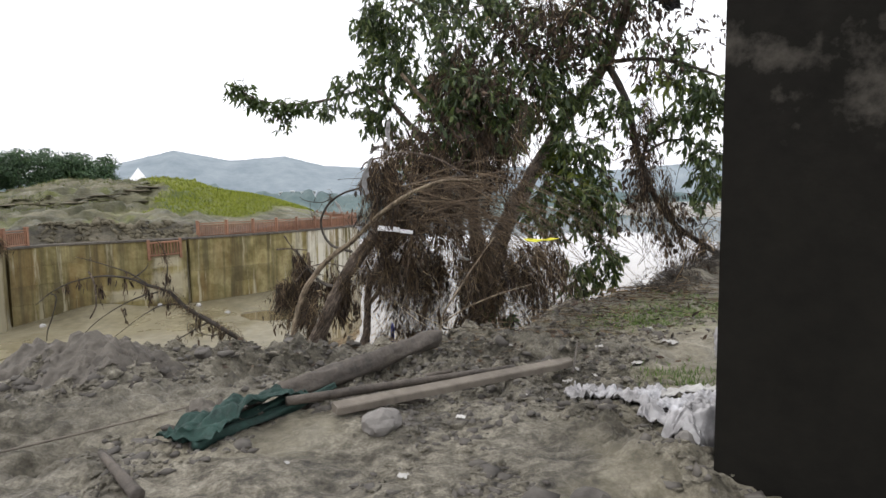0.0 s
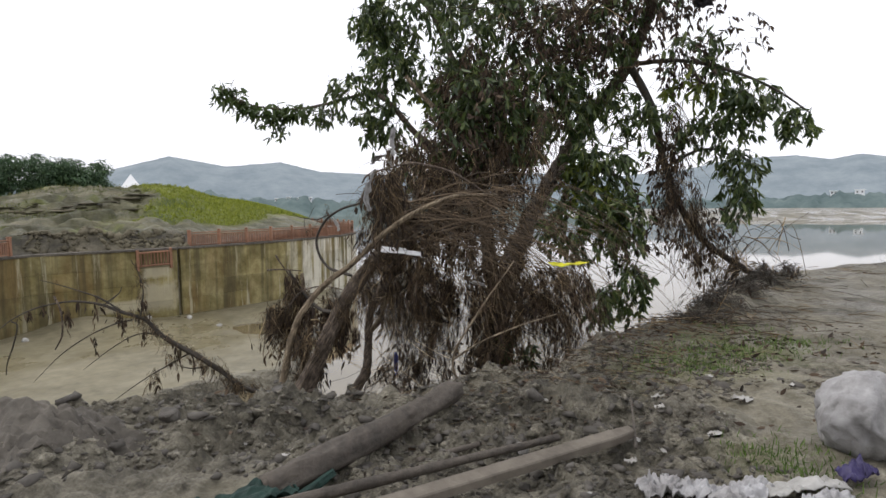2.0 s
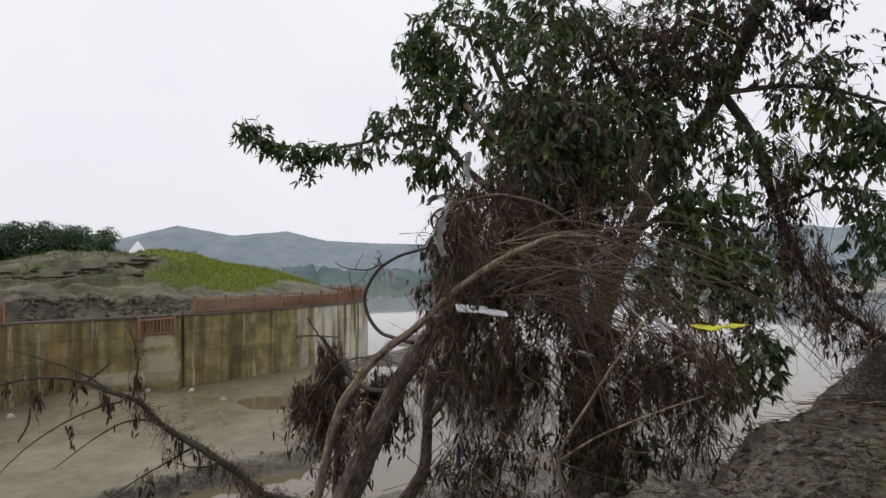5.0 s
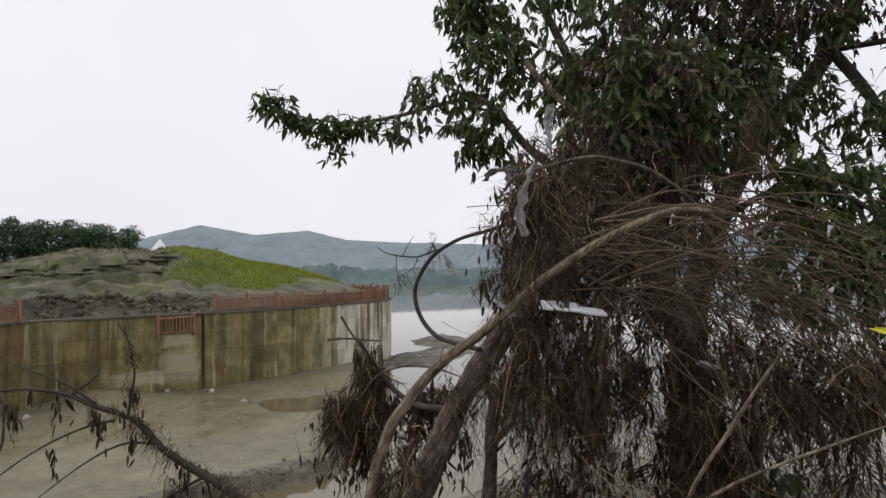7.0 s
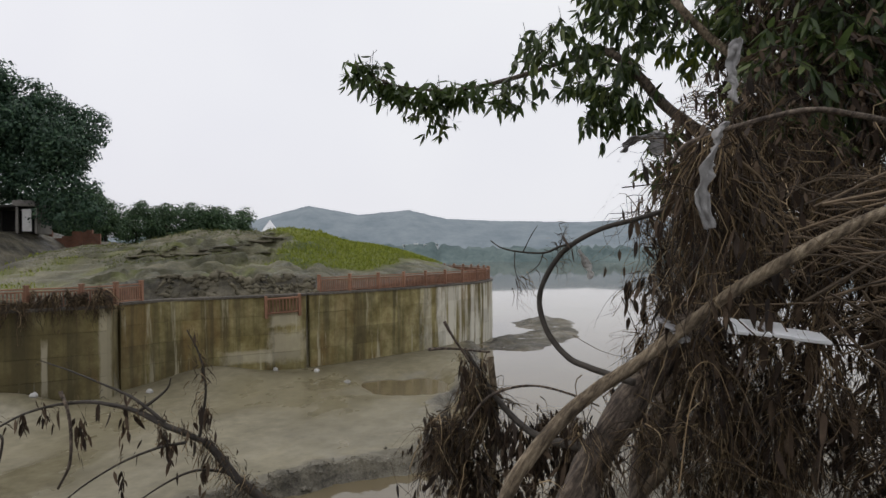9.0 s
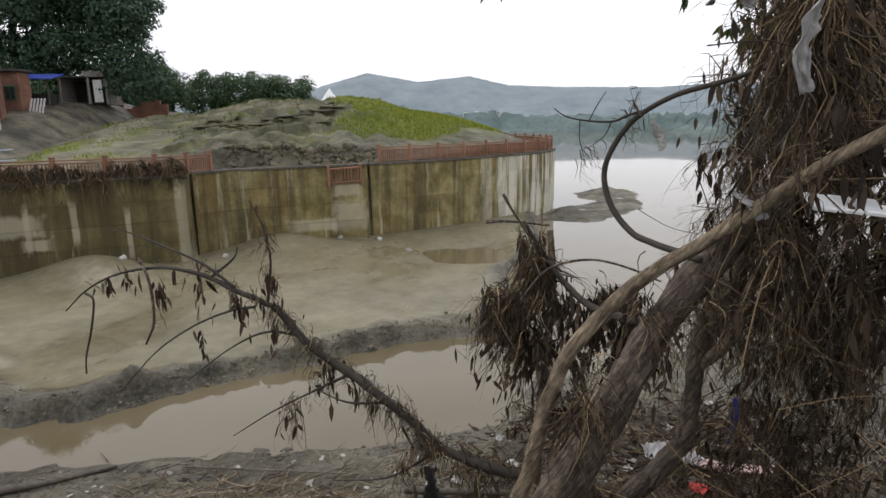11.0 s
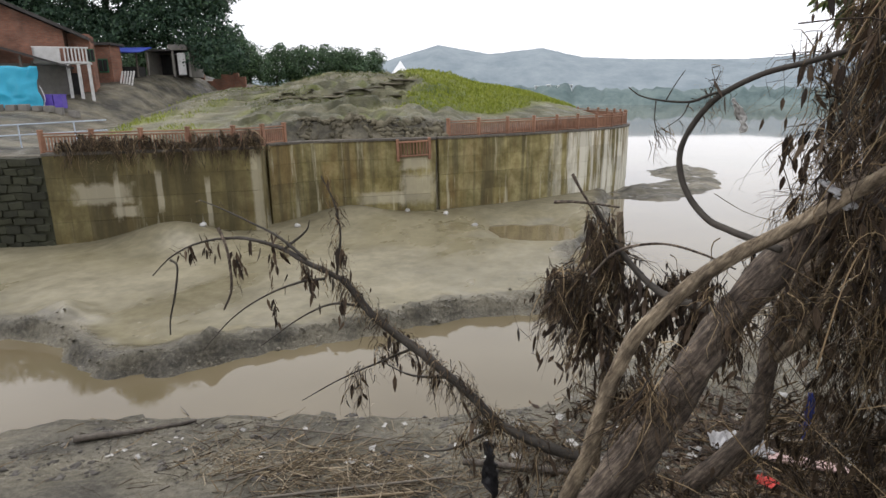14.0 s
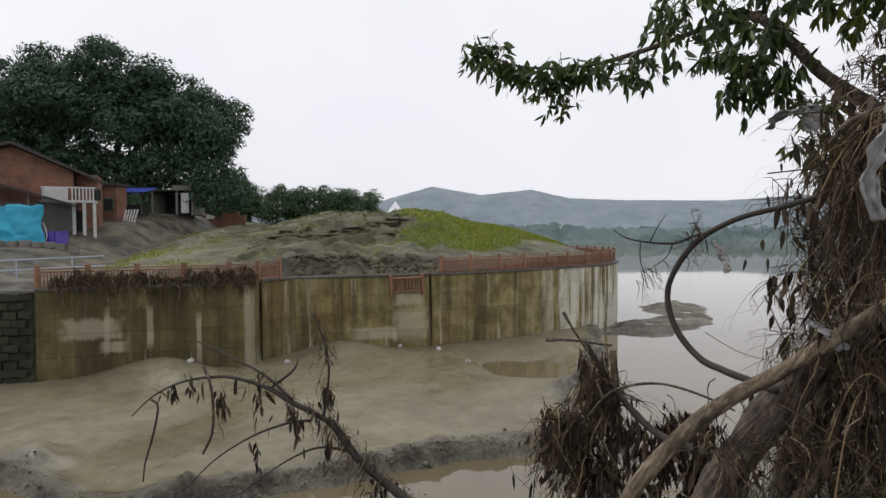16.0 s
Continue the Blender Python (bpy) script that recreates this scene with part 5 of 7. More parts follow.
def brick_build(nt, bsdf):
    tex = nt.nodes.new("ShaderNodeTexBrick")
    tex.inputs["Scale"].default_value = 1.0
    tex.inputs["Brick Width"].default_value, tex.inputs["Row Height"].default_value, tex.inputs["Mortar Size"].default_value = 0.24, 0.065, 0.008
    tex.inputs["Color1"].default_value, tex.inputs["Color2"].default_value, tex.inputs["Mortar"].default_value = (0.22, 0.09, 0.055, 1), (0.3, 0.135, 0.085, 1), (0.17, 0.14, 0.115, 1)
    tc = nt.nodes.new("ShaderNodeTexCoord")
    mp = nt.nodes.new("ShaderNodeMapping")
    mp.inputs["Rotation"].default_value = (radians(90), 0, 0)
    nt.links.new(tc.outputs["Object"], mp.inputs[0])
    nt.links.new(mp.outputs[0], tex.inputs["Vector"])
    n = ramp(nt, noise_tex(nt, 0.9, 6), (0.3, (0.55, 0.55, 0.55)), (0.7, (1.15, 1.12, 1.1)))
    nt.links.new(mix(nt, 1.0, tex.outputs[0], n, "MULTIPLY"), bsdf.inputs["Base Color"])
    bsdf.inputs["Roughness"].default_value = 0.9


BRICK = material("red_brick", brick_build)
ROOF = rough_stuff("dark_weathered_roof", (0.025, 0.023, 0.022), (0.075, 0.068, 0.062), 3, 0.85, 0.4)
WHITE = rough_stuff("dirty_white_paint", (0.42, 0.41, 0.39), (0.68, 0.67, 0.65), 2.5, 0.7, 0.15)
GREY = rough_stuff("grey_cement", (0.13, 0.12, 0.105), (0.25, 0.235, 0.21), 2.5, 0.85, 0.3)
DARK = rough_stuff("dark_doorway", (0.012, 0.012, 0.012), (0.03, 0.028, 0.026), 3, 0.9, 0.2)
TARP = rough_stuff("turquoise_tarpaulin", (0.0, 0.24, 0.38), (0.02, 0.36, 0.52), 1.5, 0.5, 0.2)
BLUE = rough_stuff("blue_canopy", (0.03, 0.05, 0.3), (0.06, 0.1, 0.45), 2, 0.5, 0.2)
PURPLE = rough_stuff("purple_plastic", (0.07, 0.04, 0.3), (0.13, 0.08, 0.42), 3, 0.4, 0.1)
GREEN_PAINT = rough_stuff("green_window_paint", (0.02, 0.1, 0.05), (0.05, 0.17, 0.09), 3, 0.5, 0.1)
WOOD = rough_stuff("weathered_grey_wood", (0.07, 0.058, 0.044), (0.23, 0.2, 0.16), 7, 0.8, 0.6, (1, 1, 1))
WOOD_DARK = rough_stuff("wet_dark_wood", (0.022, 0.018, 0.014), (0.15, 0.125, 0.1), 12, 0.75, 1.0, (1, 0.6, 1), dist=0.03)
SACK = rough_stuff("dirty_white_woven_plastic", (0.16, 0.15, 0.14), (0.68, 0.68, 0.7), 5, 0.55, 0.5)
FILM = rough_stuff("dark_purple_film", (0.02, 0.014, 0.06), (0.06, 0.045, 0.17), 9, 0.45, 0.4)
OLD_SACK = rough_stuff("mud_stained_sack", (0.1, 0.093, 0.085), (0.5, 0.49, 0.49), 7, 0.6, 0.8)
BRIGHT = rough_stuff("clean_white_fabric", (0.84, 0.85, 0.86), (0.9, 0.9, 0.9), 2, 0.6, 0.05)
NET = rough_stuff("dark_green_mesh_net", (0.003, 0.013, 0.01), (0.02, 0.068, 0.052), 16, 0.75, 1.0)
MUD_CLOTH = rough_stuff("mud_soaked_cloth", (0.035, 0.03, 0.024), (0.17, 0.15, 0.122), 7, 0.75, 1.0, dist=0.04)
ROCK = rough_stuff("grey_rock", (0.12, 0.11, 0.1), (0.27, 0.255, 0.23), 6, 0.8, 0.6)
CLOD = rough_stuff("mud_clod", (0.035, 0.03, 0.025), (0.14, 0.127, 0.108), 9, 0.8, 0.6)
PAPER = rough_stuff("muddy_white_scrap", (0.2, 0.185, 0.16), (0.62, 0.61, 0.58), 6, 0.6, 0.2, vary=0.3)
YELLOW = rough_stuff("yellow_plastic_film", (0.5, 0.48, 0.01), (0.72, 0.7, 0.03), 6, 0.4, 0.2)
GREY_CLOTH = rough_stuff("grey_wet_rag", (0.16, 0.155, 0.15), (0.5, 0.49, 0.48), 9, 0.75, 0.6)
BLACK_CLOTH = rough_stuff("black_wet_rag", (0.008, 0.008, 0.01), (0.03, 0.028, 0.03), 7, 0.7, 0.5)
RED = rough_stuff("red_plastic_wrapper", (0.4, 0.02, 0.015), (0.6, 0.05, 0.03), 8, 0.4, 0.1)
PINK = rough_stuff("faded_pink_board", (0.28, 0.17, 0.15), (0.5, 0.36, 0.33), 4, 0.7, 0.3)


def boxes(mat, parent, name, *specs, label=""):
    """One part made of chamfered blocks, in the parent's frame."""
    b = Bag()
    for s in specs:
        box(b, *s, chamfer=min(0.02, min(s[3:6]) * 0.2))
    return part(name, b, mat, parent, label)


def site(name, m, label, category, group=""):
    ob = new(name)
    ob.matrix_world = m
    return tagged(ob, label, category, group)


rt_s = random.Random(41)
# a village house with a white balcony, its front gable towards the water
house = site("house", local(-27.6, 45, 1.0, 24), "two-storey red brick house with dark roof and white balcony", "house")
gable = Bag()
gable.v = [(-10.5, 0, 0), (0, 0, 0), (0, 0, 5.2), (-3.7, 0, 6.95), (-10.5, 0, 4.9), (-10.5, 5, 0), (0, 5, 0), (0, 5, 5.2), (-3.7, 5, 6.95), (-10.5, 5, 4.9)]
gable.f = [(0, 1, 2, 3, 4), (9, 8, 7, 6, 5), (1, 6, 7, 2), (5, 0, 4, 9), (2, 7, 8, 3), (3, 8, 9, 4)]
part("wall", gable, BRICK, house)
for a, b in (((-3.7, 7.05), (1.5, 4.6)), ((-11.6, 4.65), (-3.7, 7.05))):
    slab = Bag()
    for y in (-0.7, 5.5):
        slab.v += [(a[0], y, a[1]), (b[0], y, b[1]), (b[0], y, b[1] + 0.24), (a[0], y, a[1] + 0.24)]
    slab.f = [(0, 1, 2, 3), (7, 6, 5, 4), (0, 4, 5, 1), (1, 5, 6, 2), (2, 6, 7, 3), (3, 7, 4, 0)]
    part("roof", slab, ROOF, house)
boxes(GREY, house, "ground_floor_wall", (-4.5, -0.09, 1.5, 9, 0.16, 2.9), (-1.0, -0.1, 3.0, 2.4, 0.18, 0.25))
boxes(DARK, house, "doorway", (0.25, -0.12, 1.2, 0.7, 0.2, 2.2))
balcony = boxes(WHITE, house, "balcony", (-0.1, -0.85, 2.95, 3.4, 1.5, 0.16), (-1.7, -0.85, 3.5, 0.12, 1.5, 0.95), label="white balcony with a balustrade")
boxes(WHITE, balcony, "handrail", (-0.1, -1.55, 3.95, 3.4, 0.12, 0.1))
boxes(WHITE, balcony, "parapet", (-0.95, -1.55, 3.47, 1.6, 0.1, 0.92))
for k in range(8, 15):
    boxes(WHITE, balcony, "baluster", (-1.65 + k * 0.222, -1.55, 3.47, 0.09, 0.09, 0.9))
for x in (0.2, 0.85, 1.5):
    boxes(WHITE, house, "column", (x, -1.45, 1.4, 0.2, 0.2, 2.95))
boxes(BRICK, house, "side_wall", (0.8, 2.5, 2.6, 1.4, 3, 5.0))
boxes(GREEN_PAINT, house, "window", (1.45, 0.98, 3.6, 0.5, 0.05, 0.9), label="green framed window")
for s in (-0.12, 0.12):
    boxes(DARK, house, "pane", (1.45 + s, 0.93, 3.6, 0.19, 0.05, 0.75))
lean = Bag()
for y in (-3.6, -0.2):
    lean.v += [(-7.0, y, 4.9), (0.4, y, 2.55), (0.4, y, 2.7), (-7.0, y, 5.05)]
lean.f = [(0, 1, 2, 3), (7, 6, 5, 4), (0, 4, 5, 1), (1, 5, 6, 2), (2, 6, 7, 3), (3, 7, 4, 0)]
part("lean_to_roof", lean, ROOF, house)
for x in (-6.5, -2.2):
    boxes(WOOD_DARK, house, "post", (x, -3.4, 1.6, 0.14, 0.14, 3.4))

annex = site("house", local(-29.6, 51.5, 1.8), "small weathered brick house with a green window", "house")
boxes(BRICK, annex, "wall", (0.4, 0.8, 1.9, 2.6, 1.6, 4.0))
boxes(ROOF, annex, "roof", (0.4, 0.8, 4.0, 3.1, 2.2, 0.18))
boxes(GREEN_PAINT, annex, "window", (1.0, -0.03, 2.3, 0.8, 0.06, 1.1))
for s in (-0.19, 0.19):
    boxes(DARK, annex, "pane", (1.0 + s, -0.08, 2.3, 0.3, 0.05, 0.9))
for k in range(5):
    b = Bag()
    box(b, 0, 0, 0.85, 0.13, 0.04, 1.75, pose(2.3 + k * 0.24, -0.5, 0.2, -14, 9, 0), 0.01)
    part("leaning_board", b, WHITE, annex, "pale boards leaning on the wall")


def cloth(w, d, nx, ny, folds, seed, sag=0.0, taper=0.0):
    """A crumpled sheet about the origin, in its own plane."""
    xs, ys = np.meshgrid(np.linspace(-w / 2, w / 2, nx), np.linspace(-d / 2, d / 2, ny))
    sc = 1.0 / max(w, d)
    z = folds * (0.8 * np.abs(fbm(xs, ys, 3 * sc, 2, seed)) + 1.1 * np.abs(fbm(xs, ys * 0.6 + xs * 0.4, 7 * sc, 3, seed + 5)) + 0.7 * np.abs(fbm(xs * 0.6 - ys * 0.5, ys, 13 * sc, 2, seed + 7)))
    z = z - sag * (1 - (2 * xs / w) ** 2)
    ys = ys * (1 - taper * (xs / w + 0.5))
    jx, jy = fbm(xs, ys, 3.0 / w, 3, seed + 9) * w * 0.18, fbm(xs, ys, 3.0 / w, 3, seed + 13) * d * 0.18
    v = np.stack([xs + jx, ys + jy, z], -1).reshape(-1, 3)
    q = (np.arange(ny - 1)[:, None] * nx + np.arange(nx - 1)[None]).ravel()
    return v, np.stack([q, q + 1, q + nx + 1, q + nx], -1)


def sheet(name, m, w, d, folds, seed, mat, label, category, n=40, sag=0.0, thick=0.006):
    v, f = cloth(w, d, n, max(8, int(n * d / w)), folds, seed, sag)
    me = mesh_np(name, v, f, True)
    me.materials.append(mat)
    ob = tagged(new(name, me), label, category)
    sol = ob.modifiers.new("thickness", "SOLIDIFY")
    sol.thickness = thick
    ob.matrix_world = m
    return ob


sheet("tarpaulin", local(-29.1, 39.6, 2.2) @ pose(0, 0, 0, 80, 0, 0), 6.0, 2.7, 0.22, 3, TARP, "turquoise tarpaulin hung before the house's lean-to", "tarpaulin", 40, 0, 0.01)
crate = site("plastic_crate", local(-26.0, 40, ground_z(*W(-26.0, 40))), "purple plastic crates stacked beside the house", "crate")
for k in range(2):
    boxes(PURPLE, crate, "bin", (k * 0.62, 0, 0.42, 0.56, 0.5, 0.84))
    boxes(PURPLE, crate, "rim", (k * 0.62, 0, 0.87, 0.6, 0.54, 0.05))
lean_pole = site("pole", local(-26.1, 39.5, ground_z(*W(-26.1, 39.5))), "pale pole leaning beside the purple crates", "pole")
part("shaft", tube(Bag(), [(-0.15, 0, 0), (0.0, 0.1, 0.7), (-0.35, 0.3, 1.5)], 0.03, 0.025, 6), WHITE, lean_pole)
canopy = site("canopy", local(-28.6, 55, ground_z(*W(-28.6, 55))), "blue sheet canopy over stored things by the lane", "canopy")
for k in range(7):
    bu, bv = -28.2 + 0.62 * k + rt_s.uniform(-0.1, 0.1), 38.2 + 0.25 * k
    block = site("stone_block", local(bu, bv, ground_z(*W(bu, bv)), rt_s.uniform(-20, 20)), "rough grey stone block beside the lane", "stone", "stone blocks by the lane")
    boxes(GREY, block, "block", (0, 0, 0.16, rt_s.uniform(0.42, 0.6), 0.4, rt_s.uniform(0.3, 0.5)))
slab = Bag()
box(slab, 0, 0, 2.3, 4.4, 2.4, 0.1, pose(0, 0, 0, 12, 0, 0), 0.02)
part("roof", slab, BLUE, canopy)
for x in (-1.5, 1.5):
    for y in (-0.9, 0.9):
        boxes(WOOD_DARK, canopy, "post", (x, y, 1.0, 0.1, 0.1, 2.1))
boxes(DARK, canopy, "stored_goods", (0, 0.3, 0.45, 2.6, 1.2, 0.9))
shed = site("shed", local(-27.4, 60, ground_z(*W(-27.4, 60)) - 0.1), "dark shed with a pale door at the lane's end", "shed")
boxes(GREY, shed, "wall", (-1.6, 1.5, 1.15, 0.2, 3, 2.4), (2.4, 1.5, 1.15, 0.2, 3, 2.4), (0.4, 2.9, 1.15, 4, 0.2, 2.4), (0.9, 0, 1.15, 0.2, 0.2, 2.4))
boxes(ROOF, shed, "roof", (-0.5, 1.4, 2.4, 2.6, 3.6, 0.14))
boxes(GREY, shed, "gable", (1.5, 1.4, 2.65, 1.8, 3.4, 0.5))
boxes(WHITE, shed, "door", (1.7, -0.05, 1.15, 0.75, 0.06, 2.0))
boxes(DARK, shed, "doorway", (0.0, 2.7, 1.1, 3.6, 0.1, 2.1))
ruin = site("ruined_wall", local(-24.4, 65, ground_z(*W(-24.4, 65)) - 0.2), "broken red brick wall at the lane's end", "wall")
for k, (x, h) in enumerate(((-2.6, 2.0), (-1.7, 1.8), (-0.8, 1.1), (0.1, 1.3), (1.0, 1.75), (1.9, 1.9), (2.6, 1.5))):
    boxes(BRICK, ruin, "wall_piece", (x, 0.02 * (k % 2), h / 2, 0.92, 0.3, h))

tent = Bag().add([(-4.5, -4.5, 0), (4.5, -4.5, 0), (4.5, 4.5, 0), (-4.5, 4.5, 0), (-2.6, -2.6, 1.9), (2.6, -2.6, 1.9), (2.6, 2.6, 1.9), (-2.6, 2.6, 1.9), (0, 0, 5.3)],
                 [(3, 2, 1, 0), (0, 1, 5, 4), (1, 2, 6, 5), (2, 3, 7, 6), (3, 0, 4, 7), (4, 5, 8), (5, 6, 8), (6, 7, 8), (7, 4, 8)])
tent_ob = thing("tent", tent, BRIGHT, "white pointed tent beyond the grassy mound", "tent")
tent_ob.matrix_world = local(-6.2, 78, ground_z(*W(-6.2, 78)) - 0.05) @ Matrix.Diagonal((0.52, 0.52, (5.65 - ground_z(*W(-6.2, 78))) / 5.3, 1))

for k, (az, r, w, h) in enumerate(((12.0, 368, 2.4, 1.5), (12.9, 368, 3.2, 1.2), (13.9, 369, 2.4, 1.8), (14.9, 368, 2.6, 1.1), (-34.9, 368, 4, 2), (-33.2, 369, 3, 1.5))):
    hx, hy = -math.sin(radians(az)) * r, math.cos(radians(az)) * r
    far_house = site("far_house", pose(hx, hy, 4.0, 0, 0, az), "small white house on the far shore", "house", "houses on the far shore")
    boxes(BRIGHT, far_house, "wall", (0, 0, h / 2 - 1, w, 6, h + 2))
    boxes(BRIGHT, far_house, "roof", (0, 0, h + 0.15, w + 0.6, 7, 0.3))
    for x in (-w / 4, w / 4):
        boxes(DARK, far_house, "window", (x, -3.02, h * 0.5, 0.6, 0.1, 0.8))


# ---- trees across the water ----
def far_tree(name, m, blobs, trunk, r, n, size, label, mat, limbs=()):
    h = site(name, m, label, "tree")
    part("trunk", tube(Bag(), trunk, r, r * 0.5, 10, 16, 0.2), BARK_DARK, h, smooth=True)
    for c in limbs:
        part("limb", tube(Bag(), [trunk[-1], tuple((np.array(trunk[-1]) + np.array(c)) / 2 + np.array([0, 0, 0.4])), c], r * 0.45, r * 0.12, 7, 10, 0.2), BARK_DARK, h, smooth=True)
    heap = Heap()
    for c, rad in blobs:
        # puffs on the skin of each lobe, leaves over the upper side of each puff
        k = max(8, int(n * (rad[0] * rad[2] + rad[0] * rad[1])))
        puff = in_blob(c, rad, k, 0.45)
        per = 34
        d = unit(rng.normal(size=(k * per, 3)) + np.array([0, 0, 0.35]))
        wide = np.repeat(rng.uniform(1.6, 3.2, k) * size, per)[:, None]
        base = np.repeat(puff, per, 0) + d * wide * rng.uniform(0.7, 1.0, (k * per, 1)) * np.array([1.15, 1.15, 0.75])
        L = rng.uniform(0.6, 1.2, (k * per, 1)) * size
        side = unit(np.cross(d, rng.normal(size=d.shape)))
        fwd = unit(np.cross(side, d) + d * 0.3 - np.array([0, 0, 0.3]))
        v = np.stack([base, base + fwd * L * 0.5 + side * L * 0.3, base + fwd * L - d * L * 0.15, base + fwd * L * 0.5 - side * L * 0.3], 1).reshape(-1, 3)
        heap.add(v, np.arange(k * per * 4).reshape(-1, 4))
    part("crown", heap.mesh("crown", mat), mat, h)
    return h


LEAF_FAR = island_stuff("dark_far_foliage", ((0.0, (0.018, 0.046, 0.028)), (0.6, (0.042, 0.09, 0.05)), (1.0, (0.085, 0.155, 0.075))), 0.6, 0.15)
LEAF_MID = island_stuff("green_far_foliage", ((0.0, (0.03, 0.065, 0.03)), (0.6, (0.06, 0.115, 0.05)), (1.0, (0.1, 0.17, 0.065))), 0.6, 0.15)
br = random.Random(23)
BIG = []
for k in range(58):
    a, e = br.uniform(-0.15, 3.3), br.uniform(0.35, 1.0)
    BIG.append(((-3 + 16.0 * e * math.cos(a), br.uniform(-5, 3), 10.2 + 8.2 * e * math.sin(a) + br.uniform(-0.6, 0.6)), (br.uniform(1.8, 3.0), br.uniform(1.6, 2.6), br.uniform(1.3, 2.1))))
BIG += [((x, -3, z), (2.6, 2, 1.6)) for x, z in ((2, 6.5), (6, 7.5), (-3, 7), (-8, 7.5), (10, 8), (-12, 8), (11.5, 6.0), (11.8, 4.4))]
BIG += [((x, -1.5, z), (2.8, 2.2, 2.0)) for x in (-16, -12, -8, -4, 0, 4, 8) for z in (7.0, 10.0, 13.0)]
far_tree("big_tree", local(-34, 63, 1.0), BIG, [(0, 0, -1), (0.3, 0, 3), (-0.2, 0, 7)], 0.9, 7, 0.34, "huge dark broad-crowned tree behind the houses", LEAF_FAR, ((6, -1, 12), (-6, 0, 13), (1, 0, 16), (9.5, -1, 9), (-11, 0, 11)))
rt = random.Random(11)
for k in range(22):
    u, v = -56 + k * 2.05, 98 + rt.uniform(-8, 10)
    s = rt.uniform(0.8, 1.12) * (0.78 if k > 14 else 1.0)
    far_tree("tree", local(u, v, 3.4), [((rt.uniform(-1, 1) * s, rt.uniform(-1, 1), (1.4 + j * 1.35) * s), ((2.6 - 0.25 * j) * s, 2.2 * s, 1.5 * s)) for j in range(4)], [(0, 0, -4), (0.1, 0, 1), (0, 0, 3)], 0.25, 7, 0.36, "round green tree in the row beyond the lane", LEAF_MID)

# ---- wall panels and what hangs on the wall ----
def panels(line, wall, gap=1.5):
    pts = resample(line, gap)
    mesh_of = {}
    for k, (a, b) in enumerate(zip(pts, pts[1:])):
        d = b - a
        turn = math.atan2(d.y, d.x)
        for row in range(4):
            key = round(d.length, 2)
            if key not in mesh_of:
                bag = Bag()
                box(bag, 0, 0, 0, d.length + 0.004, 0.935, 0.05, pose(0, 0, 0, 90, 0, 0))
                mesh_of[key] = bag.mesh("panel")
            mid = (a + b) / 2
            out = Vector((d.y, -d.x, 0)).normalized() * (0.013 + 0.004 * ((k * 7 + row * 3) % 3))
            ob = part("panel", mesh_of[key], CONCRETE, wall)
            ob.location, ob.rotation_euler = (mid.x + out.x, mid.y + out.y, WALL_TOP - 0.5 - row * 0.95), (0, 0, turn)


panels(WALL_A, walls[0], 1.42)
panels(WALL_B, walls[2], 1.42)
panels(WALL_LINE_C, walls[3], 1.42)
coping = Bag()
for line in (WALL_A, WALL_B, WALL_LINE_C):
    for a, b, length, d in along(line):
        m = (a + b) / 2
        box(coping, 0, 0, 0, length + 0.02, 0.62, 0.12, pose(m.x - d.y * 0.2, m.y + d.x * 0.2, WALL_TOP + 0.02, 0, 0, math.degrees(math.atan2(d.y, d.x))), 0.015)
thing("trim", coping, MUD_CLOTH, "mud-smeared concrete coping of the retaining wall", "coping", kind="structure")

# a length of railing torn off and hanging down the wall
bd = (Vector((*WALL_B[2], 0)) - Vector((*WALL_B[1], 0))).normalized()
spot = Vector((*WALL_B[1], 0)) + bd * 5.5
fallen = site("fallen_railing", pose(spot.x + bd.y * 0.14, spot.y - bd.x * 0.14, WALL_TOP - 0.95, 4, -2, math.degrees(math.atan2(bd.y, bd.x))), "torn-off red-brown railing hanging down the wall", "railing")
for x in (-0.85, 0.85):
    boxes(FENCE, fallen, "post", (x, 0, 0.45, 0.14, 0.14, 1.15))
for z in (0.12, 0.85):
    boxes(FENCE, fallen, "rail", (0, 0, z, 1.6, 0.09, 0.09))
for k in range(9):
    boxes(FENCE, fallen, "baluster", (-0.68 + k * 0.17, 0, 0.48, 0.055, 0.055, 0.68))

# straw caught along the railing
rail_pts = [np.array([p.x, p.y, 0]) for p in resample(inner_a, 0.22)]
bits, bl = Heap(), Heap()
for k, p in enumerate(rail_pts[3:]):
    n = rt.randint(70, 190)
    s, l = drape((p[0] + 0.12, p[1] - 0.16, WALL_TOP + rt.uniform(0.1, 0.6)), (0.2, 0.14, 0.3), n, 0.3, 1.2, 0.9, 0.012, 0.8, leaf=16, shell=0.0)
    [bits.add(v, f) for v, f in zip(s.v, s.f)]
    [bl.add(v, f) for v, f in zip(l.v, l.f)]
caught = holder("caught_straw", (-24, 25.2, WALL_TOP), "brown flood straw caught along the railing", "flood debris", kind="stuff")
part("straw", bits.mesh("straw", STRAW), STRAW, caught)
part("withered_leaves", bl.mesh("withered_leaves", LEAF_DEAD), LEAF_DEAD, caught)
settle(caught)

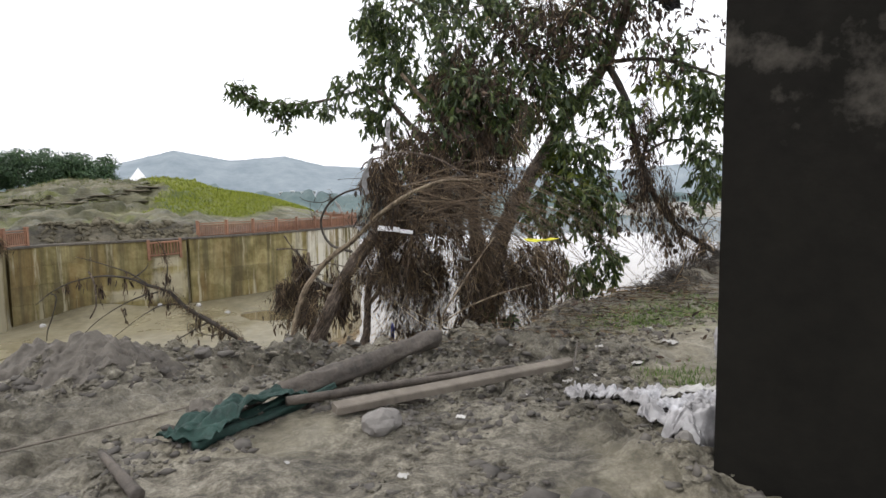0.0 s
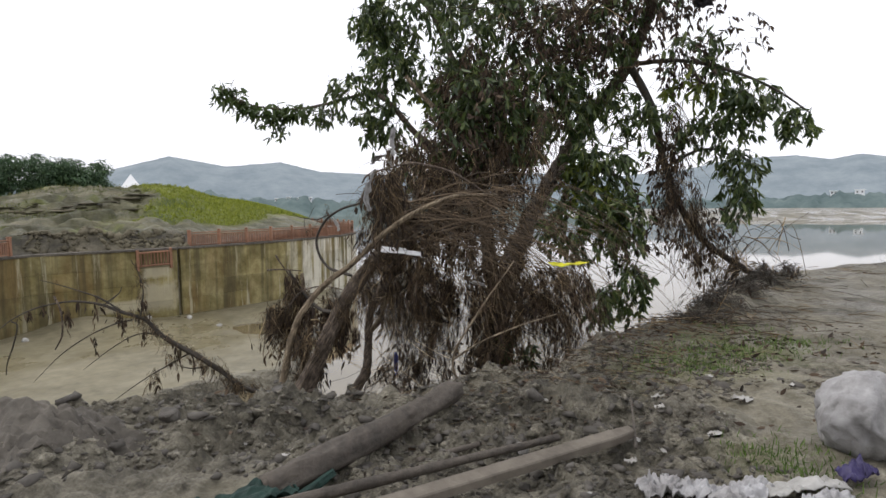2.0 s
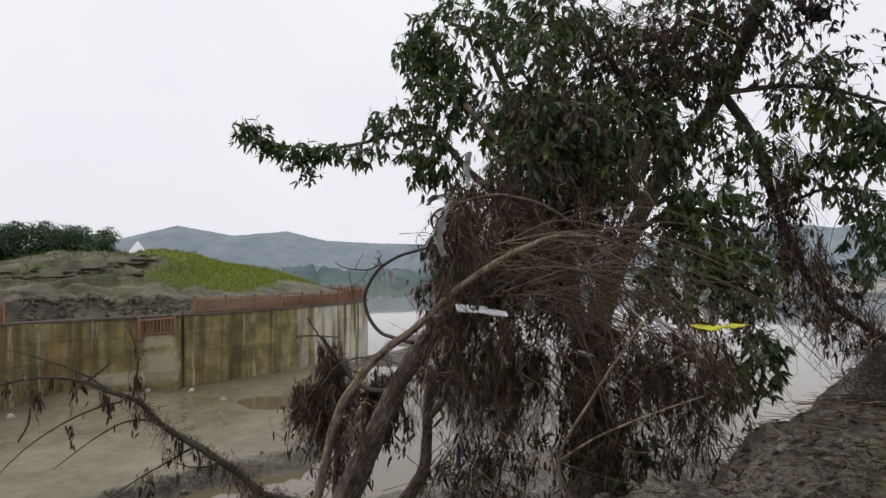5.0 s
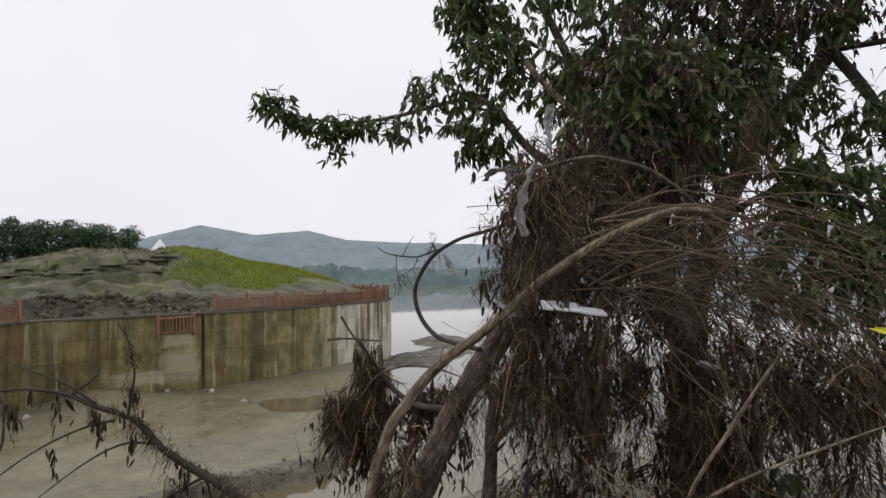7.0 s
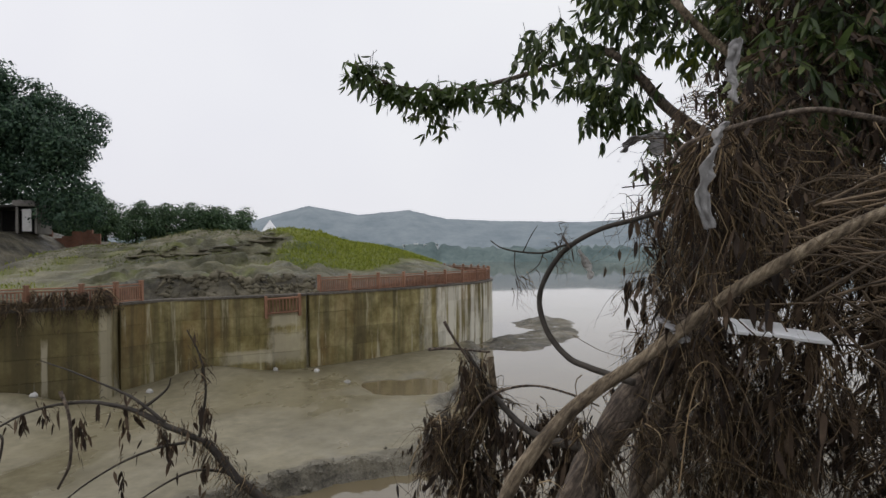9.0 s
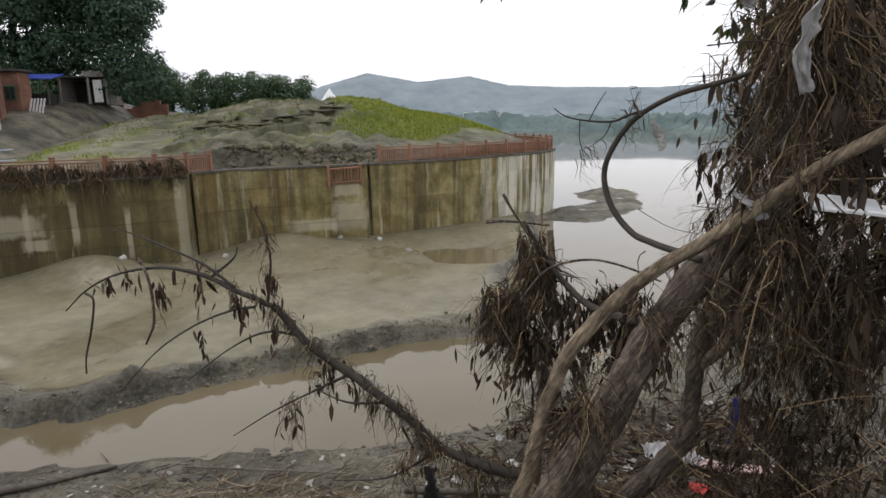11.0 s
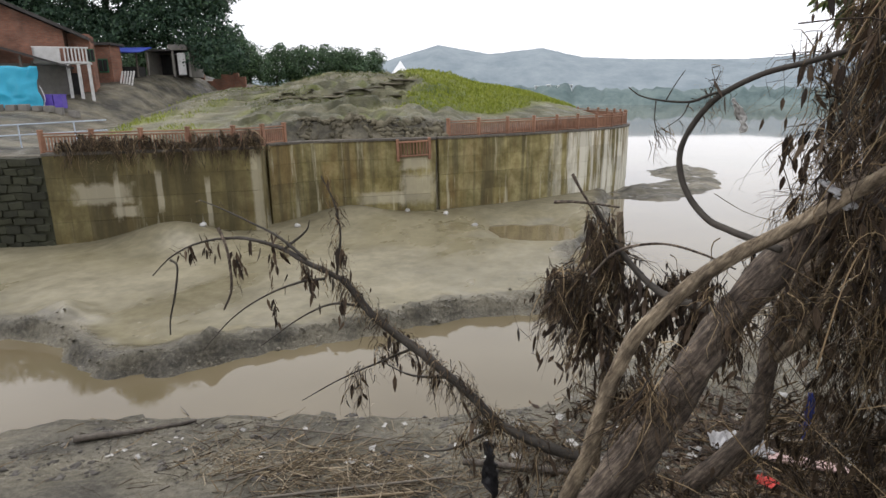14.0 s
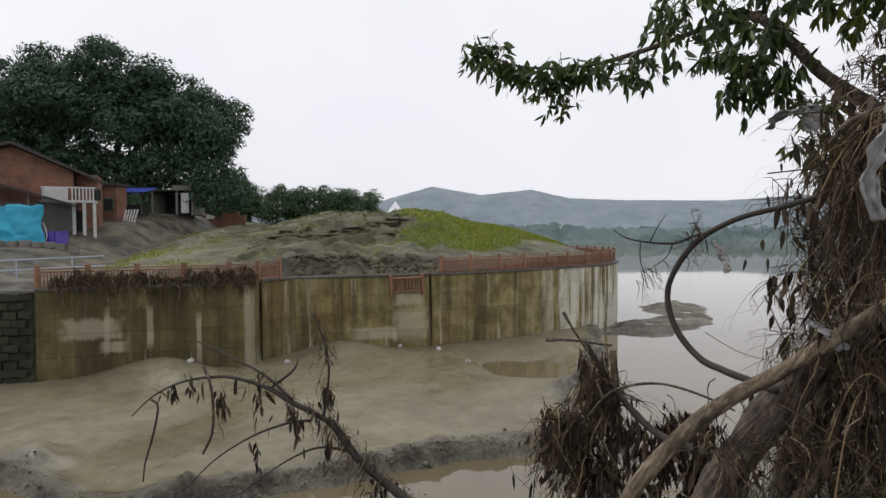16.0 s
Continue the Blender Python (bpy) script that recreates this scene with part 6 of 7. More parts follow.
# stone wall that joins the retaining wall
stone_wall = wall_body(STONE_WALL, "wall_stone", "dark mossy rubble stone wall at the water", STONE, -6.2, WALL_TOP - 0.1, 0.8)
sa, sb = Vector((*STONE_WALL[0], 0)), Vector((*STONE_WALL[1], 0))
sd_ = (sb - sa).normalized()
sturn = math.degrees(math.atan2(sd_.y, sd_.x))
stone_me = []
for k in range(6):
    b = Bag()
    box(b, 0, 0, 0, 0.56, 0.2, 0.31, None, 0.03)
    b.v = [Vector(p) + Vector((rt.uniform(-0.03, 0.03), rt.uniform(-0.03, 0.03), rt.uniform(-0.03, 0.03))) for p in b.v]
    stone_me.append(b.mesh("stone"))
for row in range(12):
    for k in range(15):
        p = sb - sd_ * (0.35 + k * 0.6 + 0.3 * (row % 2))
        ob = part("stone", stone_me[(row * 7 + k * 3) % 6], STONE, stone_wall)
        ob.matrix_basis = pose(p.x + sd_.y * 0.02, p.y - sd_.x * 0.02, WALL_TOP - 0.3 - row * 0.35 + rt.uniform(-0.05, 0.05), rt.uniform(-4, 4), rt.uniform(-7, 7), sturn + rt.uniform(-6, 6)) @ Matrix.Diagonal((rt.uniform(0.8, 1.25), 1, rt.uniform(0.85, 1.2), 1))

# steel rails beside the lane
lane_rail = holder("lane_railing", (*W(-22, 27.2), WALL_TOP), "pale blue steel pipe railing beside the lane", "railing")
PIPE = rough_stuff("pale_blue_pipe", (0.3, 0.36, 0.44), (0.5, 0.55, 0.62), 6, 0.4, 0.1)
for z in (0.45, 0.95):
    p, q = W(-27, 28.3), W(-17.5, 31)
    part("pipe", tube(Bag(), [(p[0], p[1], WALL_TOP + z - 0.1), (q[0], q[1], WALL_TOP + z + 0.25)], 0.035, 0.035, 6, 4), PIPE, lane_rail)
for s in (0.1, 0.35, 0.6, 0.85):
    x, y = p[0] + (q[0] - p[0]) * s, p[1] + (q[1] - p[1]) * s
    part("post", tube(Bag(), [(x, y, WALL_TOP - 0.4), (x, y, WALL_TOP + 0.9 + 0.3 * s)], 0.03, 0.03, 6, 4), PIPE, lane_rail)
settle(lane_rail)


# ---- things on the bank underfoot ----
def rock_mesh(seed, squash=0.6):
    bm = bmesh.new()
    bmesh.ops.create_icosphere(bm, subdivisions=3, radius=1)
    for v in bm.verts:
        q = v.co.copy()
        v.co = q * (1 + 0.28 * noise.noise(q * 1.3 + Vector((seed, 0, 0))) + 0.1 * noise.noise(q * 4 + Vector((0, seed, 0))))
        v.co.z *= squash
    me = bpy.data.meshes.new("rock")
    bm.to_mesh(me)
    bm.free()
    return me


def put_rock(x, y, r, seed, mat, label, squash=0.6, sink=0.35, name="stone"):
    ob = thing(name, rock_mesh(seed, squash), mat, label, "stone")
    ob.matrix_world = pose(x, y, ground_z(x, y) + r * squash * (1 - sink * 1.2), 0, 0, seed * 40) @ Matrix.Diagonal((r, r * 0.8, r, 1))
    return ob


put_rock(-0.42, 3.86, 0.14, 1.0, ROCK, "rounded grey stone half sunk in mud beside the planks")
put_rock(0.35, 5.3, 0.08, 2.0, ROCK, "small grey stone lying on the mud")
put_rock(-2.35, 5.75, 0.1, 3.0, CLOD, "dark lump of mud on the brink", 0.55, name="mud_lump")
put_rock(0.7, 2.75, 0.1, 4.0, CLOD, "dark lump of mud on the berm", 0.7, name="mud_lump")
put_rock(1.45, 3.45, 0.1, 5.0, ROCK, "grey stone beside the torn sacks", 0.7)


def lying(name, a, b, r0, r1, mat, label, category, lift=0.0, sides=10, knots=0.15, bend=0.0, sag=0.0):
    """A pole or log lying on the ground from a to b."""
    pts = []
    za, zb = ground_z(*a) + r0 * 0.7 + lift, ground_z(*b) + r1 * 0.7 + lift
    for k in range(5):
        s = k / 4
        pts.append((a[0] + (b[0] - a[0]) * s + bend * math.sin(s * 3.1), a[1] + (b[1] - a[1]) * s, za + (zb - za) * s + sag * math.sin(s * 3.1)))
    return thing(name, tube(Bag(), pts, r0, r1, sides, 26, knots), mat, label, category, smooth=True)


lying("log", (-1.2, 4.35), (-0.1, 6.2), 0.08, 0.095, WOOD_DARK, "thick grey-brown log lying in the mud, one end in a net", "log", 0.07, 22, 0.34, 0.05)
lying("pole", (-1.12, 4.15), (0.62, 5.3), 0.035, 0.025, WOOD_DARK, "thin dark round pole lying beside the plank", "pole", 0.08)
lying("stick", (-0.38, 5.0), (0.05, 5.2), 0.025, 0.02, WOOD_DARK, "short dark stick lying in the mud", "stick", 0.02)
lying("bamboo_cane", (-3.0, 3.15), (-1.79, 4.36), 0.009, 0.007, WOOD, "long thin pale cane lying on the mud", "cane", 0.04, 6, 0.02, 0.04)
lying("stick", (-1.95, 3.3), (-1.5, 2.82), 0.02, 0.035, WOOD_DARK, "splintered stick sticking out of the mud", "stick", 0.05)
lying("stick", (1.1, 5.05), (1.32, 5.85), 0.012, 0.005, WOOD_DARK, "thin forked twig on the mud beside the plank", "stick", 0.05, 6)
lying("stick", (-0.6, 4.3), (-0.15, 4.45), 0.022, 0.02, WOOD_DARK, "short stick under the plank", "stick", 0.0)

plank_bag = Bag()
a, b = Vector((-0.76, 4.03, ground_z(-0.76, 4.03) + 0.08)), Vector((1.12, 5.22, ground_z(1.12, 5.22) + 0.08))
pd = b - a
NSEG = 24
for k in range(NSEG + 1):
    s = k / NSEG
    c = a + pd * s
    w = Vector((-pd.y, pd.x, 0)).normalized()
    half = 0.05 * (1 + 0.12 * noise.noise(Vector((s * 6, 0, 0)))) * (1 if s < 0.93 else 1 - (s - 0.93) * 6)
    th = 0.045
    tilt = 0.012
    for off, z in ((-half, -th), (half, -th), (half, tilt + 0.004 * noise.noise(Vector((s * 30, 1, 0)))), (half * 0.8, th * 0.3 + tilt), (-half * 0.85, th * 0.2), (-half, 0.0)):
        q = c + w * off
        plank_bag.v.append((q.x, q.y, q.z + z))
for k in range(NSEG):
    for i in range(6):
        j = (i + 1) % 6
        plank_bag.f.append((k * 6 + i, k * 6 + j, k * 6 + 6 + j, k * 6 + 6 + i))
plank_bag.f += [(5, 4, 3, 2, 1, 0), tuple(NSEG * 6 + i for i in range(6))]
thing("plank", plank_bag, WOOD, "long weathered grey plank lying on the mud", "plank")


def laid(name, cx, cy, w, d, turn, folds, seed, mat, label, category, n=46, lift=0.03, hump=0.0, thick=0.006, taper=0.0):
    """A crumpled cloth that follows the ground under it."""
    v, f = cloth(w, d, n, max(10, int(n * d / w)), folds, seed, 0.0, taper)
    t = radians(turn)
    x = cx + v[:, 0] * math.cos(t) - v[:, 1] * math.sin(t)
    y = cy + v[:, 0] * math.sin(t) + v[:, 1] * math.cos(t)
    z, _, _, _ = land_shape(x, y)
    r = np.clip(1 - (2 * v[:, 0] / w) ** 2, 0, 1) * np.clip(1 - (2 * v[:, 1] / d) ** 2, 0, 1)
    me = mesh_np(name, np.stack([x, y, z + lift + np.abs(v[:, 2]) + hump * r ** 0.6], -1), f, True)
    me.materials.append(mat)
    ob = tagged(new(name, me), label, category)
    ob.modifiers.new("thickness", "SOLIDIFY").thickness = thick
    return ob


net_pts = [(-1.66, 3.66), (-1.5, 3.86), (-1.3, 4.12), (-1.1, 4.4), (-0.92, 4.7)]
net = holder("green_net", (-1.3, 4.12, ground_z(-1.3, 4.12)), "dark green mesh net bunched round the log's end", "net")
rn = random.Random(12)
for k in range(7):
    fan = rn.uniform(-1, 1)
    pts = []
    for i, (x, y) in enumerate(net_pts):
        w = fan * (0.17, 0.13, 0.09, 0.07, 0.05)[i] + rn.gauss(0, 0.012)
        px, py = x + w * 0.8, y - w * 0.6
        pts.append((px, py, ground_z(px, py) + (0.025, 0.04, 0.05, 0.07, 0.1)[i] + rn.uniform(0, 0.05) * (1 - abs(fan))))
    part("fold", tube(Bag(), pts[rn.choice((0, 0, 1)):], rn.uniform(0.022, 0.045), rn.uniform(0.014, 0.03), 12, 40, 0.6), NET, net, smooth=True)
settle(net)
laid("green_net", -1.36, 4.06, 1.0, 0.44, 57, 0.11, 27, NET, "dark green mesh net draped over the log's end", "net", 90, 0.03, 0.1, 0.004, 0.55)
laid("green_net", -1.5, 4.12, 0.5, 0.35, 30, 0.08, 24, MUD_CLOTH, "muddy grey flap of the net", "net", 36, 0.02, 0.03)
laid("buried_cloth", -2.85, 5.0, 0.75, 1.1, -18, 0.05, 31, MUD_CLOTH, "mud-soaked sheet half buried in the heap", "cloth", 60, -0.045, 0.1)
laid("buried_cloth", -3.6, 5.15, 0.9, 0.7, 10, 0.07, 35, MUD_CLOTH, "mud-soaked folded sheet on the heap", "cloth", 60, -0.05, 0.1)
for k, (x, y, w, d, turn) in enumerate(((1.05, 4.45, 0.26, 0.16, 10), (1.24, 4.33, 0.3, 0.2, -40), (1.5, 4.36, 0.3, 0.18, 35), (1.36, 4.1, 0.36, 0.2, -60), (1.6, 4.05, 0.34, 0.22, -20), (1.66, 3.8, 0.36, 0.2, -75), (1.44, 3.82, 0.34, 0.18, -50), (1.84, 4.14, 0.3, 0.2, 25))):
    laid("torn_sack", x, y, w, d, turn, 0.07, 140 + k * 3, SACK if k % 3 else OLD_SACK, "torn white woven sack crumpled on the mud", "sack", 48, 0.005, 0.035)["group"] = "torn sacks by the pillar"
laid("torn_sack", 1.6, 3.6, 0.3, 0.5, -60, 0.1, 47, OLD_SACK, "grey torn sack slumped against the pillar", "sack", 60, 0.0, 0.2)
laid("plastic_film", 2.22, 4.5, 0.2, 0.12, 20, 0.07, 51, FILM, "crumpled purple plastic film on the ground", "plastic film", 24, 0.02, 0.05)
laid("paper_scrap", 1.8, 4.35, 0.5, 0.14, 10, 0.05, 53, PAPER, "strip of muddy white sheeting on the ground", "scrap", 30)

bag_bm = bmesh.new()
bmesh.ops.create_icosphere(bag_bm, subdivisions=5, radius=1)
for v in bag_bm.verts:
    q = v.co.copy()
    ang = math.atan2(q.y, q.x)
    v.co.x *= 0.33 * (1 + 0.25 * noise.noise(q * 1.7))
    v.co.y *= 0.3 * (1 + 0.25 * noise.noise(q * 1.9 + Vector((4, 0, 0))))
    v.co.z = 0.30 * (max(q.z, -0.72) + 0.72) + (0.03 * abs(noise.noise(q * 2.4)) - 0.05 * abs(noise.noise(Vector((q.x * 5, q.y * 5, q.z * 2))))) * (1 if q.z > -0.5 else 0)
    crease = 0.13 * abs(noise.noise(Vector((ang * 2.2, q.z * 1.2, 3)))) ** 0.7
    v.co.x *= 1 - crease * 2
    v.co.y *= 1 - crease * 2
bag_me = bpy.data.meshes.new("full_sack")
bag_bm.to_mesh(bag_me)
bag_bm.free()
bag_me.shade_smooth()
full = thing("full_sack", bag_me, OLD_SACK, "bulging dirty white sack standing on the ground", "sack")
full.matrix_world = pose(2.62, 4.97, ground_z(2.62, 4.97) - 0.01, 0, -6, 20)

# caught in the tree
def rag(name, pts, width, mat, label, category, seed):
    """A twisted strip of cloth along pts."""
    path = [p + 0.025 * Vector((noise.noise(p * 9), noise.noise(p * 9 + Vector((5, 0, 0))), 0)) for p in smooth_path(pts, 26)]
    bag = Bag()
    for k, p in enumerate(path):
        s = k / 25
        w = width * (0.7 + 0.7 * noise.noise(Vector((s * 5, seed, 0))) + 0.5 * math.sin(s * 3.1))
        face = 0.9 * math.sin(s * 3.0 + seed) + 0.3
        across, out = Vector((math.cos(face), math.sin(face), 0.15)), Vector((-math.sin(face), math.cos(face), 0))
        for i in range(9):
            t = i / 4 - 1
            crease = abs(noise.noise(Vector((t * 2.2 + seed, s * 7, 0)))) + 0.6 * abs(noise.noise(Vector((t * 5, s * 13, seed))))
            bag.v.append(p + across * (t * w) + out * (1.6 * w * crease) + Vector((0, 0, 0.5 * w * noise.noise(Vector((t * 3, s * 4, seed + 9))))))
    for k in range(25):
        for i in range(8):
            bag.f.append((k * 9 + i, k * 9 + i + 1, k * 9 + 10 + i, k * 9 + 9 + i))
    ob = thing(name, bag, mat, label, category, smooth=True)
    ob.modifiers.new("thickness", "SOLIDIFY").thickness = 0.005
    return ob


rag("rag", [(-1.02, 9.0, 2.14), (-1.06, 9.0, 2.04), (-1.11, 9.0, 1.9), (-1.15, 9.0, 1.75), (-1.12, 9.0, 1.6)], 0.036, GREY_CLOTH, "long grey rag hanging from a stem", "rag", 1)
rag("rag", [(-0.85, 9.6, 2.75), (-0.84, 9.6, 2.57), (-0.82, 9.6, 2.36)], 0.035, GREY_CLOTH, "short grey rag caught in the tree", "rag", 5)
rag("plastic_bag", [(-1.29, 11.3, 2.36), (-1.19, 11.3, 2.48), (-1.07, 11.3, 2.5), (-1.02, 11.3, 2.32)], 0.07, GREY_CLOTH, "grey plastic bag caught on a limb", "bag", 2)
rag("plastic_bag", [(4.05, 11.6, 5.2), (4.25, 11.6, 5.15), (4.4, 11.6, 5.0)], 0.12, BLACK_CLOTH, "black plastic bag caught high in the tree", "bag", 3)
rag("rag", [(-3.3, 9.95, -1.2), (-3.28, 9.95, -1.45), (-3.2, 9.95, -1.7)], 0.06, BLACK_CLOTH, "black wet rag hanging from the branch", "rag", 4)
rag("plastic_strip", [(1.2, 8.7, 0.93), (1.34, 8.66, 0.9), (1.5, 8.65, 0.91), (1.66, 8.62, 0.93)], 0.06, YELLOW, "bright yellow plastic strip caught in the canes", "plastic strip", 6)
rag("rag", [(-1.33, 9.27, 1.12), (-1.26, 9.25, 1.06), (-1.2, 9.25, 0.98)], 0.03, SACK, "white cloth knotted round the leaning stem", "rag", 7)
rag("plastic_scrap", [(-1.75, 9.9, 1.5), (-1.7, 9.9, 1.4), (-1.68, 9.9, 1.3)], 0.022, PAPER, "pale plastic scrap on the bent vine", "scrap", 8)
rag("rag", [(-0.95, 10.9, -0.75), (-0.94, 10.9, -0.95), (-0.96, 10.9, -1.15)], 0.03, BLUE, "torn blue plastic rag between the stems", "rag", 11)
board = site("foam_board", pose(-0.76, 9.3, 1.05, 14, 7, 4), "white foam boards caught in the vines", "board")
for k in range(3):
    boxes(BRIGHT, board, "strip", (-0.19 + k * 0.115, 0, 0.004 * k, 0.105, 0.2, 0.022))
boxes(BRIGHT, board, "strip", (0.2, 0.02, -0.015, 0.2, 0.14, 0.022))
rag("plastic_scrap", [(0.25, 9.3, 0.62), (0.33, 9.3, 0.58), (0.4, 9.3, 0.56)], 0.04, PAPER, "pale scrap caught in the canes", "scrap", 9)

# ---- litter ----
scrap_me = []
for k in range(5):
    v, f = cloth(1, 0.6, 9, 7, 0.35, 60 + k)
    me = mesh_np("paper_scrap", v, f, True)
    me.materials.append(PAPER)
    scrap_me.append(me)


def scrap(x, y, size, label, k, group):
    size *= 0.5
    ob = tagged(new("paper_scrap", scrap_me[k % 5]), label, "litter", group)
    ob.matrix_world = pose(x, y, ground_z(x, y) + size * 0.07, rt.uniform(-12, 12), rt.uniform(-12, 12), rt.uniform(0, 360)) @ Matrix.Diagonal((size, size, size, 1))


for k, (x, y, s) in enumerate(((-0.23, 3.15, 0.12), (0.11, 4.0, 0.14), (-1.1, 4.55, 0.1), (-1.35, 5.35, 0.16), (1.62, 6.03, 0.22), (1.5, 5.7, 0.14), (0.95, 6.27, 0.14), (0.7, 6.2, 0.1), (2.25, 5.9, 0.3), (1.2, 5.3, 0.18), (1.05, 4.95, 0.2), (1.3, 5.1, 0.12),
                              (-0.6, 6.1, 0.1), (0.3, 6.5, 0.09), (2.3, 6.6, 0.16), (1.9, 5.5, 0.18), (2.9, 6.3, 0.12), (0.5, 5.6, 0.1), (-1.7, 5.6, 0.1), (0.0, 5.6, 0.08), (1.7, 5.2, 0.2), (-0.9, 3.3, 0.08), (0.6, 4.3, 0.07), (-1.9, 4.9, 0.07))):
    scrap(x, y, s, "muddy white scrap lying on the bank", k, "scraps on the bank")
for k in range(110):
    x, y = rt.uniform(-12, 1.5), 0
    y = 12.2 + (x + 10) * 0.33 + rt.uniform(0, 3.2)
    if y < np.interp(x, SHORE_X, SHORE_Y) - 0.5:
        scrap(x, y, rt.choice((0.1, 0.14, 0.18, 0.25, 0.4)), "white scrap washed up on the low shore", k, "scraps on the low shore")
for k, (x, y) in enumerate(((-16.2, 34.0), (-14.2, 34.5), (-19.6, 29.0), (-12, 33), (-21.5, 25.0))):
    put_rock(x, y, 0.16, 7.0 + k, PAPER, "pale lump lying on the mud flat", 0.7, name="foam_lump")


def straws(name, label, c, r, n, lo, hi, thick, mat, lift=0.03, flat=0.08):
    """Straw lying loose on the ground."""
    x, y = c[0] + rng.normal(size=n) * r[0], c[1] + rng.normal(size=n) * r[1]
    z, _, _, _ = land_shape(x, y)
    way = rng.normal(size=(n, 3)) * np.array([1, 1, flat])
    L = rng.uniform(lo, hi, n)
    v, f, p = strand_arrays(np.stack([x, y, z + lift + np.abs(rng.normal(size=n)) * lift], -1), way, L, rng.uniform(0.5, 1.3, n) * thick, 0.02, 3, 0.05)
    h = Heap()
    h.add(v, f)
    return h


def loose(name, label, mat, *specs):
    h = Heap()
    for s in specs:
        q = straws(name, label, *s, mat)
        h.add(q.v[0], q.f[0])
    me = h.mesh(name, mat)
    return tagged(new(name, me), label, "flood debris", kind="stuff")


loose("reed_litter", "pale broken reeds strewn over the low shore", STRAW_PALE,
      ((-7.3, 13.2), (1.1, 0.55), 260, 0.2, 1.1, 0.013), ((-6.0, 13.1), (1.2, 0.7), 420, 0.15, 0.7, 0.011), ((-8.6, 13.0), (0.7, 0.4), 90, 0.2, 0.8, 0.01), ((-4.0, 14.5), (1.8, 1.1), 260, 0.15, 0.6, 0.009))
loose("twig_litter", "dark twigs and roots strewn over the low shore", STRAW,
      ((-6.5, 13.0), (2.8, 1.0), 700, 0.1, 0.6, 0.009), ((0.0, 15.9), (1.6, 1.0), 500, 0.2, 1.1, 0.014), ((-2.2, 14.2), (1.4, 1.4), 400, 0.2, 0.8, 0.01))
loose("twig_litter", "dark twigs and roots along the brink of the bank", STRAW,
      ((1.5, 7.2), (0.6, 0.4), 300, 0.06, 0.35, 0.004), ((3.2, 9.0), (0.8, 0.5), 350, 0.08, 0.5, 0.006), ((5.0, 11.1), (0.8, 0.5), 140, 0.08, 0.4, 0.006), ((0.6, 6.4), (0.7, 0.35), 200, 0.05, 0.25, 0.003), ((7.5, 13.2), (1.2, 0.5), 80, 0.1, 0.4, 0.006))
lying("branch_piece", (-12.3, 12.3), (-10.9, 13.9), 0.07, 0.035, WOOD_DARK, "crooked dark branch lying on the low shore", "branch", 0.03, 8, 0.3, 0.1)
lying("bamboo_cane", (-9.6, 14.2), (-6.2, 14.7), 0.02, 0.014, WOOD, "long pale bamboo cane lying on the low shore", "cane", 0.03, 6, 0.05)
lying("bamboo_cane", (-7.6, 11.9), (-5.0, 13.6), 0.025, 0.02, WOOD, "thick pale bamboo cane lying on the low shore", "cane", 0.05, 6, 0.05)
lying("bamboo_cane", (-7.1, 11.9), (-5.4, 13.0), 0.03, 0.02, STRAW_PALE, "split pale bamboo cane lying on the low shore", "cane", 0.05, 6, 0.05)
lying("bamboo_cane", (-8.4, 12.1), (-8.0, 13.3), 0.02, 0.015, WOOD, "pale stick lying on the low shore", "cane", 0.04, 6, 0.05)
lying("branch_piece", (-5.1, 14.0), (-3.2, 14.2), 0.06, 0.05, WOOD_DARK, "dark straight pole lying on the low shore", "pole", 0.12, 8, 0.1)
lying("branch_piece", (-4.2, 13.1), (-2.7, 13.2), 0.07, 0.05, WOOD, "brown stripped branch lying at the slope's foot", "branch", 0.1, 8, 0.2)
laid("plastic_bag", -0.9, 16.0, 0.8, 0.6, 20, 0.25, 71, SACK, "white plastic bag washed up under the tree", "bag", 36, 0.02, 0.12)
laid("plastic_wrapper", -0.55, 15.2, 0.3, 0.18, -10, 0.1, 73, RED, "red plastic wrapper on the low shore", "wrapper", 24, 0.02, 0.03)
pb = Bag()
box(pb, 0, 0, 0, 1.2, 0.22, 0.05, pose(0.05, 15.9, ground_z(0.05, 15.9) + 0.12, 4, 6, 12), 0.008)
thing("board", pb, PINK, "faded pink board among the debris", "board")
pb = Bag()
box(pb, 0, 0, 0, 1.5, 0.14, 0.05, pose(-0.1, 16.5, ground_z(-0.1, 16.5) + 0.12, -4, -3, 2), 0.008)
thing("board", pb, WOOD, "grey board among the debris", "board")
bucket = site("bucket", pose(0.75, 16.5, ground_z(0.75, 16.5) + 0.02, 6, 4, 0), "small white plastic bucket with a lid among the debris", "bucket")
part("body", tube(Bag(), [(0, 0, 0), (0, 0, 0.12), (0, 0, 0.24)], 0.11, 0.13, 20, 5), WHITE, bucket, smooth=False)
part("lid", tube(Bag(), [(0, 0, 0.24), (0, 0, 0.255), (0, 0, 0.27)], 0.14, 0.14, 20, 4), GREY, bucket)

# ---- grass ----
GRASS_M = island_stuff("grass_blade", ((0.0, (0.13, 0.17, 0.018)), (1.0, (0.33, 0.36, 0.05))), 0.6, 0.45)


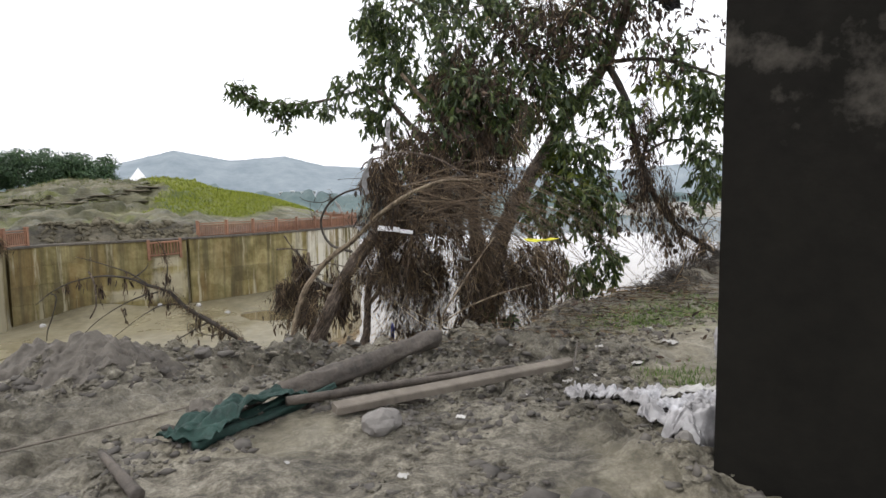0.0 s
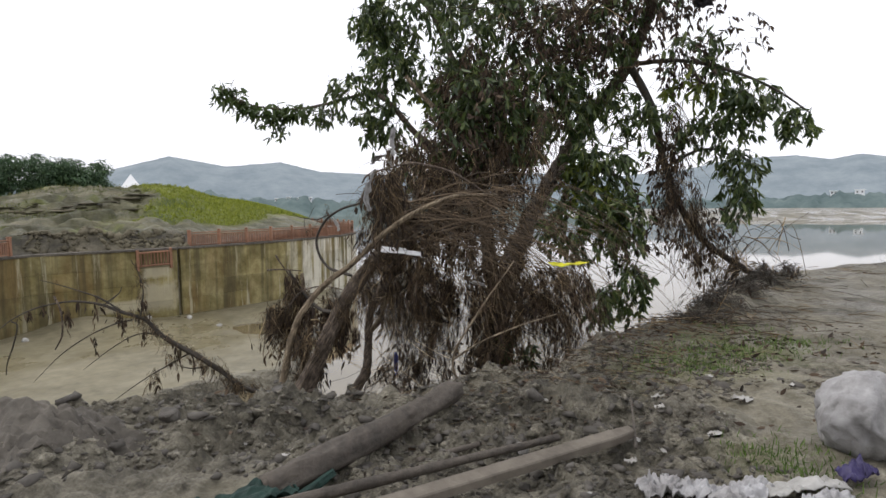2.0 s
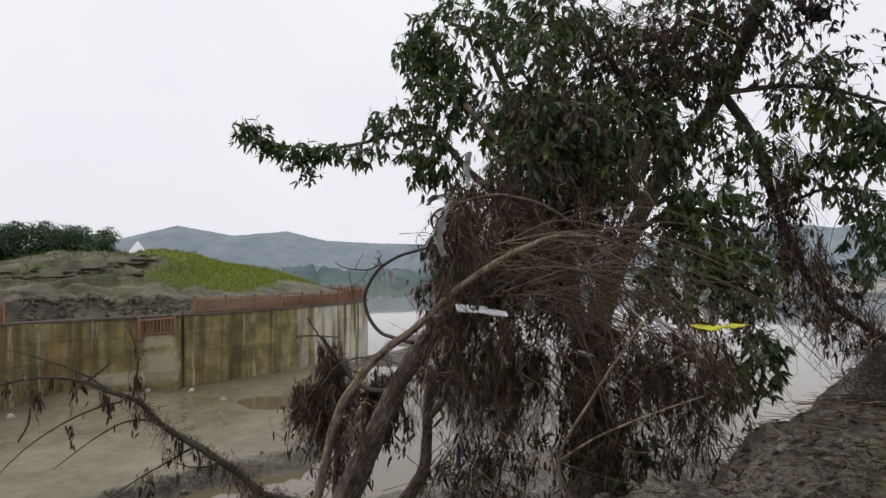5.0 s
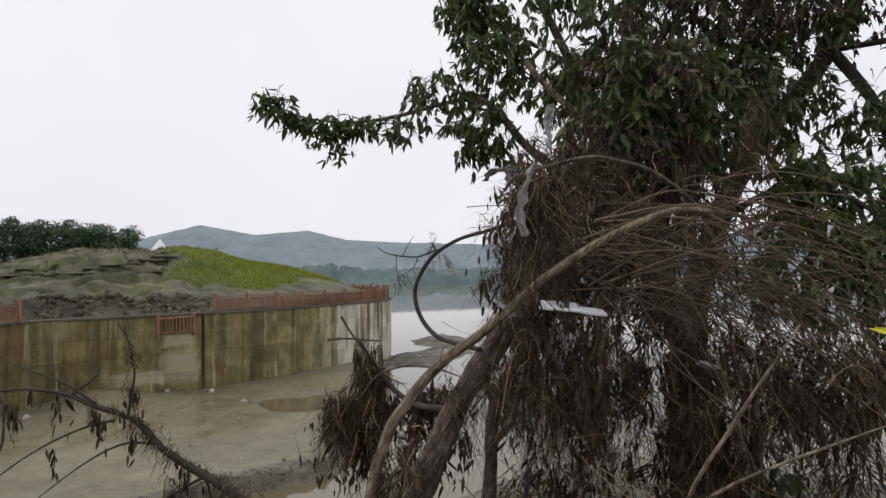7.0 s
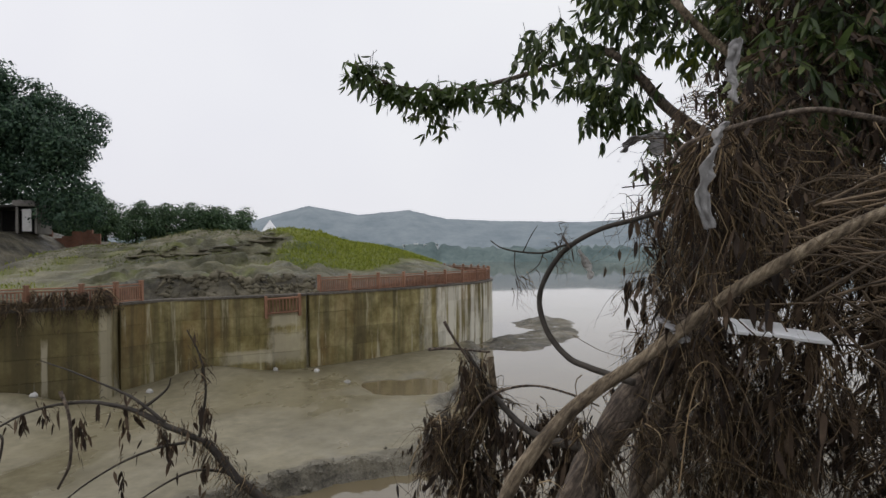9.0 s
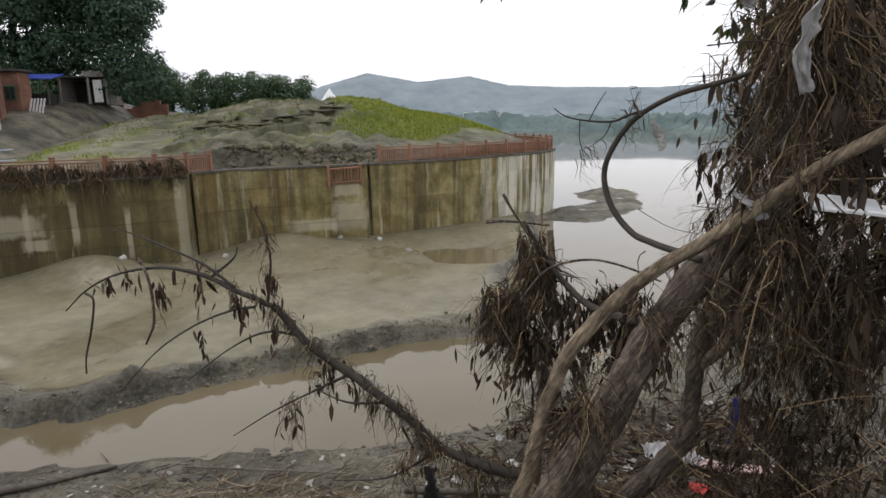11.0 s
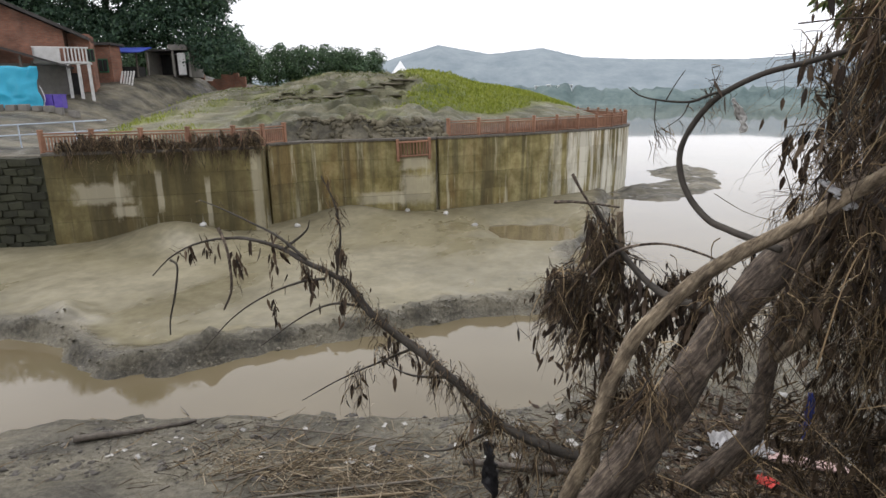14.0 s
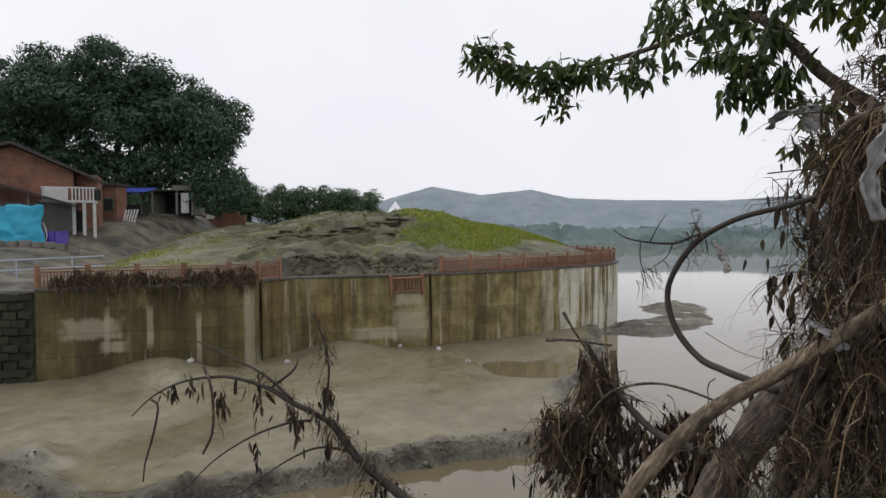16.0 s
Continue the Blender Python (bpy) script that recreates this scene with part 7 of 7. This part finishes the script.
def tufts(name, label, x, y, hi, width, mat=GRASS_M):
    n = len(x)
    z, _, _, _ = land_shape(x, y)
    L = rng.uniform(0.4, 1.0, n) * hi
    way = rng.normal(size=(n, 3)) * 0.45 + np.array([0, 0, 1.0])
    h = Heap()
    h.add(*leaf_arrays(np.stack([x, y, z - 0.01], -1), way, L, np.full(n, width)))
    return tagged(new(name, h.mesh(name, mat)), label, "grass", kind="stuff")


gxs, gys = [], []
for cx, cy, sx, sy, n in ((3.0, 7.6, 0.4, 0.3, 900), (2.35, 6.95, 0.3, 0.16, 500), (1.95, 4.75, 0.18, 0.22, 450), (3.6, 8.6, 0.3, 0.2, 250), (2.0, 7.3, 0.25, 0.15, 200), (3.9, 7.9, 0.3, 0.15, 200)):
    gxs.append(cx + rng.normal(size=n) * sx)
    gys.append(cy + rng.normal(size=n) * sy)
GRASS_B = island_stuff("young_grass_blade", ((0.0, (0.06, 0.11, 0.02)), (1.0, (0.16, 0.25, 0.05))), 0.6, 0.3)
tufts("grass", "short green grass tufts in the bank mud", np.concatenate(gxs), np.concatenate(gys), 0.09, 0.008, GRASS_B)
gu, gv = rng.uniform(-8, 14, 60000), rng.uniform(32, 60, 60000)
gx_, gy_ = -1.85 + 0.922 * gu - 0.387 * gv, 5.87 + 0.387 * gu + 0.922 * gv
_, _, gg, _ = land_shape(gx_, gy_)
keep = gg > 0.55
tufts("grass", "bright green grass over the mound", gx_[keep], gy_[keep], 0.3, 0.05)
gu, gv = rng.uniform(-28, -14, 9000), rng.uniform(33, 58, 9000)
gx_, gy_ = -1.85 + 0.922 * gu - 0.387 * gv, 5.87 + 0.387 * gu + 0.922 * gv
_, _, gg, _ = land_shape(gx_, gy_)
keep = gg > 0.4
tufts("grass", "green grass verge beside the lane", gx_[keep], gy_[keep], 0.3, 0.05)

# ---- dead leaves on the ground ----
def leaf_litter(label, c, r, n, size):
    x, y = c[0] + rng.normal(size=n) * r[0], c[1] + rng.normal(size=n) * r[1]
    z, _, _, _ = land_shape(x, y)
    L = rng.uniform(0.5, 1.2, n) * size
    h = Heap()
    h.add(*leaf_arrays(np.stack([x, y, z + 0.015], -1), rng.normal(size=(n, 3)) * np.array([1, 1, 0.25]), L, L * 0.4))
    return tagged(new("leaf_litter", h.mesh("leaf_litter", LEAF_DEAD)), label, "leaf litter", kind="stuff")


leaf_litter("dark dead leaves and rot under the tree", (-0.3, 15.6), (1.7, 1.3), 5200, 0.22)
leaf_litter("dead leaves fallen on the brink of the bank", (2.2, 8.0), (1.3, 0.8), 900, 0.1)
leaf_litter("dead leaves fallen on the brink of the bank", (0.2, 6.1), (1.4, 0.5), 400, 0.08)

# ---- clods of mud ----
ico = bmesh.new()
bmesh.ops.create_icosphere(ico, subdivisions=1, radius=1)
ICO_V = np.array([v.co[:] for v in ico.verts])
ico.verts.index_update()
ICO_F = np.array([[v.index for v in f.verts] for f in ico.faces])
ico.free()


def clods(name, label, x, y, size, mat=MUD):
    n = len(x)
    z, _, _, _ = land_shape(x, y)
    v = ICO_V[None] * (1 + rng.uniform(-0.6, 0.35, (n, len(ICO_V), 1))) + rng.normal(size=(n, len(ICO_V), 3)) * 0.12
    ax = rng.uniform(0.5, 1.4, (n, 1, 3)) * np.array([1, 1, 0.6])
    v = v * ax * size[:, None, None] + np.stack([x, y, z - size * 0.1], -1)[:, None]
    f = (ICO_F[None] + (np.arange(n) * len(ICO_V))[:, None, None]).reshape(-1, 3)
    me = mesh_np(name, v.reshape(-1, 3), f, False)
    me.materials.append(mat)
    return tagged(new(name, me), label, "mud clods", kind="stuff")


n = 34000
cx, cy = rng.uniform(-5, 3.2, n), rng.uniform(1.5, 8.0, n)
dens = fbm(cx, cy, 1.1, 3, 201) + 0.35 * step(4.3, 5.4, cy) * (1 - step(1.0, 2.0, cx)) + 0.35 * np.exp(-(((cx - 1.05 + (cy - 3.7) * 0.42) / 0.32) ** 2)) - 0.25 * step(1.8, 2.6, cx) - 0.22 * np.exp(-(((cx - 0.1) / 0.9) ** 2) - ((cy - 3.9) / 0.9) ** 2)
keep = dens > 0.1
clods("mud_clods", "crumbled clods of dried mud on the bank", cx[keep], cy[keep], np.minimum(rng.gamma(1.2, 0.0095, keep.sum()) + 0.004, 0.07))
more = keep & (rng.uniform(0, 1, n) < 0.3)
jx, jy = cx[more] + rng.normal(size=more.sum()) * 0.05, cy[more] + rng.normal(size=more.sum()) * 0.05
clods("mud_clods", "darker damp clods among the crumbled mud", jx, jy, np.minimum(rng.gamma(1.5, 0.012, more.sum()) + 0.008, 0.08), CLOD)
n = 12000
cx = rng.uniform(-14, 3, n)
cy = 11.5 + (cx + 10) * 0.33 + rng.uniform(0, 5, n)
keep = (cy < np.interp(cx, SHORE_X, SHORE_Y)) & (fbm(cx, cy, 0.8, 3, 205) > -0.05)
clods("mud_clods", "clods and pebbles on the low shore", cx[keep], cy[keep], np.minimum(rng.gamma(1.1, 0.012, keep.sum()) + 0.006, 0.1))

more = keep & (rng.uniform(0, 1, n) < 0.25)
clods("mud_clods", "dark damp clods on the low shore", cx[more] + 0.06, cy[more] + rng.normal(size=more.sum()) * 0.1, np.minimum(rng.gamma(1.3, 0.022, more.sum()) + 0.012, 0.13), CLOD)

# crumbled mud along the scarp of the flat
ex, ey = [], []
for (ax, ay), (bx, by) in zip(FLAT[1:12], FLAT[2:13]):
    k = int((150 if ax > -13.5 else 40) * math.hypot(bx - ax, by - ay))
    t = rng.uniform(0, 1, k)
    ex.append(ax + (bx - ax) * t + rng.normal(size=k) * 0.3)
    ey.append(ay + (by - ay) * t + 0.25 + rng.normal(size=k) * 0.3)
ex, ey = np.concatenate(ex), np.concatenate(ey)
ez, _, _, _ = land_shape(ex, ey)
keep = ez > WATER_Z
clods("mud_clods", "crumbled clods along the scarp of the mud flat", ex[keep], ey[keep], np.minimum(rng.gamma(1.2, 0.014, keep.sum()) + 0.008, 0.09))

# torn ledges of turf and mud over the mound and along the broken brink of the wall
TURF = rough_stuff("torn_muddy_turf", (0.055, 0.048, 0.031), (0.21, 0.185, 0.122), 1.4, 0.9, 0.8, dist=0.06)


def ledges(name, label, u, v, long, mat, thin=0.07, spread=0.3):
    """Ragged slabs that lie along the slope, each lying proud of the mud below it."""
    n = len(u)
    x, y = -1.85 + 0.922 * u - 0.387 * v, 5.87 + 0.387 * u + 0.922 * v
    z, _, _, _ = land_shape(x, y)
    p = ICO_V[None] * (1 + rng.uniform(-0.55, 0.3, (n, len(ICO_V), 1)))
    p = p * np.stack([long, long * rng.uniform(0.25, 0.5, n), long * rng.uniform(0.6, 1.4, n) * thin], -1)[:, None]
    t = radians(22.8) + rng.normal(size=(n, 1)) * spread
    px, py = p[..., 0] * np.cos(t) - p[..., 1] * np.sin(t), p[..., 0] * np.sin(t) + p[..., 1] * np.cos(t)
    q = np.stack([px + x[:, None], py + y[:, None], p[..., 2] + z[:, None]], -1)
    me = mesh_np(name, q.reshape(-1, 3), (ICO_F[None] + (np.arange(n) * len(ICO_V))[:, None, None]).reshape(-1, 3))
    me.materials.append(mat)
    return tagged(new(name, me), label, "mud", kind="stuff")


n = 1500
lu, lv = rng.uniform(-19, -3, n), rng.uniform(33, 52, n)
keep = fbm(lu * 0.35, lv, 0.35, 3, 301) > 0.17 + 0.1 * (lv < 39)
ledges("torn_turf", "dark torn ledges of muddy turf over the mound", lu[keep], lv[keep], np.minimum(0.25 + rng.gamma(1.4, 0.3, keep.sum()), 1.6), TURF, 0.05)
t = rng.uniform(0, 1, 900)
bx, by = -21.5 + 6.6 * t + rng.normal(size=900) * 0.3, 31.95 + 4.6 * t + rng.normal(size=900) * 0.3
bu, bv = (bx + 1.85) * 0.922 + (by - 5.87) * 0.387, -(bx + 1.85) * 0.387 + (by - 5.87) * 0.922
ledges("torn_turf", "slumped dark mud along the brink of the wall", bu, bv, 0.05 + rng.gamma(1.2, 0.07, 900), TURF, 0.5, 1.5)
OLIVE = island_stuff("olive_grass_blade", ((0.0, (0.07, 0.085, 0.02)), (1.0, (0.17, 0.18, 0.05))), 0.7, 0.3)
gu, gv = rng.uniform(-19, -2, 16000), rng.uniform(33, 56, 16000)
keep = fbm(gu * 0.5, gv, 0.4, 3, 307) > 0.08
tufts("grass", "sparse olive grass on the torn mound", -1.85 + 0.922 * gu[keep] - 0.387 * gv[keep], 5.87 + 0.387 * gu[keep] + 0.922 * gv[keep], 0.2, 0.04, OLIVE)
